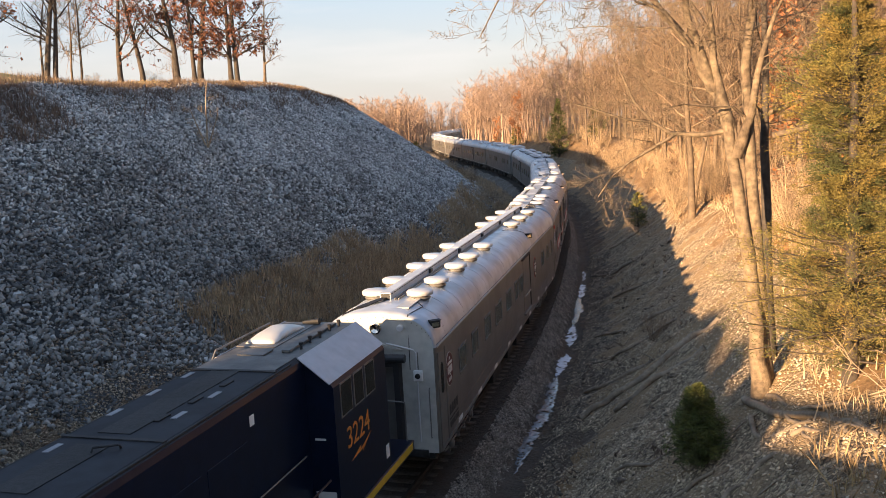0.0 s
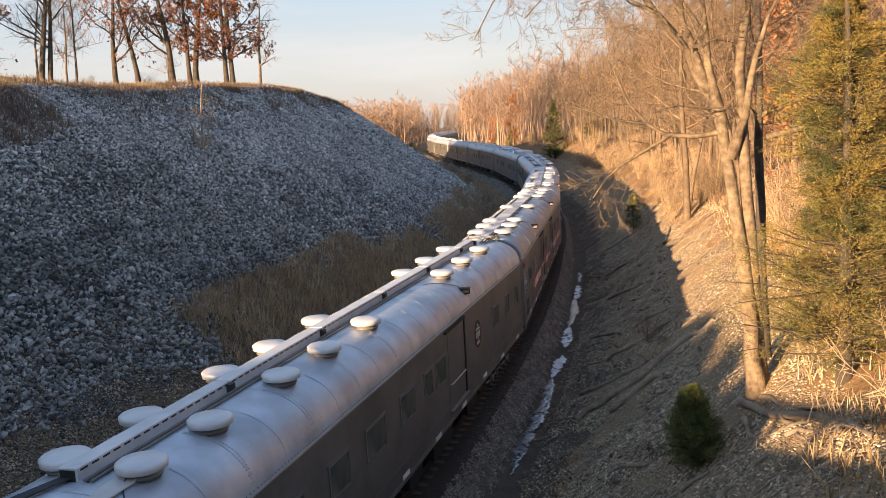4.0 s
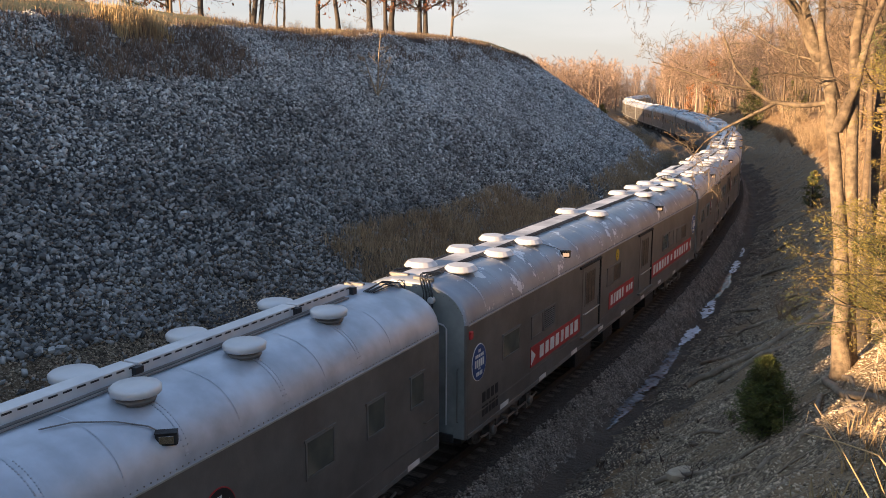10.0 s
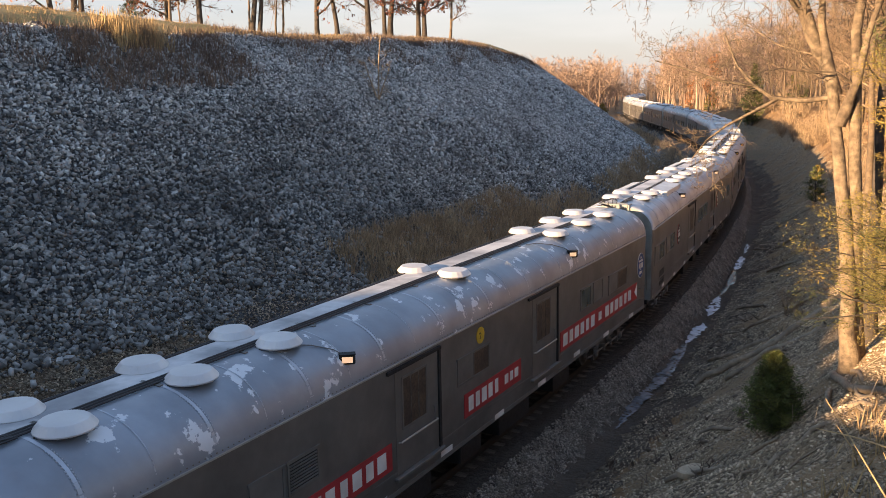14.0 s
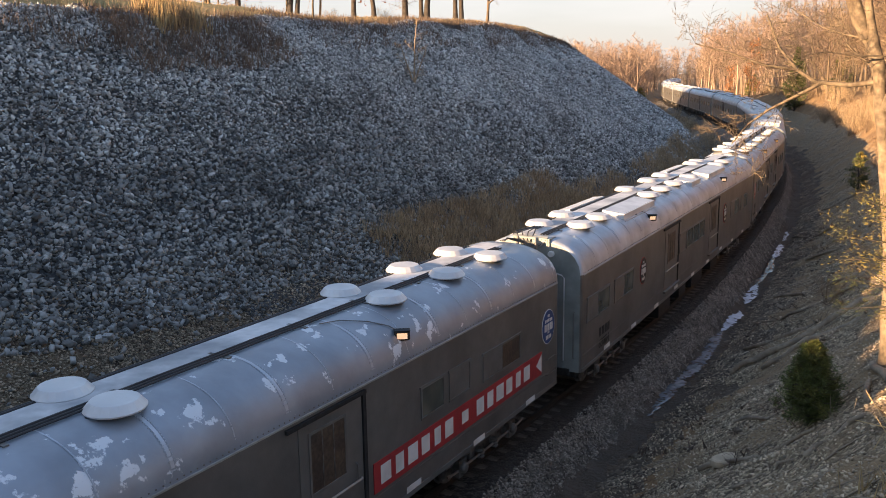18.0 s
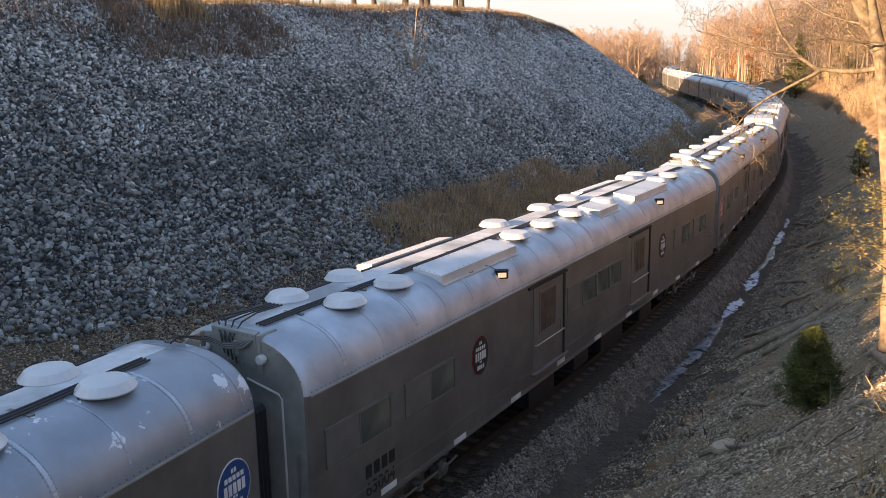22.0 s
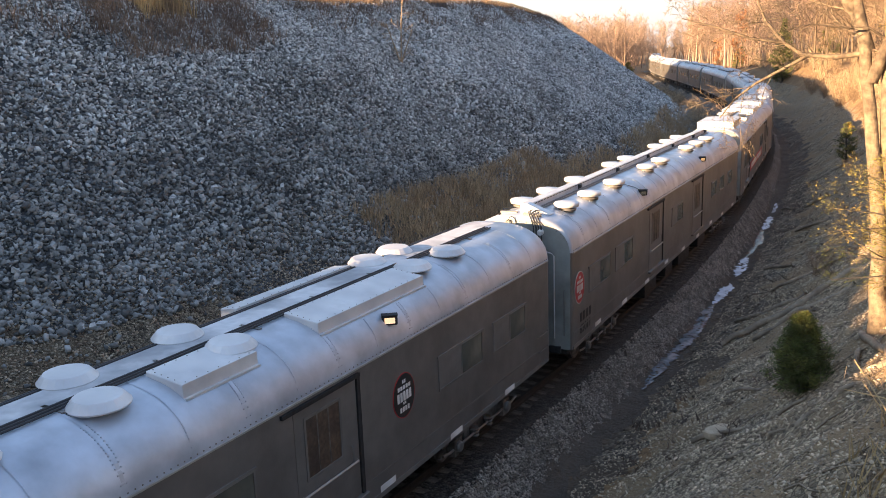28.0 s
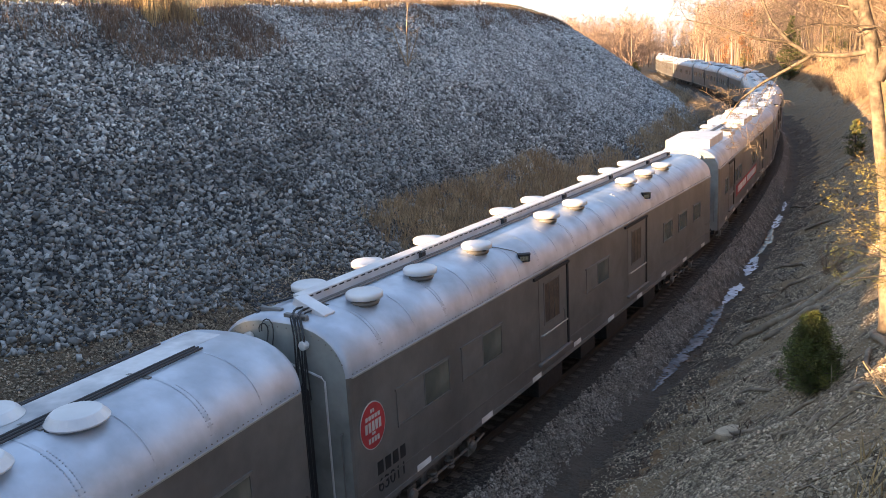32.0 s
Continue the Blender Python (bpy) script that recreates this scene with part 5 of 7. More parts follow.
def paint_top(ob, z):
    for p in ob.data.polygons:
        if p.normal.z > 0.5 and p.center.z > z:
            p.material_index = 1


def make_loco():
    c = -12.2
    loco = tagged(new("locomotive"), "dark blue diesel locomotive with grey roof and orange number", "locomotive")
    hood = part("hood", hood_sections(-12.0 - c, -5.6 - c, 0.93, 1.75, 4.98, 0.82), [M_BLUE, M_LOCOROOF], loco)
    paint_top(hood, 4.9)
    low = part("radiator_hood", hood_sections(-22.6 - c, -12.04 - c, 0.9, 1.75, 4.66, 0.74), M_BLUE, loco)
    for k in range(5):
        part("radiator_grille", box(-0.6, 0.6, -21.9 + 1.9 * k - c, -20.3 + 1.9 * k - c, 4.66, 4.7, 0.01), M_DARK, loco)
    secs = []
    for y in (-5.6 - c, -2.75 - c):
        secs.append([(-1.5, y, 1.75), (-1.5, y, 4.4), (-1.44, y, 4.5), (-0.84, y, 4.98), (0.84, y, 4.98), (1.44, y, 4.5), (1.5, y, 4.4), (1.5, y, 1.75)])
    cab = part("cab", bm_loft(bmesh.new(), secs), [M_BLUE, M_CABDECK], loco)
    paint_top(cab, 4.9)
    part("nose", hood_sections(-2.75 - c, -1.5 - c, 1.0, 1.75, 3.3, 0.75), M_BLUE, loco)
    for sx in (-1, 1):
        bm = bmesh.new()
        n = Vector((0.48, 0, 0.6)).normalized() * 0.02
        q = [(0.84, 4.98), (1.46, 4.484)]
        ring = []
        for y in (-5.68 - c, -2.7 - c):
            ring.append([(sx * q[0][0], y, q[0][1] + 0.004), (sx * q[1][0], y, q[1][1] + 0.004), (sx * (q[1][0] + n.x), y, q[1][1] + n.z), (sx * (q[0][0] + n.x), y, q[0][1] + n.z)])
        part("cab_roof_panel", bm_loft(bm, ring), M_CABROOF, loco, "light grey sloping cab roof panel")
    part("roof_deck", box(-0.8, 0.8, -6.5 - c, -5.62 - c, 4.984, 5.0, 0.004), M_CABDECK, loco)
    # low blister and fittings on the cab's roof
    rings = []
    for y, w, h in ((-4.75, 0.36, 0.0), (-4.6, 0.34, 0.09), (-4.3, 0.31, 0.17), (-3.8, 0.31, 0.19), (-3.4, 0.33, 0.1), (-3.25, 0.36, 0.0)):
        rings.append([(-0.42 + w * math.cos(math.pi * k / 12), y - c, 4.99 + h * math.sin(math.pi * k / 12) ** 0.6) for k in range(13)])
    part("roof_blister", bm_loft(bmesh.new(), rings), M_CREAM, loco, "pale smooth roof blister", True)
    part("blister_plate", box(-0.86, 0.02, -4.95 - c, -3.05 - c, 4.984, 4.997, 0.004), M_UNDER, loco)
    part("roof_hatch", box(-0.45, 0.1, -5.6 - c, -5.15 - c, 4.985, 5.02, 0.008), M_CABDECK, loco)
    part("roof_pod", box(0.34, 0.52, -5.3 - c, -3.0 - c, 4.985, 5.04, 0.01), M_CABDECK, loco)
    for k, (x, y, m) in enumerate(((-0.72, -6.9, 0), (-0.74, -7.9, 0), (-0.76, -8.9, 0), (-0.66, -10.4, 0), (0.42, -7.9, 0), (0.4, -8.9, 0), (0.25, -8.2, 1), (0.2, -9.05, 1), (0.3, -7.3, 1))):
        part("roof_plate", box(x - 0.05, x + 0.05, y - 0.16 - c, y + 0.16 - c, 4.982, 4.992 + 0.01 * m), M_PLATE if m == 0 else M_DARK, loco, "small pale roof plate" if m == 0 else "")
    for y0, y1 in ((-9.75, -6.1), (-11.8, -10.2)):
        part("roof_centre_panel", box(-0.42, 0.14, y0 - c, y1 - c, 4.982, 4.992), M_DARK, loco, "dark worn strip along the hood's top")
    for y in (-9.95, -6.55):
        part("roof_joint", box(-0.86, 0.86, y - 0.04 - c, y + 0.04 - c, 4.93, 5.0), M_DARK, loco)
    part("lifting_handle", tube([(0.05, -10.5 - c, 4.99), (0.05, -10.45 - c, 5.05), (0.35, -10.3 - c, 5.05), (0.35, -10.25 - c, 4.99)], 0.018, 6), M_DARK, loco)
    for sx in (-1, 1):
        part("hood_edge_rail", box(sx * 0.86 - 0.02, sx * 0.86 + 0.02, -11.9 - c, -6.0 - c, 4.93, 4.975, 0.008), M_DARK, loco)
    for k, y in enumerate((-5.0, -4.5, -4.1, -3.5, -3.1)):
        shared(("stub",), lambda: lathe([(0.03, 0.0), (0.03, 0.1), (0.045, 0.1), (0.045, 0.14)], 8), loco, pose(0.62 - 0.04 * (k % 2), y - c, 4.98), "aerial", M_DARK)
    part("horn", tube([(-0.3, -2.95 - c, 5.02), (0.1, -2.95 - c, 5.05)], [0.03, 0.07], 8), M_DARK, loco, "dark air horn")
    rail = tube([(-0.88, -5.8 - c, 4.95), (-0.88, -5.65 - c, 5.1), (-0.88, -3.4 - c, 5.1), (-0.88, -3.2 - c, 4.95)], 0.022, 6)
    part("roof_rail", rail, M_UNDER, loco)
    for y0, y1 in ((-5.3, -4.72), (-4.62, -4.1), (-4.0, -3.45)):
        f = part("cab_window", box(1.5, 1.512, y0 - c, y1 - c, 3.7, 4.4), M_UNDER, loco)
        part("pane", box(1.512, 1.518, y0 + 0.04 - c, y1 - 0.04 - c, 3.74, 4.36), M_CABGLASS, f)
    lettering("3224", 0.62, M_ORANGE, loco, Matrix.Translation((1.504, -5.12 - c, 3.0)) @ SIDE_TEXT)
    bolt = bmesh.new()
    v = [bolt.verts.new((1.506, -4.98 - c + a, 2.7 + b)) for a, b in ((0, 0), (0.55, 0.16), (0.5, 0.07), (1.15, 0.25), (0.6, -0.02), (0.65, 0.05))]
    bolt.faces.new(v)
    part("painted_streak", bolt, M_ORANGE, loco)
    part("platform", box(-1.55, 1.55, -22.9 - c, -1.25 - c, 1.5, 1.74, 0.02), M_BLUE, loco)
    for sx in (-1, 1):
        part("yellow_stripe", box(sx * 1.553 - 0.004, sx * 1.553 + 0.004, -22.8 - c, -1.4 - c, 1.56, 1.72), M_YELLOW, loco)
        for k in range(9):
            shared(("stanchion",), lambda: tube([(0, 0, 1.74), (0, 0, 2.75)], 0.017, 6), loco, pose(sx * 1.5, -21.8 + 1.9 * k - c, 0), "stanchion", M_BLUE)
        part("handrail", tube([(sx * 1.5, -22.0 - c, 2.75), (sx * 1.5, -6.0 - c, 2.75)], 0.02, 6), M_BLUE, loco)
        for k in range(7):
            shared(("hooddoor", sx), lambda: box(sx * 0.935 - 0.006, sx * 0.935 + 0.006, -0.62, 0.62, 1.95, 4.2, 0.003), loco, pose(0, -16.9 + 1.4 * k - c, 0), "hood_door", M_BLUE)
    part("warning_label", box(0.93, 0.936, -7.75 - c, -7.6 - c, 4.4, 4.58), M_WHITE, loco)
    part("white_label", box(1.0, 1.42, -5.61 - c, -5.602 - c, 2.15, 2.33), M_WHITE, loco)
    part("white_label", box(1.06, 1.28, -5.61 - c, -5.602 - c, 3.36, 3.4), M_WHITE, loco)
    part("hood_handrail", tube([(1.0, -11.6 - c, 3.15), (1.0, -5.9 - c, 3.15)], 0.016, 6), M_UNDER, loco)
    part("white_label", box(1.505, 1.51, -3.05 - c, -2.85 - c, 1.98, 2.28), M_WHITE, loco)
    part("fuel_tank", box(-1.4, 1.4, -14.8 - c, -9.6 - c, 0.25, 1.5, 0.15), M_BLUE, loco)
    for y in (-18.6, -5.6):
        truck(loco, y - c)
    part("coupler", box(-0.16, 0.16, -1.3 - c, -0.6 - c, 0.6, 0.95, 0.03), M_TRUCK, loco)
    part("nose_door", box(-0.4, 0.4, -1.5 - c, -1.47 - c, 1.8, 3.1), M_BLUE, loco)
    # hood window side wing with mirror, by the cab's rear corner
    part("wing_window", box(1.1, 1.16, -2.72 - c, -2.2 - c, 3.3, 4.25), M_BLUE, loco)
    part("end_rail", tube([(1.4, -1.35 - c, 1.7), (1.4, -1.35 - c, 2.7), (0.6, -1.35 - c, 2.75), (0.55, -1.3 - c, 1.7)], 0.022, 6), M_UNDER, loco)
    CARS.append((loco, c, 6.5))


make_loco()


PASSED_T = np.array([0, 2, 4, 6, 8, 10, 12, 14, 16, 18, 20, 22, 24, 26, 28, 30, 32.0])
PASSED_S = np.array([36.705, 30.81, 24.78, 18.951, 13.197, 7.593, 2.006, -3.686, -8.979, -14.606, -20.158, -25.593, -30.994, -36.591, -41.906, -47.021, -51.79])
PASSED_V = np.gradient(PASSED_S, PASSED_T)


def travelled(t):
    """Where the head of the train stands on the line at t seconds; it slows a little towards the end."""
    i = int(min(max(np.searchsorted(PASSED_T, t) - 1, 0), len(PASSED_T) - 2))
    h = PASSED_T[i + 1] - PASSED_T[i]
    k = (t - PASSED_T[i]) / h
    return float((2 * k ** 3 - 3 * k * k + 1) * PASSED_S[i] + (k ** 3 - 2 * k * k + k) * h * PASSED_V[i] + (3 * k * k - 2 * k ** 3) * PASSED_S[i + 1] + (k ** 3 - k * k) * h * PASSED_V[i + 1])


def on_line(u, half, t):
    """Pose of a car whose middle is u behind the head of the train, on its two trucks."""
    s = u + travelled(t)
    a, b = along(s - half, 0), along(s + half, 0)
    c, v = (a + b) / 2, b - a
    return pose(c.x, c.y, c.z, math.degrees(math.atan2(v.z, v.xy.length)), 0, -math.degrees(math.atan2(v.x, v.y)))


def motions():
    """The train rolls towards the bridge; its wheels turn."""
    for car, u, half in CARS:
        walk(car, [(t, on_line(u, half, t)) for t in np.arange(0, 32.01, 0.5)])
    start = travelled(0)
    turn = [(t, math.degrees((start - travelled(t)) / 0.46)) for t in np.arange(0, 32.01, 0.2)]
    for w, y in WHEELS:
        walk(w, [(t, pose(0, y, 0.33, a, 0, 0)) for t, a in turn])



# ---- plants ----
M_TWIG = mat("bare_twig_bark", (0.238, 0.1666, 0.1041), 0.9, 0, 6, 0.25, (0.1428, 0.0982, 0.0684), 1.5, 0, 20, 0.3)
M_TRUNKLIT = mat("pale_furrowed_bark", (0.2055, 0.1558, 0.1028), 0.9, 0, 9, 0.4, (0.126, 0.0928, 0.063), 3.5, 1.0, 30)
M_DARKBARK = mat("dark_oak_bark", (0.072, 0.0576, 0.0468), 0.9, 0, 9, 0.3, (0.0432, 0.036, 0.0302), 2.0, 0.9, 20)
M_RUSSET = mat("russet_oak_leaf", (0.1581, 0.0527, 0.0264), 0.8, 0, 3, 0.3, (0.1897, 0.079, 0.0316), 0.6, 0, 20, 0.4)
M_ORANGELEAF = mat("orange_brown_leaf", (0.336, 0.136, 0.048), 0.8, 0, 3, 0.3, (0.272, 0.12, 0.056), 0.6, 0, 20, 0.4)
M_CEDAR = mat("olive_cedar_spray", (0.16, 0.144, 0.036), 0.85, 0, 2, 0.3, (0.264, 0.188, 0.048), 0.9, 0, 20, 0.45)
M_CEDARDARK = mat("dark_cedar_spray", (0.0765, 0.0892, 0.0272), 0.85, 0, 2, 0.3, (0.0595, 0.0638, 0.017), 1.1, 0, 20, 0.4)
M_BUSH = mat("green_cedar_spray", (0.1013, 0.135, 0.0378), 0.85, 0, 2, 0.3, (0.162, 0.162, 0.0405), 2.5, 0, 20, 0.45)
M_STRAW = mat("dry_straw", (0.39, 0.2775, 0.135), 0.9, 0, 2, 0.2, (0.2025, 0.135, 0.075), 0.5, 0, 20, 0.4)
M_BROWNGRASS = mat("brown_dead_grass", (0.36, 0.26, 0.16), 0.9, 0, 2, 0.2, (0.46, 0.34, 0.21), 0.5, 0, 20, 0.4)
M_LOG = mat("weathered_log", (0.3, 0.24, 0.17), 0.9, 0, 8, 0.3, (0.19, 0.15, 0.11), 2.0, 0.9, 25)
M_PINE = mat("blue_green_pine", (0.06, 0.09, 0.06), 0.85, 0, 2, 0.3, (0.1, 0.12, 0.08), 1.0, 0, 20, 0.35)


class Sticks:
    """Collects tapered round sticks and flat leaves, then makes one mesh."""

    def __init__(self):
        self.v, self.f, self.n = [], [], 0

    def stick(self, pts, radii, sides):
        base = self.n
        for i, p in enumerate(pts):
            t = (pts[min(i + 1, len(pts) - 1)] - pts[max(i - 1, 0)])
            t = t.normalized() if t.length > 1e-6 else Vector((0, 0, 1))
            a = t.cross(Vector((0, 0, 1)) if abs(t.z) < 0.9 else Vector((1, 0, 0))).normalized()
            b = t.cross(a)
            for k in range(sides):
                w = 6.28319 * k / sides
                q = p + (a * math.cos(w) + b * math.sin(w)) * radii[i]
                self.v.append((q.x, q.y, q.z))
        for i in range(len(pts) - 1):
            for k in range(sides):
                a0, a1 = base + i * sides + k, base + i * sides + (k + 1) % sides
                self.f.append((a0, a1, a1 + sides, a0 + sides))
        self.n += sides * len(pts)

    def leaf(self, p, u, w):
        for q in (p, p + u * 0.5 + w, p + u, p + u * 0.5 - w):
            self.v.append((q.x, q.y, q.z))
        self.f.append((self.n, self.n + 1, self.n + 2, self.n + 3))
        self.n += 4

    def blade(self, p, u, w):
        for q in (p - w, p + w, p + u):
            self.v.append((q.x, q.y, q.z))
        self.f.append((self.n, self.n + 1, self.n + 2))
        self.n += 3

    def make(self, name, material, parent=None, smooth=True):
        return link_mesh(name, self.v, self.f, [material], parent, smooth)


def rvec(rnd):
    return Vector((rnd.gauss(0, 1), rnd.gauss(0, 1), rnd.gauss(0, 1)))


def limb(rnd, p, d, length, n, wander, lift):
    pts, d = [p.copy()], d.normalized()
    for _ in range(n):
        d = (d + rvec(rnd) * wander + Vector((0, 0, lift))).normalized()
        p = p + d * (length / n)
        pts.append(p.copy())
    return pts


def taper(r0, r1, n):
    return [r0 + (r1 - r0) * k / n for k in range(n + 1)]


def branch_out(rnd, S, pts, r, depth, length, counts, sides, leaves=None, leaf_size=0.1, lift=0.05, start=0.25, thin=0.007):
    """Side branches along pts, down to twigs."""
    if depth == 0:
        return
    for k in range(counts[0]):
        f = start + (1 - start) * (k + rnd.random()) / counts[0]
        i = min(int(f * (len(pts) - 1)), len(pts) - 2)
        q = pts[i].lerp(pts[i + 1], f * (len(pts) - 1) - i)
        t = (pts[i + 1] - pts[i]).normalized()
        side = (t.cross(rvec(rnd))).normalized()
        d = (t * rnd.uniform(0.4, 0.9) + side).normalized()
        L = length * rnd.uniform(0.6, 1.15) * (1.15 - 0.6 * f)
        n = 4 if depth > 2 else 3 if depth == 2 else 2
        b = limb(rnd, q, d, L, n, 0.2, lift)
        rr = max(r * (1 - 0.6 * f) * 0.42, thin)
        S.stick(b, taper(rr, rr * 0.35, n), sides[0])
        if leaves is not None and depth == 1:
            for _ in range(leaves[1]):
                c = b[rnd.randint(1, len(b) - 1)] + rvec(rnd) * 0.14
                leaves[0].leaf(c, rvec(rnd) * leaf_size, rvec(rnd) * leaf_size * 0.45)
        branch_out(rnd, S, b, rr, depth - 1, L * 0.52, counts[1:], sides[1:], leaves, leaf_size, lift, 0.12, thin)


def bare_tree(seed, H, r, first=0.3, counts=(15, 8, 8), label="bare deciduous tree with grey-brown twigs", bark=None, leaf=None, amount=0, name="tree", lean=0.0, stems=1, spread=0.3, thin=0.012):
    rnd = random.Random(seed)
    ob = tagged(new(name), label, "tree", "bare trees of the wood")
    T, B, Lf = Sticks(), Sticks(), Sticks()
    for k in range(stems):
        a = rnd.uniform(0, 6.28)
        d = Vector((math.cos(a) * (0.12 + lean) * (stems > 1) + lean, math.sin(a) * 0.12 * (stems > 1), 1))
        pts = limb(rnd, Vector((0.25 * k * math.cos(a), 0.25 * k * math.sin(a), -0.3)), d, H, 9, 0.05, 0.04)
        rad = [r * (1.25 if i == 0 else 1.0 - 0.88 * i / 9) for i in range(10)]
        T.stick(pts, rad, 9)
        branch_out(rnd, B, pts, r, 3, H * spread, counts, (4, 3, 3), (Lf, amount) if leaf else None, 0.16, 0.06, first, thin)
    T.make("trunk", bark or M_BARK, ob)
    B.make("crown", M_TWIG if bark is None else bark, ob)
    if leaf:
        o = Lf.make("leaves", leaf, ob, False)
    return ob


def far_tree(rnd, S, p, H, r, boughs=9, twigs=7, thick=0.03, C=None):
    """A thin bare tree for the distance; C takes the crown when it is apart."""
    C = C or S
    pts = limb(rnd, p - Vector((0, 0, 0.4)), Vector((rnd.gauss(0, 0.06), rnd.gauss(0, 0.06), 1)), H, 5, 0.06, 0.03)
    S.stick(pts, taper(r, r * 0.12, 5), 5)
    for k in range(boughs):
        f = 0.22 + 0.75 * (k + rnd.random()) / boughs
        i = min(int(f * 5), 4)
        q = pts[i].lerp(pts[i + 1], f * 5 - i)
        a = rnd.uniform(0, 6.28)
        L = H * rnd.uniform(0.16, 0.36) * (1.2 - 0.7 * f)
        b = limb(rnd, q, Vector((math.cos(a), math.sin(a), rnd.uniform(0.2, 1.1))), L, 2, 0.14, 0.1)
        C.stick(b, taper(r * 0.28, thick * 0.8, 2), 3)
        for m in range(twigs):
            g = rnd.uniform(0.12, 1)
            j = min(int(g * 2), 1)
            q2 = b[j].lerp(b[j + 1], g * 2 - j)
            e = q2 + (rvec(rnd) + Vector((0, 0, 0.8))).normalized() * L * rnd.uniform(0.25, 0.65)
            C.stick([q2, e], [thick, thick * 0.4], 3)


def cedar_tree(name, seed, H, R, mats, label, boughs, category="tree", spray=0.06, base=0.04, power=0.8, fill=9, leaves_each=22, wave=0.2):
    """An evergreen: a trunk, boughs all the way up, each with side shoots full of small flat sprays."""
    rnd = random.Random(seed)
    ob = tagged(new(name), label, category)
    T, leaves = Sticks(), [Sticks() for _ in mats]
    top = limb(rnd, Vector((0, 0, -0.2)), Vector((0, 0, 1)), H, 6, 0.02, 0.05)
    T.stick(top, taper(R * 0.06, 0.01, 6), 7)
    for k in range(boughs):
        f = base + (1 - base) * (k + rnd.random()) / boughs
        z = f * H
        reach = R * (1 - f) ** power * rnd.uniform(0.45, 1.15) * (1 - wave + wave * math.sin(f * 17 + seed)) * min(1, 0.75 + f * 3)
        reach = max(reach, 0.06 * R)
        a = rnd.uniform(0, 6.28)
        d = Vector((math.cos(a), math.sin(a), rnd.uniform(-0.05, 0.4)))
        b = limb(rnd, Vector((0, 0, z)), d, reach, 3, 0.12, 0.06)
        T.stick(b, taper(0.02 * R / 2.0, 0.005, 3), 4)
        which = leaves[0] if rnd.random() < 0.72 else leaves[-1]
        for m in range(fill):
            g = min(1.0, (0.22 + 0.8 * (m + rnd.random()) / fill))
            i = min(int(g * 3), 2)
            q = b[i].lerp(b[i + 1], g * 3 - i)
            L = (0.34 * reach + 0.05 * R) * rnd.uniform(0.5, 1.2) * (1.25 - 0.7 * g)
            out = (d.normalized() * 0.7 + Vector((rnd.gauss(0, 0.7), rnd.gauss(0, 0.7), rnd.gauss(0.1, 0.3)))).normalized()
            for _ in range(leaves_each):
                h = rnd.random() ** 0.7
                c = q + out * (L * h) + rvec(rnd) * (0.13 * L + 0.01)
                u = (out + rvec(rnd) * 0.42 + Vector((0, 0, 0.1))).normalized() * spray * rnd.uniform(0.6, 1.5)
                w = u.cross(rvec(rnd)).normalized() * spray * rnd.uniform(0.1, 0.18)
                which.leaf(c, u, w)
    T.make("trunk", M_DARKBARK, ob)
    for L, m in zip(leaves, mats):
        if L.n:
            L.make("foliage", m, ob, False)
    return ob


def put(ob, x, y, turn=0.0, sink=0.0, scale=1.0):
    ob.matrix_basis = pose(x, y, ground_z(x, y) - sink, 0, 0, turn) @ Matrix.Scale(scale, 4)
    return ob


# the wood: a few kinds, repeated
rnd = random.Random(11)
KINDS = [bare_tree(21, 16.5, 0.2, 0.25, (15, 8, 6)), bare_tree(22, 14.5, 0.15, 0.2, (15, 8, 6)), bare_tree(23, 18.0, 0.22, 0.35, (15, 8, 6)), bare_tree(24, 12.5, 0.12, 0.15, (9, 7, 6), stems=2), bare_tree(25, 15.5, 0.16, 0.3, (15, 8, 6), lean=0.06),
         bare_tree(26, 11.0, 0.14, 0.12, (13, 7, 5), label="tree holding orange-brown dead leaves", leaf=M_ORANGELEAF, amount=3)]


def mid_tree(seed, H, r):
    """A lighter bare tree for the wood farther off."""
    rnd = random.Random(seed)
    ob = tagged(new("tree"), "slender bare tree in the winter wood", "tree", "bare trees of the wood")
    T, C = Sticks(), Sticks()
    far_tree(rnd, T, Vector((0, 0, 0)), H, r, 17, 13, 0.03, C)
    T.make("trunk", M_BARK, ob)
    C.make("crown", M_TWIG, ob)
    return ob


MIDS = [mid_tree(61, 15.0, 0.16), mid_tree(62, 17.0, 0.19), mid_tree(63, 13.0, 0.13), mid_tree(64, 16.0, 0.15), mid_tree(65, 18.5, 0.2)]


def plant(kinds, spots, choose, lo, hi):
    used = set()
    for k, (x, y) in enumerate(spots):
        i = choose(k)
        turn, sc = rnd.uniform(0, 360), rnd.uniform(lo, hi)
        o = copy_thing(kinds[i], Matrix()) if i in used else kinds[i]
        used.add(i)
        put(o, x, y, turn, 0, sc)


def free_spots(spots, n, s0, s1, d0, d1, power, gap):
    tries, first = 0, len(spots)
    while len(spots) < first + n and tries < 9000:
        tries += 1
        s, d = rnd.uniform(s0, s1), d0 + (d1 - d0) * rnd.random() ** power
        p = along(s, d)
        if (s < 60 and d < 14) or any((p.x - q[0]) ** 2 + (p.y - q[1]) ** 2 < gap for q in spots):
            continue
        spots.append((p.x, p.y))
    return spots


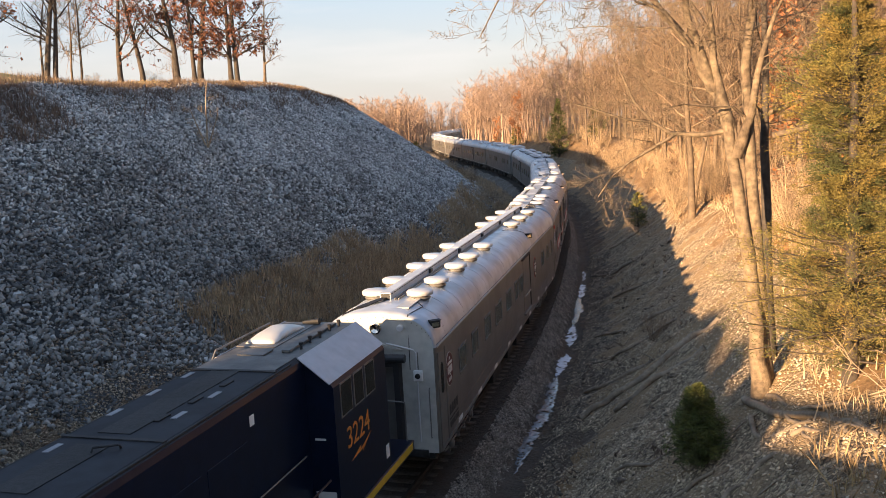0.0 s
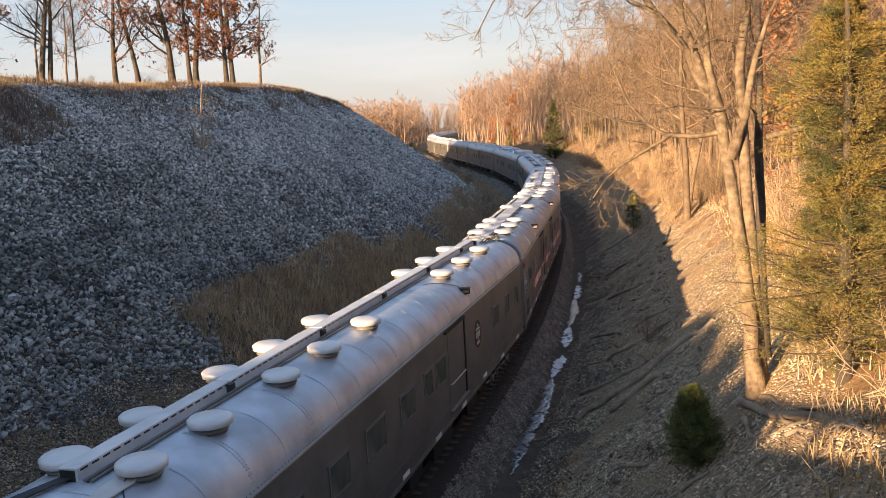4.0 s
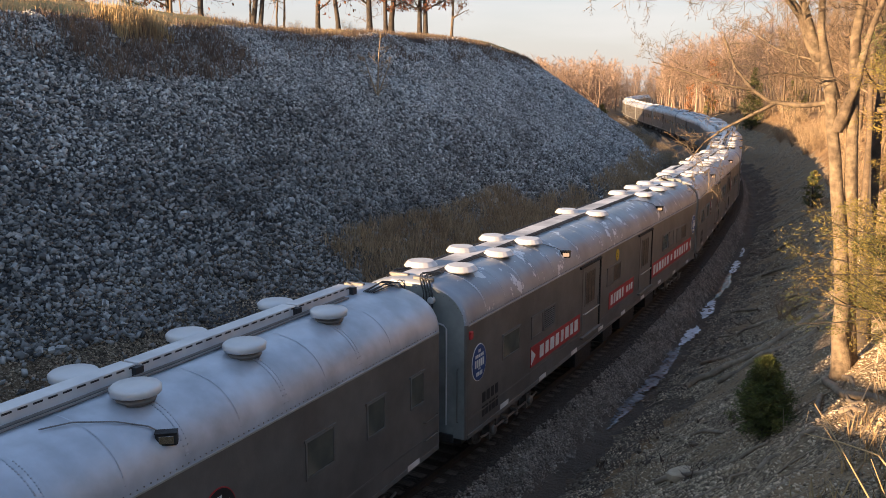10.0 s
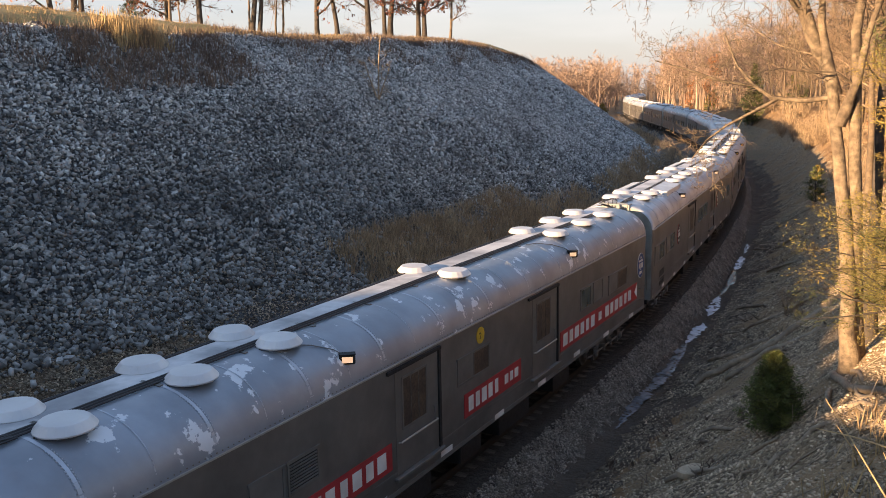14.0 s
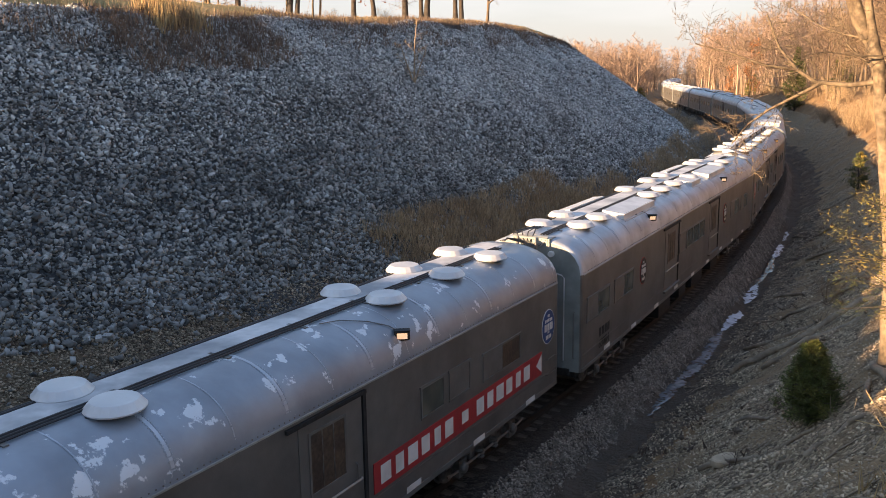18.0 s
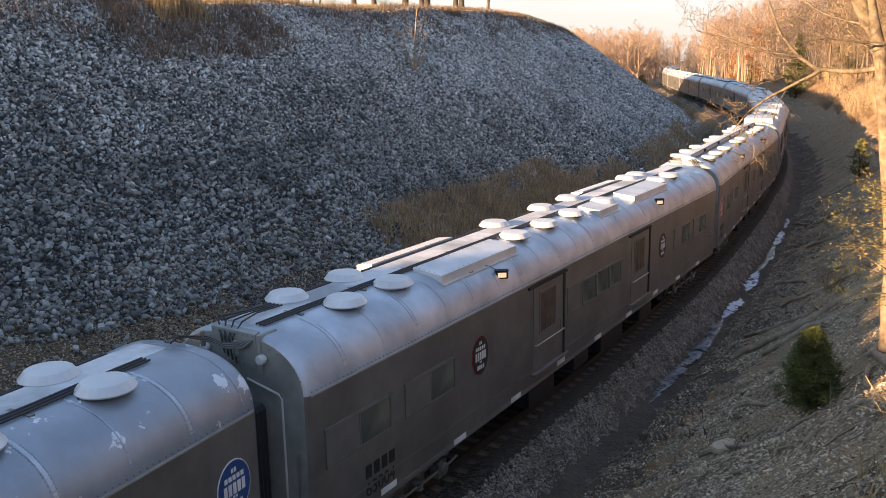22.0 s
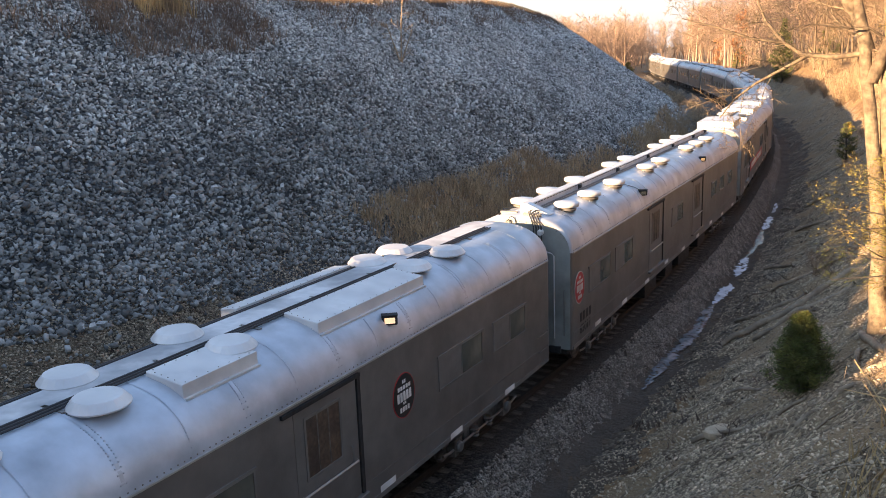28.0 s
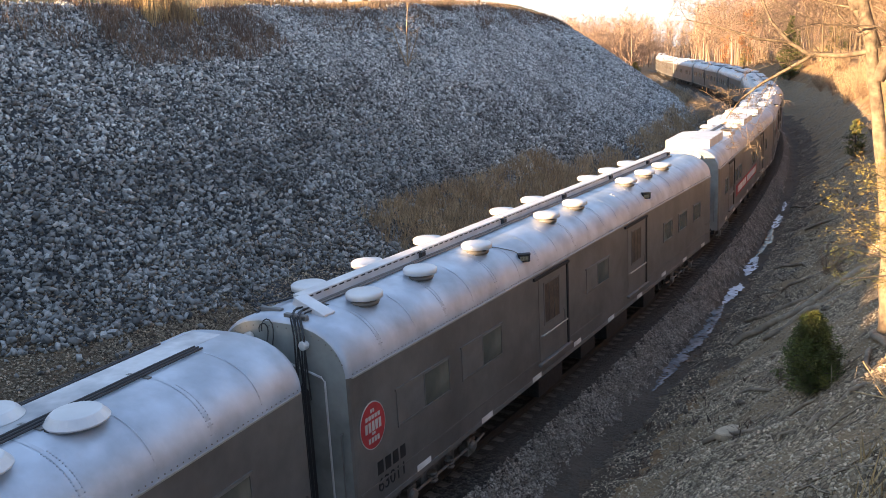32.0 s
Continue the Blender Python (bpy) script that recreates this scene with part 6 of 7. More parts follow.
near = free_spots([(18.7, 48.8), (20.2, 46.0), (26.0, 66.0), (24.0, 58.5), (19.3, 50.2), (30.0, 176.0), (27.2, 181.0)], 105, 42, 120, 11.5, 36, 1.2, 3.2)
plant(KINDS, near, lambda k: (0, 1, 3, 2, 4, 5, 5)[k] if k < 7 else rnd.choice((0, 0, 1, 1, 2, 2, 3, 4, 4, 4, 5)), 0.7, 1.08)
more = free_spots(list(near), 470, 70, 262, 11.0, 95, 1.5, 3.0)[len(near):]
more.sort(key=lambda q: math.hypot(*q))
behind = [tuple(along(rnd.uniform(75, 150), -rnd.uniform(46, 95)))[:2] for _ in range(7)]
plant(MIDS, more[:165] + behind, lambda k: rnd.randint(0, 4), 0.75, 1.12)

S = Sticks()
for x, y in more[165:]:
    far_tree(rnd, S, Vector((x, y, ground_z(x, y))), rnd.uniform(12, 18), rnd.uniform(0.12, 0.2), 14, 10, 0.038)
count = 0
for k in range(4200):
    a, dist = rnd.uniform(-0.42, 0.7), 235 + 190 * rnd.random() ** 1.4
    x, y = dist * math.sin(a), dist * math.cos(a)
    _, s_, d_ = height(np.array([x]), np.array([y]))
    if abs(d_[0]) < 8 or count >= 1350 or (d_[0] < -8 and s_[0] < 165):
        continue
    far_tree(rnd, S, Vector((x, y, ground_z(x, y))), rnd.uniform(11, 16) if a < 0.1 else rnd.uniform(12, 20), rnd.uniform(0.14, 0.24), 8, 6, 0.065)
    count += 1
for k in range(620):
    a, dist = rnd.uniform(-0.14, 0.15), rnd.uniform(232, 430)
    x, y = dist * math.sin(a), dist * math.cos(a)
    _, s_, d_ = height(np.array([x]), np.array([y]))
    if abs(d_[0]) > 7:
        far_tree(rnd, S, Vector((x, y, ground_z(x, y))), rnd.uniform(12, 18), rnd.uniform(0.14, 0.24), 9, 6, 0.07)
for k in range(190):
    p = along(rnd.uniform(195, 285), -rnd.uniform(9, 70))
    far_tree(rnd, S, Vector((p.x, p.y, ground_z(p.x, p.y))), rnd.uniform(2, 4.5), rnd.uniform(0.05, 0.09), 9, 7, 0.035)
M_FARTWIG = mat("far_twig_bark", (0.336, 0.24, 0.176), 0.9, 0, 6, 0.25, (0.24, 0.168, 0.128), 0.05, 0, 20, 0.35)
tagged(S.make("far_woods", M_FARTWIG), "distant bare winter woods lit by low sun", "woods", kind="stuff")

# trees along the top of the cutting
HILL = [(-53.4, 88.0), (-51.7, 89.0), (-50.8, 89.5), (-42.9, 93.7), (-39.7, 95.2), (-34.5, 98.2), (-33.7, 98.5), (-27.3, 100.5), (-25.0, 101.2), (-21.4, 102.0), (-19.5, 102.4), (-18.9, 102.5), (-15.5, 103.1), (-14.8, 103.2), (-11.8, 103.7)]
OAKS = [bare_tree(41, 19.0, 0.36, 0.16, (16, 8, 6), "tall oak with dark bark and some russet leaves", M_DARKBARK, M_RUSSET, 3, "oak_tree"),
        bare_tree(42, 20.0, 0.34, 0.25, (14, 7, 6), "tall bare oak with a straight dark trunk", M_DARKBARK, None, 0, "oak_tree"),
        bare_tree(43, 18.0, 0.3, 0.14, (17, 7, 5), "oak hung with russet winter leaves", M_DARKBARK, M_RUSSET, 11, "oak_tree"),
        bare_tree(44, 13.0, 0.2, 0.15, (13, 6, 6), "slender bare tree with pale twigs", None, None, 0, "oak_tree")]
for o in OAKS:
    tagged(o, group="trees along the crest")
placed = set()
for k, (x, y) in enumerate(HILL):
    i = (0, 1, 0, 2, 0, 1, 1, 0, 1, 0, 2, 1, 2, 2, 3)[k]
    turn, sc = rnd.uniform(0, 360), rnd.uniform(0.9, 1.1)
    o = OAKS[i] if i not in placed else copy_thing(OAKS[i], Matrix())
    placed.add(i)
    put(o, x, y, turn, 0, sc)

# ---- the large tree on the bank ----
def big_tree():
    rnd = random.Random(77)
    ob = tagged(new("tree"), "large bare tree with three pale trunks and a long low branch", "tree")
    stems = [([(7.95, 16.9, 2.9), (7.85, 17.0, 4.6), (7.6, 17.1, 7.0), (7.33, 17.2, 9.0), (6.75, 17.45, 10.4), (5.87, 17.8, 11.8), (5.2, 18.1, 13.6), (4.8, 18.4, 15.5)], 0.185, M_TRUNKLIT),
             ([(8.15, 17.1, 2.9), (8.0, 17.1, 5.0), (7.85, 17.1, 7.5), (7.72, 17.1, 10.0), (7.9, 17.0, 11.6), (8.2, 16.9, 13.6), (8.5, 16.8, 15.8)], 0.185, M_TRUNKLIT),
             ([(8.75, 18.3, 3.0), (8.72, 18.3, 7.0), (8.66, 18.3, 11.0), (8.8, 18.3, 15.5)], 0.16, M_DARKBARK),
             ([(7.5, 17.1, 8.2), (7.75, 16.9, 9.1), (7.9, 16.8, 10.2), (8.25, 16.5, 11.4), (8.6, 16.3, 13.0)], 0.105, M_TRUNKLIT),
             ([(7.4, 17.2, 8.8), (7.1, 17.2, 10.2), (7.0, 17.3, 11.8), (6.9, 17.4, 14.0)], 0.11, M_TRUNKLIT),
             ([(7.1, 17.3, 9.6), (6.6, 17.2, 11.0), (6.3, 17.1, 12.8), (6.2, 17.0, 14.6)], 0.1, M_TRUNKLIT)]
    for pts, r, m in stems:
        pts = [Vector(p) for p in pts]
        fine = []
        for i in range(len(pts) - 1):
            for k in range(3):
                q = pts[i].lerp(pts[i + 1], k / 3)
                fine.append(q + rvec(rnd) * 0.02)
        fine.append(pts[-1])
        n = len(fine) - 1
        T = Sticks()
        T.stick(fine, [r * (1.35 if k == 0 else 1.12 if k == 1 else 1 - 0.86 * (k / n) ** 0.85) for k in range(n + 1)], 12)
        T.make("trunk", m, ob)
        B = Sticks()
        branch_out(rnd, B, fine, r * 0.42, 3, 3.0, (11, 10, 9), (6, 4, 3), None, 0.1, 0.03, 0.42, 0.006)
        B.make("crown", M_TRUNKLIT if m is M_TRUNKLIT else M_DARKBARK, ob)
    low = [([(7.42, 17.2, 8.75), (6.9, 17.4, 8.68), (6.3, 17.6, 8.75), (5.95, 17.7, 9.0), (5.6, 17.8, 9.45), (5.35, 17.9, 10.1)], 0.062),
           ([(6.45, 17.55, 8.75), (5.9, 17.6, 8.45), (5.45, 17.7, 8.2), (5.05, 17.7, 7.9), (4.75, 17.7, 7.5)], 0.04),
           ([(5.95, 17.7, 9.0), (5.3, 17.6, 9.1), (4.6, 17.5, 9.35), (3.9, 17.4, 9.55)], 0.035),
           ([(8.2, 16.9, 8.6), (8.7, 16.4, 8.75), (9.2, 16.0, 9.2), (9.5, 15.8, 9.9)], 0.07),
           ([(5.4, 18.05, 13.2), (4.5, 18.0, 13.1), (3.5, 17.9, 12.5), (2.8, 17.8, 11.6), (2.4, 17.8, 10.9)], 0.035),
           ([(5.9, 17.8, 11.8), (5.0, 17.9, 12.2), (4.2, 18.0, 12.0), (3.5, 18.0, 11.3)], 0.035),
           ([(6.75, 17.45, 10.4), (6.0, 17.2, 11.2), (5.2, 17.0, 11.6), (4.4, 16.9, 11.4)], 0.04),
           ([(8.66, 18.3, 9.0), (9.4, 18.0, 9.3), (9.9, 17.8, 9.9), (10.3, 17.6, 10.8)], 0.06)]
    for pts, r in low:
        pts = [Vector(p) for p in pts]
        B = Sticks()
        B.stick(pts, taper(r, r * 0.3, len(pts) - 1), 7)
        branch_out(rnd, B, pts, r * 0.6, 3, 1.7, (9, 7, 6), (4, 3, 3), None, 0.1, 0.0, 0.2, 0.005)
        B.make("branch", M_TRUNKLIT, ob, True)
    return ob


big_tree()

put(cedar_tree("cedar_tree", 5, 9.2, 2.6, [M_CEDAR, M_CEDARDARK], "tall olive-green cedar beside the large bare tree", 560, fill=11, leaves_each=40, power=0.85, spray=0.05, base=0.05, wave=0.3), 8.4, 14.35, 40, 0.1)
put(cedar_tree("cedar_tree", 9, 6.5, 2.2, [M_CEDAR, M_CEDARDARK], "olive-green cedar on the bank", 150, fill=8, leaves_each=22, spray=0.075), 11.2, 17.2, 120, 0.1)
put(cedar_tree("cedar_bush", 6, 1.7, 0.82, [M_BUSH, M_CEDARDARK], "small bushy cedar on the gravel bank", 340, "bush", 0.055, 0.03, 0.7, 8, 16, 0.03), 6.35, 16.4, 0, 0.02)
put(cedar_tree("cedar_tree", 8, 9.6, 3.1, [M_CEDARDARK, M_CEDARDARK], "dark green cedar at the edge of the wood", 110, spray=0.24, fill=8, leaves_each=14), 30.6, 137.5, 0, 0.2)
put(cedar_tree("cedar_bush", 12, 2.6, 1.2, [M_CEDARDARK, M_CEDAR], "dark green cedar bush under bare trees", 70, "bush", 0.12, 0.03, 0.6, 7, 9), 19.6, 62.0, 0, 0.1)
put(cedar_tree("cedar_bush", 13, 3.2, 1.8, [M_CEDAR, M_CEDAR], "yellow-green bush beyond the end of the slope", 60, "bush", 0.2, 0.03, 0.6, 7, 9), 9.0, 168.0, 0, 0.1)
put(cedar_tree("pine_tree", 14, 11.0, 3.6, [M_PINE, M_PINE], "blue-green pine on the lawn", 110, spray=0.3, fill=7, leaves_each=9), -60.0, 118.0, 0, 0.1)
for k, (s, d) in enumerate(((205, 12.0), (215, 15.0), (196, 20.0), (150, 13.0), (160, 17))):
    p = along(s, d)
    put(cedar_tree("cedar_bush", 30 + k, 3.5 + k * 0.5, 1.5, [M_CEDARDARK, M_CEDAR], "dark evergreen bush in the wood", 60, "bush", 0.24, 0.03, 0.6, 6, 8), p.x, p.y, 0, 0.1)


# Unseen bushes, added on the hill to keep the sun off the near roofs.
sun_screen = cedar_tree("cedar_bush", 71, 3.2, 1.7, [M_CEDARDARK, M_CEDAR], "unseen cedar bush added on the hill to shade the near train", 130, "bush", 0.22, 0.02, 0.45, 8, 14)
tagged(sun_screen, group="cedar bushes on the hill")
for k in range(8):
    p = along(-4.1 - 1.15 * k, -25.8 - 0.5 * (k % 2))
    put(sun_screen if k == 0 else copy_thing(sun_screen, Matrix()), p.x, p.y, 77 * k, 0.1, 0.68 + 0.03 * (k % 3))


M_PALETWIG = mat("pale_dry_stem", (0.4, 0.304, 0.2), 0.9, 0, 6, 0.2, (0.288, 0.208, 0.136), 1.5, 0, 20, 0.3)


def shrub(seed, n, H, r, material, label, name="shrub", twigs=(6, 4), stem=0.016):
    """A thicket of bare stems from one root."""
    rnd = random.Random(seed)
    ob = tagged(new(name), label, "shrub", "bare shrubs")
    B = Sticks()
    for k in range(n):
        a = rnd.uniform(0, 6.28)
        pts = limb(rnd, Vector((rnd.gauss(0, 0.12), rnd.gauss(0, 0.12), -0.05)), Vector((math.cos(a) * r, math.sin(a) * r, 1)), H * rnd.uniform(0.6, 1.1), 5, 0.08, 0.03)
        B.stick(pts, taper(stem, stem * 0.35, 5), 4)
        branch_out(rnd, B, pts, 0.014, 2, H * 0.35, twigs, (3, 3), None, 0.1, 0.05, 0.25)
    B.make("thicket", material, ob)
    return ob


def scatter_shrubs():
    rnd = random.Random(3)
    kinds = [shrub(51, 14, 2.0, 0.5, M_TWIG, "bare brown shrub on rough ground"), shrub(52, 9, 1.3, 0.7, M_TWIG, "low bare shrub with thin stems"), shrub(53, 18, 2.6, 0.45, M_BROWNGRASS, "dense brown bare shrub with fine twigs"), shrub(54, 10, 1.9, 1.1, M_PALETWIG, "tangle of pale arching bare stems", twigs=(6, 4), stem=0.009)]
    spots = [(93, -7.2, 2), (97, -6.5, 2), (89, -6.2, 2), (104, -6.0, 0), (82, -5.2, 0), (110, -7, 2), (76, -5.0, 1), (118, -6, 0), (126, -6, 2), (30.2, 11.9, 0), (33.5, 11.6, 1), (49, 6.6, 1), (36, 12.5, 0), (40, 12.2, 2), (45, 12.6, 0), (50, 11.5, 2), (56, 11.2, 0), (62, 11.0, 1), (70, 11.0, 2), (66, 12.4, 0), (75, 11.8, 2), (84, 10.6, 0), (54, 12.8, 2)]
    spots += [(30.5, 11.2, 3)]
    for k in range(170):
        spots.append((rnd.uniform(45, 210), 11 + 26 * rnd.random() ** 1.4, rnd.randint(0, 2)))
    for k in range(70):
        spots.append((rnd.uniform(66, 165), 8.2 + 4.5 * rnd.random(), rnd.choice((0, 1, 2, 2))))
    for k in range(14):
        spots.append((rnd.uniform(125, 200), -rnd.uniform(4.5, 9), rnd.randint(0, 2)))
    for k in range(22):
        spots.append((rnd.uniform(60, 135), -rnd.uniform(33, 75), rnd.randint(0, 2)))
    seen = set()
    for s, d, k in spots:
        p = along(s, d)
        o = kinds[k] if k not in seen else copy_thing(kinds[k], Matrix())
        seen.add(k)
        put(o, p.x, p.y, rnd.uniform(0, 360), 0, rnd.uniform(0.8, 1.25))


scatter_shrubs()


def sapling():
    """The thin bare sapling that stands among the rocks."""
    rnd = random.Random(19)
    ob = tagged(new("sapling"), "thin pale bare sapling growing between the rocks", "sapling")
    for a, L in ((0.12, 4.0), (-0.22, 2.6), (0.4, 2.2)):
        B = Sticks()
        pts = limb(rnd, Vector((0, 0, 0)), Vector((a, a * 0.3, 1)), L, 6, 0.05, 0.04)
        B.stick(pts, taper(0.06, 0.022, 6), 5)
        branch_out(rnd, B, pts, 0.045, 2, 1.0, (10, 4), (4, 3), None, 0.1, 0.1, 0.15, 0.014)
        B.make("stem", M_PALETWIG, ob)
    put(ob, -9.6, 52.2, 0, 0.1)


sapling()


M_DARKWEED = mat("dark_dead_weed", (0.14, 0.1, 0.075), 0.9, 0, 2, 0.2, (0.2, 0.14, 0.1), 0.5, 0, 20, 0.4)


# ---- grass ----
def grass(name, places, h, material, label, lean=0.25, blades=9, seed=1):
    rnd = random.Random(seed)
    S = Sticks()
    for x, y, z in places:
        for _ in range(blades):
            p = Vector((x + rnd.gauss(0, 0.14), y + rnd.gauss(0, 0.14), z - 0.05))
            u = Vector((rnd.gauss(0, lean), rnd.gauss(0, lean), 1)) * h * rnd.uniform(0.5, 1.25)
            w = Vector((rnd.gauss(0, 1), rnd.gauss(0, 1), 0)).normalized() * 0.012 * (1 + h)
            S.blade(p, u, w)
    return tagged(S.make(name, material, None, False), label, "grass", kind="stuff")


def grass_spots(n, s0, s1, d0, d1, seed, patch=0.0, k=0.35):
    rs = np.random.RandomState(seed)
    s, d = rs.uniform(s0, s1, n), rs.uniform(d0, d1, n)
    x, y = sd_to_xy(s, d)
    if patch:
        ok = wobble(x, y, k, seed) > patch - rs.uniform(0, 0.5, n)
        x, y = x[ok], y[ok]
    z, _, _ = height(x, y)
    return list(zip(x, y, z))


grass("dead_grass", grass_spots(3600, 47, 118, -9.6, -3.4, 1, -0.1), 0.75, M_BROWNGRASS, "tall brown dead grass along the foot of the rock slope", 0.25, 10, 2)
grass("dead_grass", grass_spots(3400, 45, 67, -11.2, -3.6, 21, -0.35), 0.6, M_BROWNGRASS, "dense tan dead grass at the foot of the rock slope", 0.3, 11, 22)
grass("dead_grass", grass_spots(900, 120, 200, -9, -3.4, 2), 0.7, M_BROWNGRASS, "brown dead grass beside the far track", 0.25, 6, 3)
grass("reed_clump", grass_spots(90, 45.5, 49.5, -24.7, -22.8, 3), 1.1, M_STRAW, "tall straw-coloured reeds at the top of the slope", 0.13, 12, 4)
grass("crest_grass", grass_spots(2300, 56, 150, -26.0, -23.4, 4, 0.0), 0.45, M_DARKWEED, "brown weeds along the crest of the slope", 0.3, 9, 5)
grass("lawn_grass", grass_spots(9000, 20, 130, -50, -25, 5), 0.22, M_STRAW, "short straw-coloured lawn grass", 0.5, 6, 6)
grass("bank_grass", grass_spots(1500, 27, 120, 10.2, 14, 6, 0.0), 0.35, M_BROWNGRASS, "brown dead grass at the top of the clay bank", 0.35, 8, 7)
grass("bank_grass", grass_spots(70, 25, 31, 9.6, 11.8, 8), 0.45, M_STRAW, "tall straw-coloured grass under the cedar", 0.3, 10, 8)
grass("crest_weeds", grass_spots(700, 42, 54, -24.4, -20.4, 19, 0.0, 0.7), 0.6, M_DARKWEED, "dark dead weeds below the reed clump", 0.35, 8, 29)
grass("crest_weeds", grass_spots(1500, 30, 125, -24.4, -21.6, 9, 0.2, 0.8), 0.6, M_DARKWEED, "dark weeds creeping down between the rocks", 0.35, 8, 9)


# ---- leaves on the wood's floor ----
def floor_leaves():
    rs = np.random.RandomState(31)
    rnd = random.Random(31)
    S = Sticks()
    for x, y, z in grass_spots(9000, 35, 130, 11.0, 32, 12):
        S.leaf(Vector((x, y, z + 0.03)), rvec(rnd) * 0.12, rvec(rnd) * 0.06)
    tagged(S.make("fallen_leaves", M_ORANGELEAF, None, False), "orange-brown fallen leaves on the wood's floor", "leaves", kind="stuff")


floor_leaves()


def bank_twigs():
    rnd = random.Random(41)
    S = Sticks()
    for x, y, z in grass_spots(420, 22, 70, 4.0, 11.0, 44):
        a, L = rnd.uniform(0, 6.28), rnd.uniform(0.25, 1.3)
        pts = [Vector((x, y, z))]
        for k in range(3):
            a += rnd.gauss(0, 0.35)
            q = pts[-1] + Vector((math.cos(a), math.sin(a), 0)) * L / 3
            pts.append(Vector((q.x, q.y, ground_z(q.x, q.y) + rnd.uniform(0.0, 0.05))))
        r = rnd.uniform(0.008, 0.024)
        S.stick(pts, taper(r, r * 0.4, 3), 5)
    tagged(S.make("fallen_twigs", M_LOG), "dead twigs and roots strewn over the gravel bank", "twigs", kind="stuff")
    T = Sticks()
    for x, y, z in grass_spots(520, 24, 80, 3.6, 8.2, 46, 0.25, 0.6):
        for _ in range(7):
            p = Vector((x + rnd.gauss(0, 0.12), y + rnd.gauss(0, 0.12), z - 0.02))
            T.blade(p, Vector((rnd.gauss(0, 0.5), rnd.gauss(0, 0.5), 0.7)) * 0.3, rvec(rnd) * 0.012)
    tagged(T.make("bank_weeds", M_DARKWEED, None, False), "low dark dead weeds on the shaded bank", "weeds", kind="stuff")


bank_twigs()


# ---- stones on the bank, ballast and ditch ----
def loose_stones():
    rs = np.random.RandomState(8)
    shapes = chip_shapes(10, 9)
    for name, n, s0, s1, d0, d1, lo, hi, m, label, pow_ in (
            ("ballast_stones", 30000, 22, 80, 1.7, 2.45, 0.045, 0.1, M_STONE, "grey-brown crushed ballast stones", 1.6),
            ("bank_stones", 54000, 22, 85, 3.3, 10.8, 0.03, 0.09, M_PALESTONE, "pale limestone gravel on the clay bank", 1.7),
            ("toe_stones", 34000, 23, 45, -11.9, -7.0, 0.035, 0.12, M_TANSTONE, "tan and brown gravel between track and rock slope", 1.1)):
        f = rs.uniform(0, 1, n) ** pow_
        s, d = s0 + (s1 - s0) * f, rs.uniform(d0, d1, n)
        x, y = sd_to_xy(s, d)
        z, _, _ = height(x, y)
        if d0 > 3:
            # bare earth shows in streaks that run down the bank
            ok = wobble(s * 1.4 + 0.5 * d, d * 0.35, 1.0, 2.0) + 0.35 * wobble(x, y, 2.6, 1.0) > -0.3 - 0.5 * rs.uniform(0, 1, n)
            x, y, z, n = x[ok], y[ok], z[ok], int(ok.sum())
        size = lo + (hi - lo) * rs.uniform(0, 1, n) ** 1.6
        ob = scatter_mesh(name, np.stack([x, y, z + size * 0.1], 1), size, shapes, m, 4)
        tagged(ob, label, "gravel", kind="stuff")


M_STONE = mat("ballast_grey_stone", (0.2767, 0.2435, 0.2048), 0.9, 0, 6, 0.2, (0.155, 0.1328, 0.1085), 2.0, 0, 20, 0.65)
M_PALESTONE = mat("pale_limestone_chip", (0.49, 0.4, 0.28), 0.9, 0, 6, 0.2, (0.24, 0.19, 0.135), 1.2, 0, 20, 0.6)
M_TANSTONE = mat("tan_gravel_stone", (0.27, 0.22, 0.16), 0.9, 0, 6, 0.25, (0.14, 0.105, 0.075), 1.5, 0, 20, 0.75)
loose_stones()


# ---- fallen logs, branches, water ----
def log(pts, r, label, material=None, name="log"):
    rnd = random.Random(len(pts) * 7 + int(r * 100))
    fine = []
    pts = [Vector((x, y, ground_z(x, y) + r * 0.25)) for x, y in pts]
    for i in range(len(pts) - 1):
        for k in range(4):
            fine.append(pts[i].lerp(pts[i + 1], k / 4) + rvec(rnd) * 0.05)
    fine.append(pts[-1])
    ob = tagged(new(name), label, "log", "fallen wood on the bank")
    S = Sticks()
    S.stick(fine, [r * (1 - 0.45 * k / len(fine)) for k in range(len(fine))], 9)
    S.make("stem", material or M_LOG, ob)
    for k in range(3):
        B = Sticks()
        branch_out(rnd, B, fine, r * 0.5, 1, 0.9, (1,), (5,), None, 0.1, 0.0, 0.4)
        B.make("broken_branch", material or M_LOG, ob)
    return ob


log([(10.8, 26.1), (9.3, 26.2), (7.8, 26.2), (6.3, 26.3)], 0.15, "long weathered log lying down the bank")
log([(9.0, 27.2), (8.0, 28.6), (7.3, 29.9)], 0.11, "dark rotting log near the ditch")
log([(9.6, 24.0), (8.2, 24.6), (7.0, 24.9)], 0.12, "thin grey fallen trunk on gravel")
log([(7.8, 17.4), (7.5, 15.2), (7.4, 13.0), (7.3, 11.6)], 0.09, "bleached fallen branch under the cedar")
log([(7.4, 16.2), (7.0, 15.0), (7.3, 13.6)], 0.06, "bleached crooked branch on the bank")
log([(7.9, 16.6), (7.6, 14.4), (8.0, 12.8)], 0.05, "thin pale fallen branch on the bank")
log([(5.4, 19.4), (6.2, 18.0), (7.0, 17.2)], 0.05, "dark fallen branch beside the small cedar")
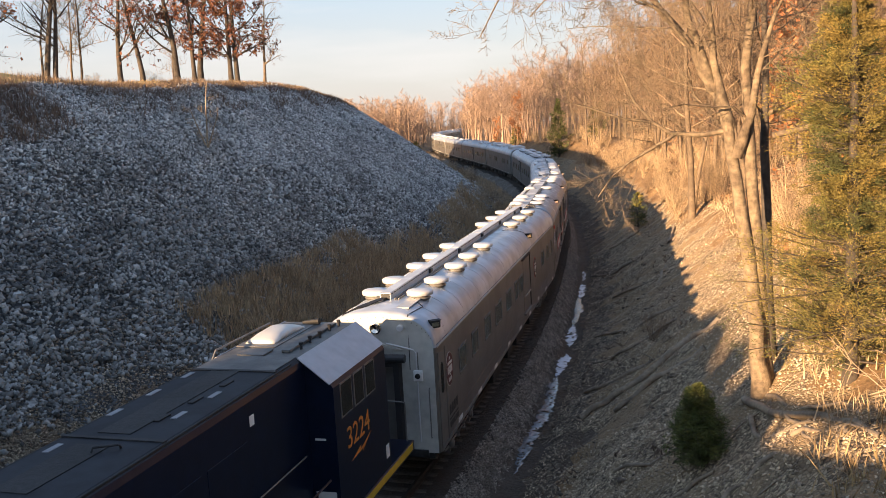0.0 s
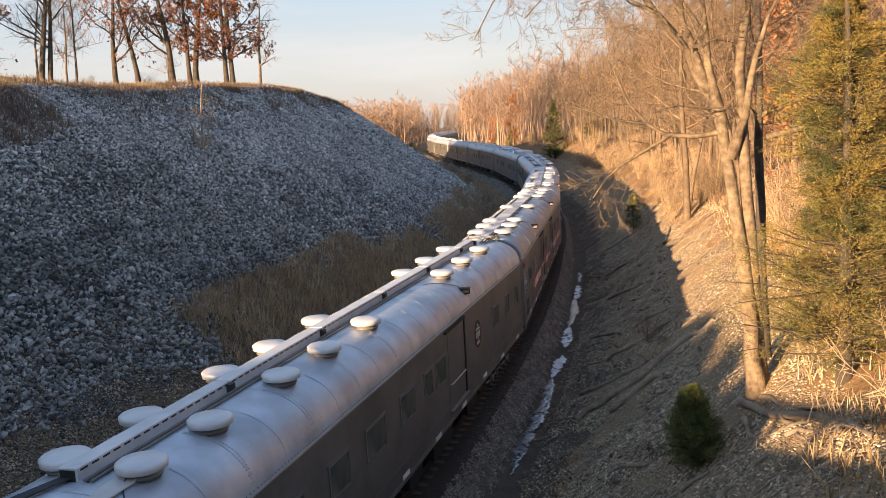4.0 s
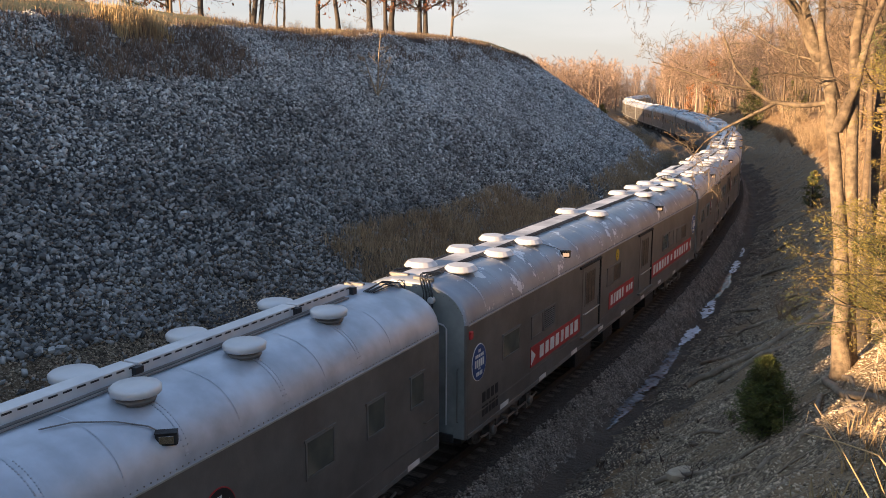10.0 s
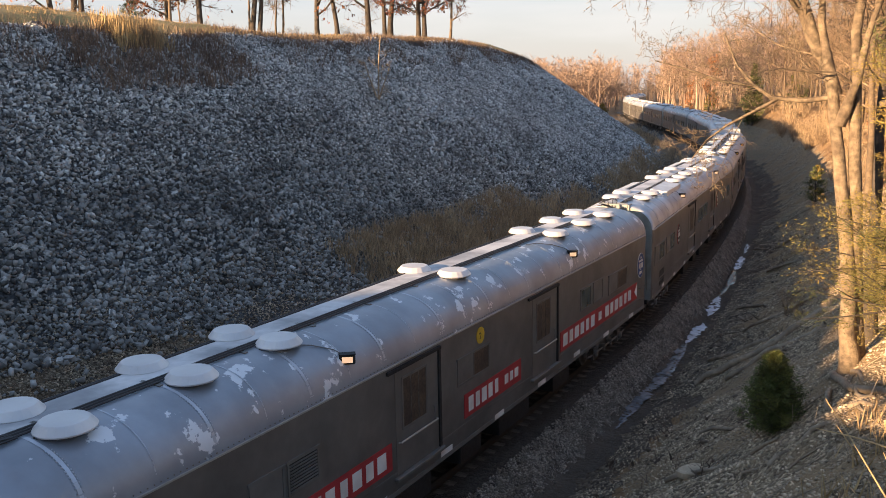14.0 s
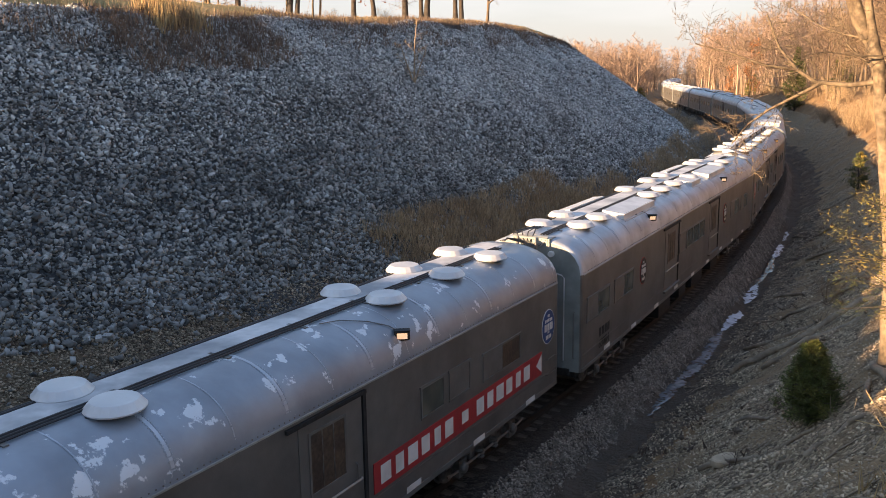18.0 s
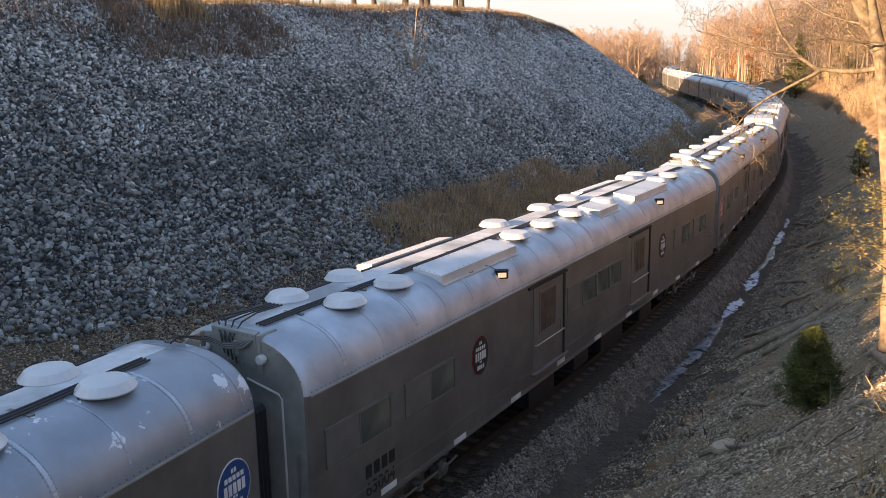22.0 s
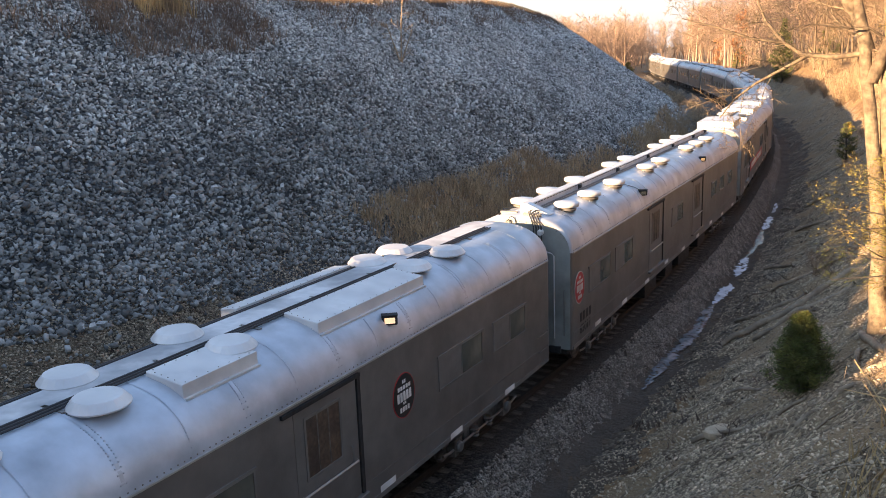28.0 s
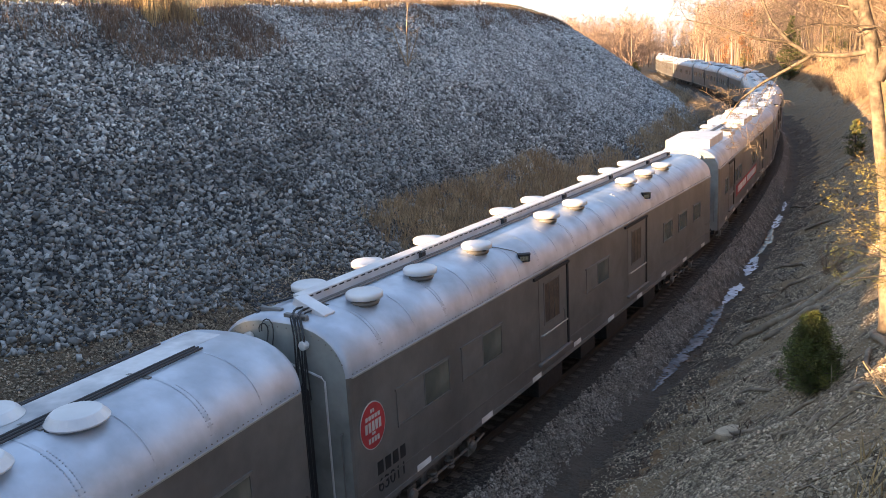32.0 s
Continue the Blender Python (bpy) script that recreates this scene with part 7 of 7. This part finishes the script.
log([(4.4, 17.4), (5.4, 16.2), (6.2, 15.2)], 0.06, "thin dark branch lying on gravel")
log([(17.0, 48.0), (18.4, 51.0)], 0.12, "grey fallen trunk at the wood's edge")
log([(13.6, 40.0), (14.8, 42.2), (15.6, 43.0)], 0.1, "fallen branch on the clay bank")

log([(12.2, 33.4), (10.6, 35.2), (9.7, 37.4)], 0.1, "dark fallen trunk across the shaded bank")
log([(13.6, 41.0), (12.3, 43.6)], 0.09, "short dark log on the slumped bank")
log([(15.8, 50.2), (14.3, 51.6), (13.8, 54.0)], 0.1, "dark crooked trunk on the slumped bank")
log([(18.6, 58.8), (17.0, 60.6)], 0.12, "dark log below the wood's edge")
log([(11.3, 31.2), (9.3, 31.6), (8.4, 32.8)], 0.07, "thin dark branch beside the ditch")
log([(5.64, 13.62), (6.2, 13.4), (6.7, 13.3)], 0.055, "dark fallen branch under the small cedar")
log([(4.6, 14.3), (5.4, 14.0), (6.3, 14.2)], 0.035, "thin broken branch on gravel")
log([(6.9, 13.6), (7.3, 12.6), (7.0, 11.4)], 0.05, "dead branch in a pile of brush")
log([(7.5, 14.8), (6.9, 13.2), (7.3, 12.0)], 0.04, "dead branch in a pile of brush")


def earth_clods():
    """Lumps of earth that have slipped down the bank."""
    rs = np.random.RandomState(61)
    n = 1500
    s, d = rs.uniform(36, 118, n), 3.2 + 4.8 * rs.uniform(0, 1, n) ** 1.3
    x, y = sd_to_xy(s, d)
    ok = wobble(x, y, 0.5, 6.0) + 0.6 * wobble(x, y, 1.7, 2.0) > 0.1 * rs.uniform(-1, 2, n)
    x, y, n = x[ok], y[ok], int(ok.sum())
    z, _, _ = height(x, y)
    size = 0.07 + 0.2 * rs.uniform(0, 1, n) ** 2.5
    tagged(scatter_mesh("earth_clods", np.stack([x, y, z + size * 0.02], 1), size, rock_shapes(8, 62), M_CLOD, 63, 0.6, 0.3), "dark clods of slumped earth on the shaded bank", "earth", kind="stuff")


M_CLOD = mat("dark_earth_clod", (0.15, 0.115, 0.08), 0.95, 0, 9, 0.35, (0.08, 0.06, 0.042), 1.5, 0.9, 25, 0.4)
earth_clods()


def slab():
    """A pale flat slab of limestone that lies on the bank."""
    bm = bmesh.new()
    rnd = random.Random(8)
    ring = [(0.42 * math.cos(a) * rnd.uniform(0.75, 1.1), 0.26 * math.sin(a) * rnd.uniform(0.75, 1.15)) for a in np.linspace(0, 5.6, 9)]
    bm_loft(bm, [[(a, b, -0.05) for a, b in ring], [(a, b, 0.08) for a, b in ring], [(a * 0.9, b * 0.88, 0.11 + 0.02 * a) for a, b in ring]])
    o = tagged(part("rock_slab", bm, M_PALESTONE), "pale flat limestone slab on the gravel bank", "rock")
    put(o, 4.89, 17.04, 35, 0.0)


slab()

M_ICE = mat("ditch_ice", (0.66, 0.71, 0.79), 0.3, 0, 6, 0.15, (0.42, 0.46, 0.52), 1.8, 0.3, 14)
# Ditch water whose pale grey stands in for the sky's reflection.
M_SKYSHEEN = mat("meltwater_ice", (0.24, 0.25, 0.27), 0.12, 0, 6, 0.2, (0.13, 0.135, 0.145), 2.2, 0.25, 14, 0, 1.0)
M_WATER = mat("ditch_water", (0.05, 0.05, 0.055), 0.1, 0, 3, 0.2, (0.05, 0.045, 0.04), 1.0, 0.1, 6)


def ditch_patch(name, s0, s1, width, centre, z, material, label, seed, holes=0.0):
    """A ragged sheet of water or ice in the ditch."""
    rs = np.random.RandomState(seed)
    bm = bmesh.new()
    n = int((s1 - s0) / 0.12)
    rows = []
    for k in range(n + 1):
        s = s0 + (s1 - s0) * k / n
        e = min(1, 5 * min(k, n - k) / n + 0.15)
        w = width * e * (0.8 + 0.15 * math.sin(s * 1.9 + seed) + 0.3 * rs.uniform(-1, 1))
        c = centre + 0.06 * math.sin(s * 0.8 + seed) + 0.05 * rs.uniform(-1, 1)
        rows.append([bm.verts.new(along(s, c + w * (j / 4 - 0.5), z + 0.012 * rs.uniform(0, 1) * (0 < j < 4))) for j in range(5)])
    for a, b in zip(rows, rows[1:]):
        for j in range(4):
            if rs.uniform() > holes:
                bm.faces.new((a[j], a[j + 1], b[j + 1], b[j]))
    ob = part(name, bm, material)
    return tagged(ob, label, "water", kind="structure")


ditch_patch("ice", 50.2, 53.6, 0.46, 2.73, -1.16, M_ICE, "strip of white ice in the ditch", 3, 0.08)
# Water rather than ice here; the sky's sheen is in the colour.
ditch_patch("ice", 40.5, 50.4, 0.5, 2.72, -1.168, M_SKYSHEEN, "long strip of ditch water with the sky's reflection in its grey colour", 2, 0.12)
ditch_patch("ice", 54.8, 58.9, 0.5, 2.74, -1.155, M_ICE, "strip of pale broken ice in the ditch", 1, 0.25)
ditch_patch("ice", 65.5, 70.0, 0.45, 2.78, -1.155, M_ICE, "small patch of pale ice in the ditch", 4, 0.3)
ditch_patch("ice", 71.0, 74.5, 0.25, 2.8, -1.155, M_ICE, "small patch of pale ice in the ditch", 6, 0.4)
ditch_patch("water", 59.0, 66.0, 0.5, 2.74, -1.175, M_WATER, "shallow dark water standing in the ditch", 2)


def near_stalk():
    """Bent dry stalks on the bank below the bridge."""
    w = tagged(new("dry_stalk"), "bent straw-yellow dry stalks on the bank", "weed")
    for pts in ([(5.5, 4.4), (4.78, 6.05, 5.54), (4.67, 6.54, 5.79), (4.54, 7.02, 6.05)], [(5.9, 4.6), (4.94, 6.45, 5.81), (4.71, 6.75, 5.79), (4.45, 6.94, 5.78)], [(5.4, 4.9), (5.1, 5.9, 5.1), (4.95, 6.3, 5.55), (4.9, 6.5, 5.75)]):
        x, y = pts[0]
        S = Sticks()
        S.stick([Vector((x, y, ground_z(x, y) - 0.1))] + [Vector(p) for p in pts[1:]], [0.011, 0.009, 0.007, 0.004], 6)
        S.make("stalk", M_STRAW, w)


near_stalk()


# ---- grave markers on the lawn and a far roadside ----
def grave_markers():
    rnd = random.Random(5)
    base = None
    for k, (x, y, w, h) in enumerate(((-79.0, 108.0, 1.3, 0.9), (-76.0, 110.0, 0.9, 0.8), (-72.0, 116.0, 1.1, 0.7), (-66.0, 112.0, 0.8, 0.7))):
        bm = bmesh.new()
        n = 10
        ring = [(-w / 2, 0), (w / 2, 0)] + [(w / 2 * math.cos(math.pi * j / n), h * 0.75 + h * 0.25 * math.sin(math.pi * j / n)) for j in range(n + 1)]
        bm_loft(bm, [[(a, -0.12, b) for a, b in ring], [(a, 0.12, b) for a, b in ring]])
        g = tagged(new("gravestone"), "reddish stone grave marker on the lawn", "gravestone", "grave markers")
        part("stone", bm, M_GRAVE, g)
        part("plinth", box(-w / 2 - 0.15, w / 2 + 0.15, -0.25, 0.25, -0.2, 0.02, 0.02), M_GRAVE, g)
        put(g, x, y, 20 * k - 30, -0.02)


M_GRAVE = mat("red_granite", (0.3, 0.16, 0.13), 0.6, 0, 12, 0.25, (0.24, 0.14, 0.12), 2.0, 0.2, 40)
grave_markers()

# ---- the road bridge under the camera, whose rail and deck shade the bank ----
M_CONC = mat("bridge_concrete", (0.4, 0.39, 0.36), 0.9, 0, 5, 0.12, (0.3, 0.29, 0.27), 0.8, 0.3, 18)
M_GALV = mat("galvanised_rail", (0.5, 0.51, 0.52), 0.45, 0.7, 6, 0.1)


def bridge():
    b = tagged(new("road_bridge"), "concrete road bridge with steel guard rails over the track", "bridge", kind="structure")
    part("deck", box(-17.5, 22, -9.5, 0.6, 6.55, 7.1, 0.03), M_CONC, b)
    for y in (-9.3, 0.45):
        part("guard_rail", box(-17.5, 22, y - 0.04, y + 0.04, 7.5, 7.8, 0.02), M_GALV, b)
        for k in range(20):
            shared(("post",), lambda: box(-0.07, 0.07, -0.07, 0.07, 7.1, 7.75, 0.01), b, pose(-17 + 2.0 * k, y, 0), "post", M_GALV)
    # Unseen panel, added to stop sun under the rail from reaching the small cedar.
    part("parapet_end", box(-17.4, -9.4, 0.4, 0.5, 7.1, 7.84, 0.03), M_CONC, b)
    for x in (-14.0, 2.0):
        part("pier", box(x - 0.5, x + 0.5, -8.5, -1.0, -2.5, 6.55, 0.1), M_CONC, b)


bridge()


motions()
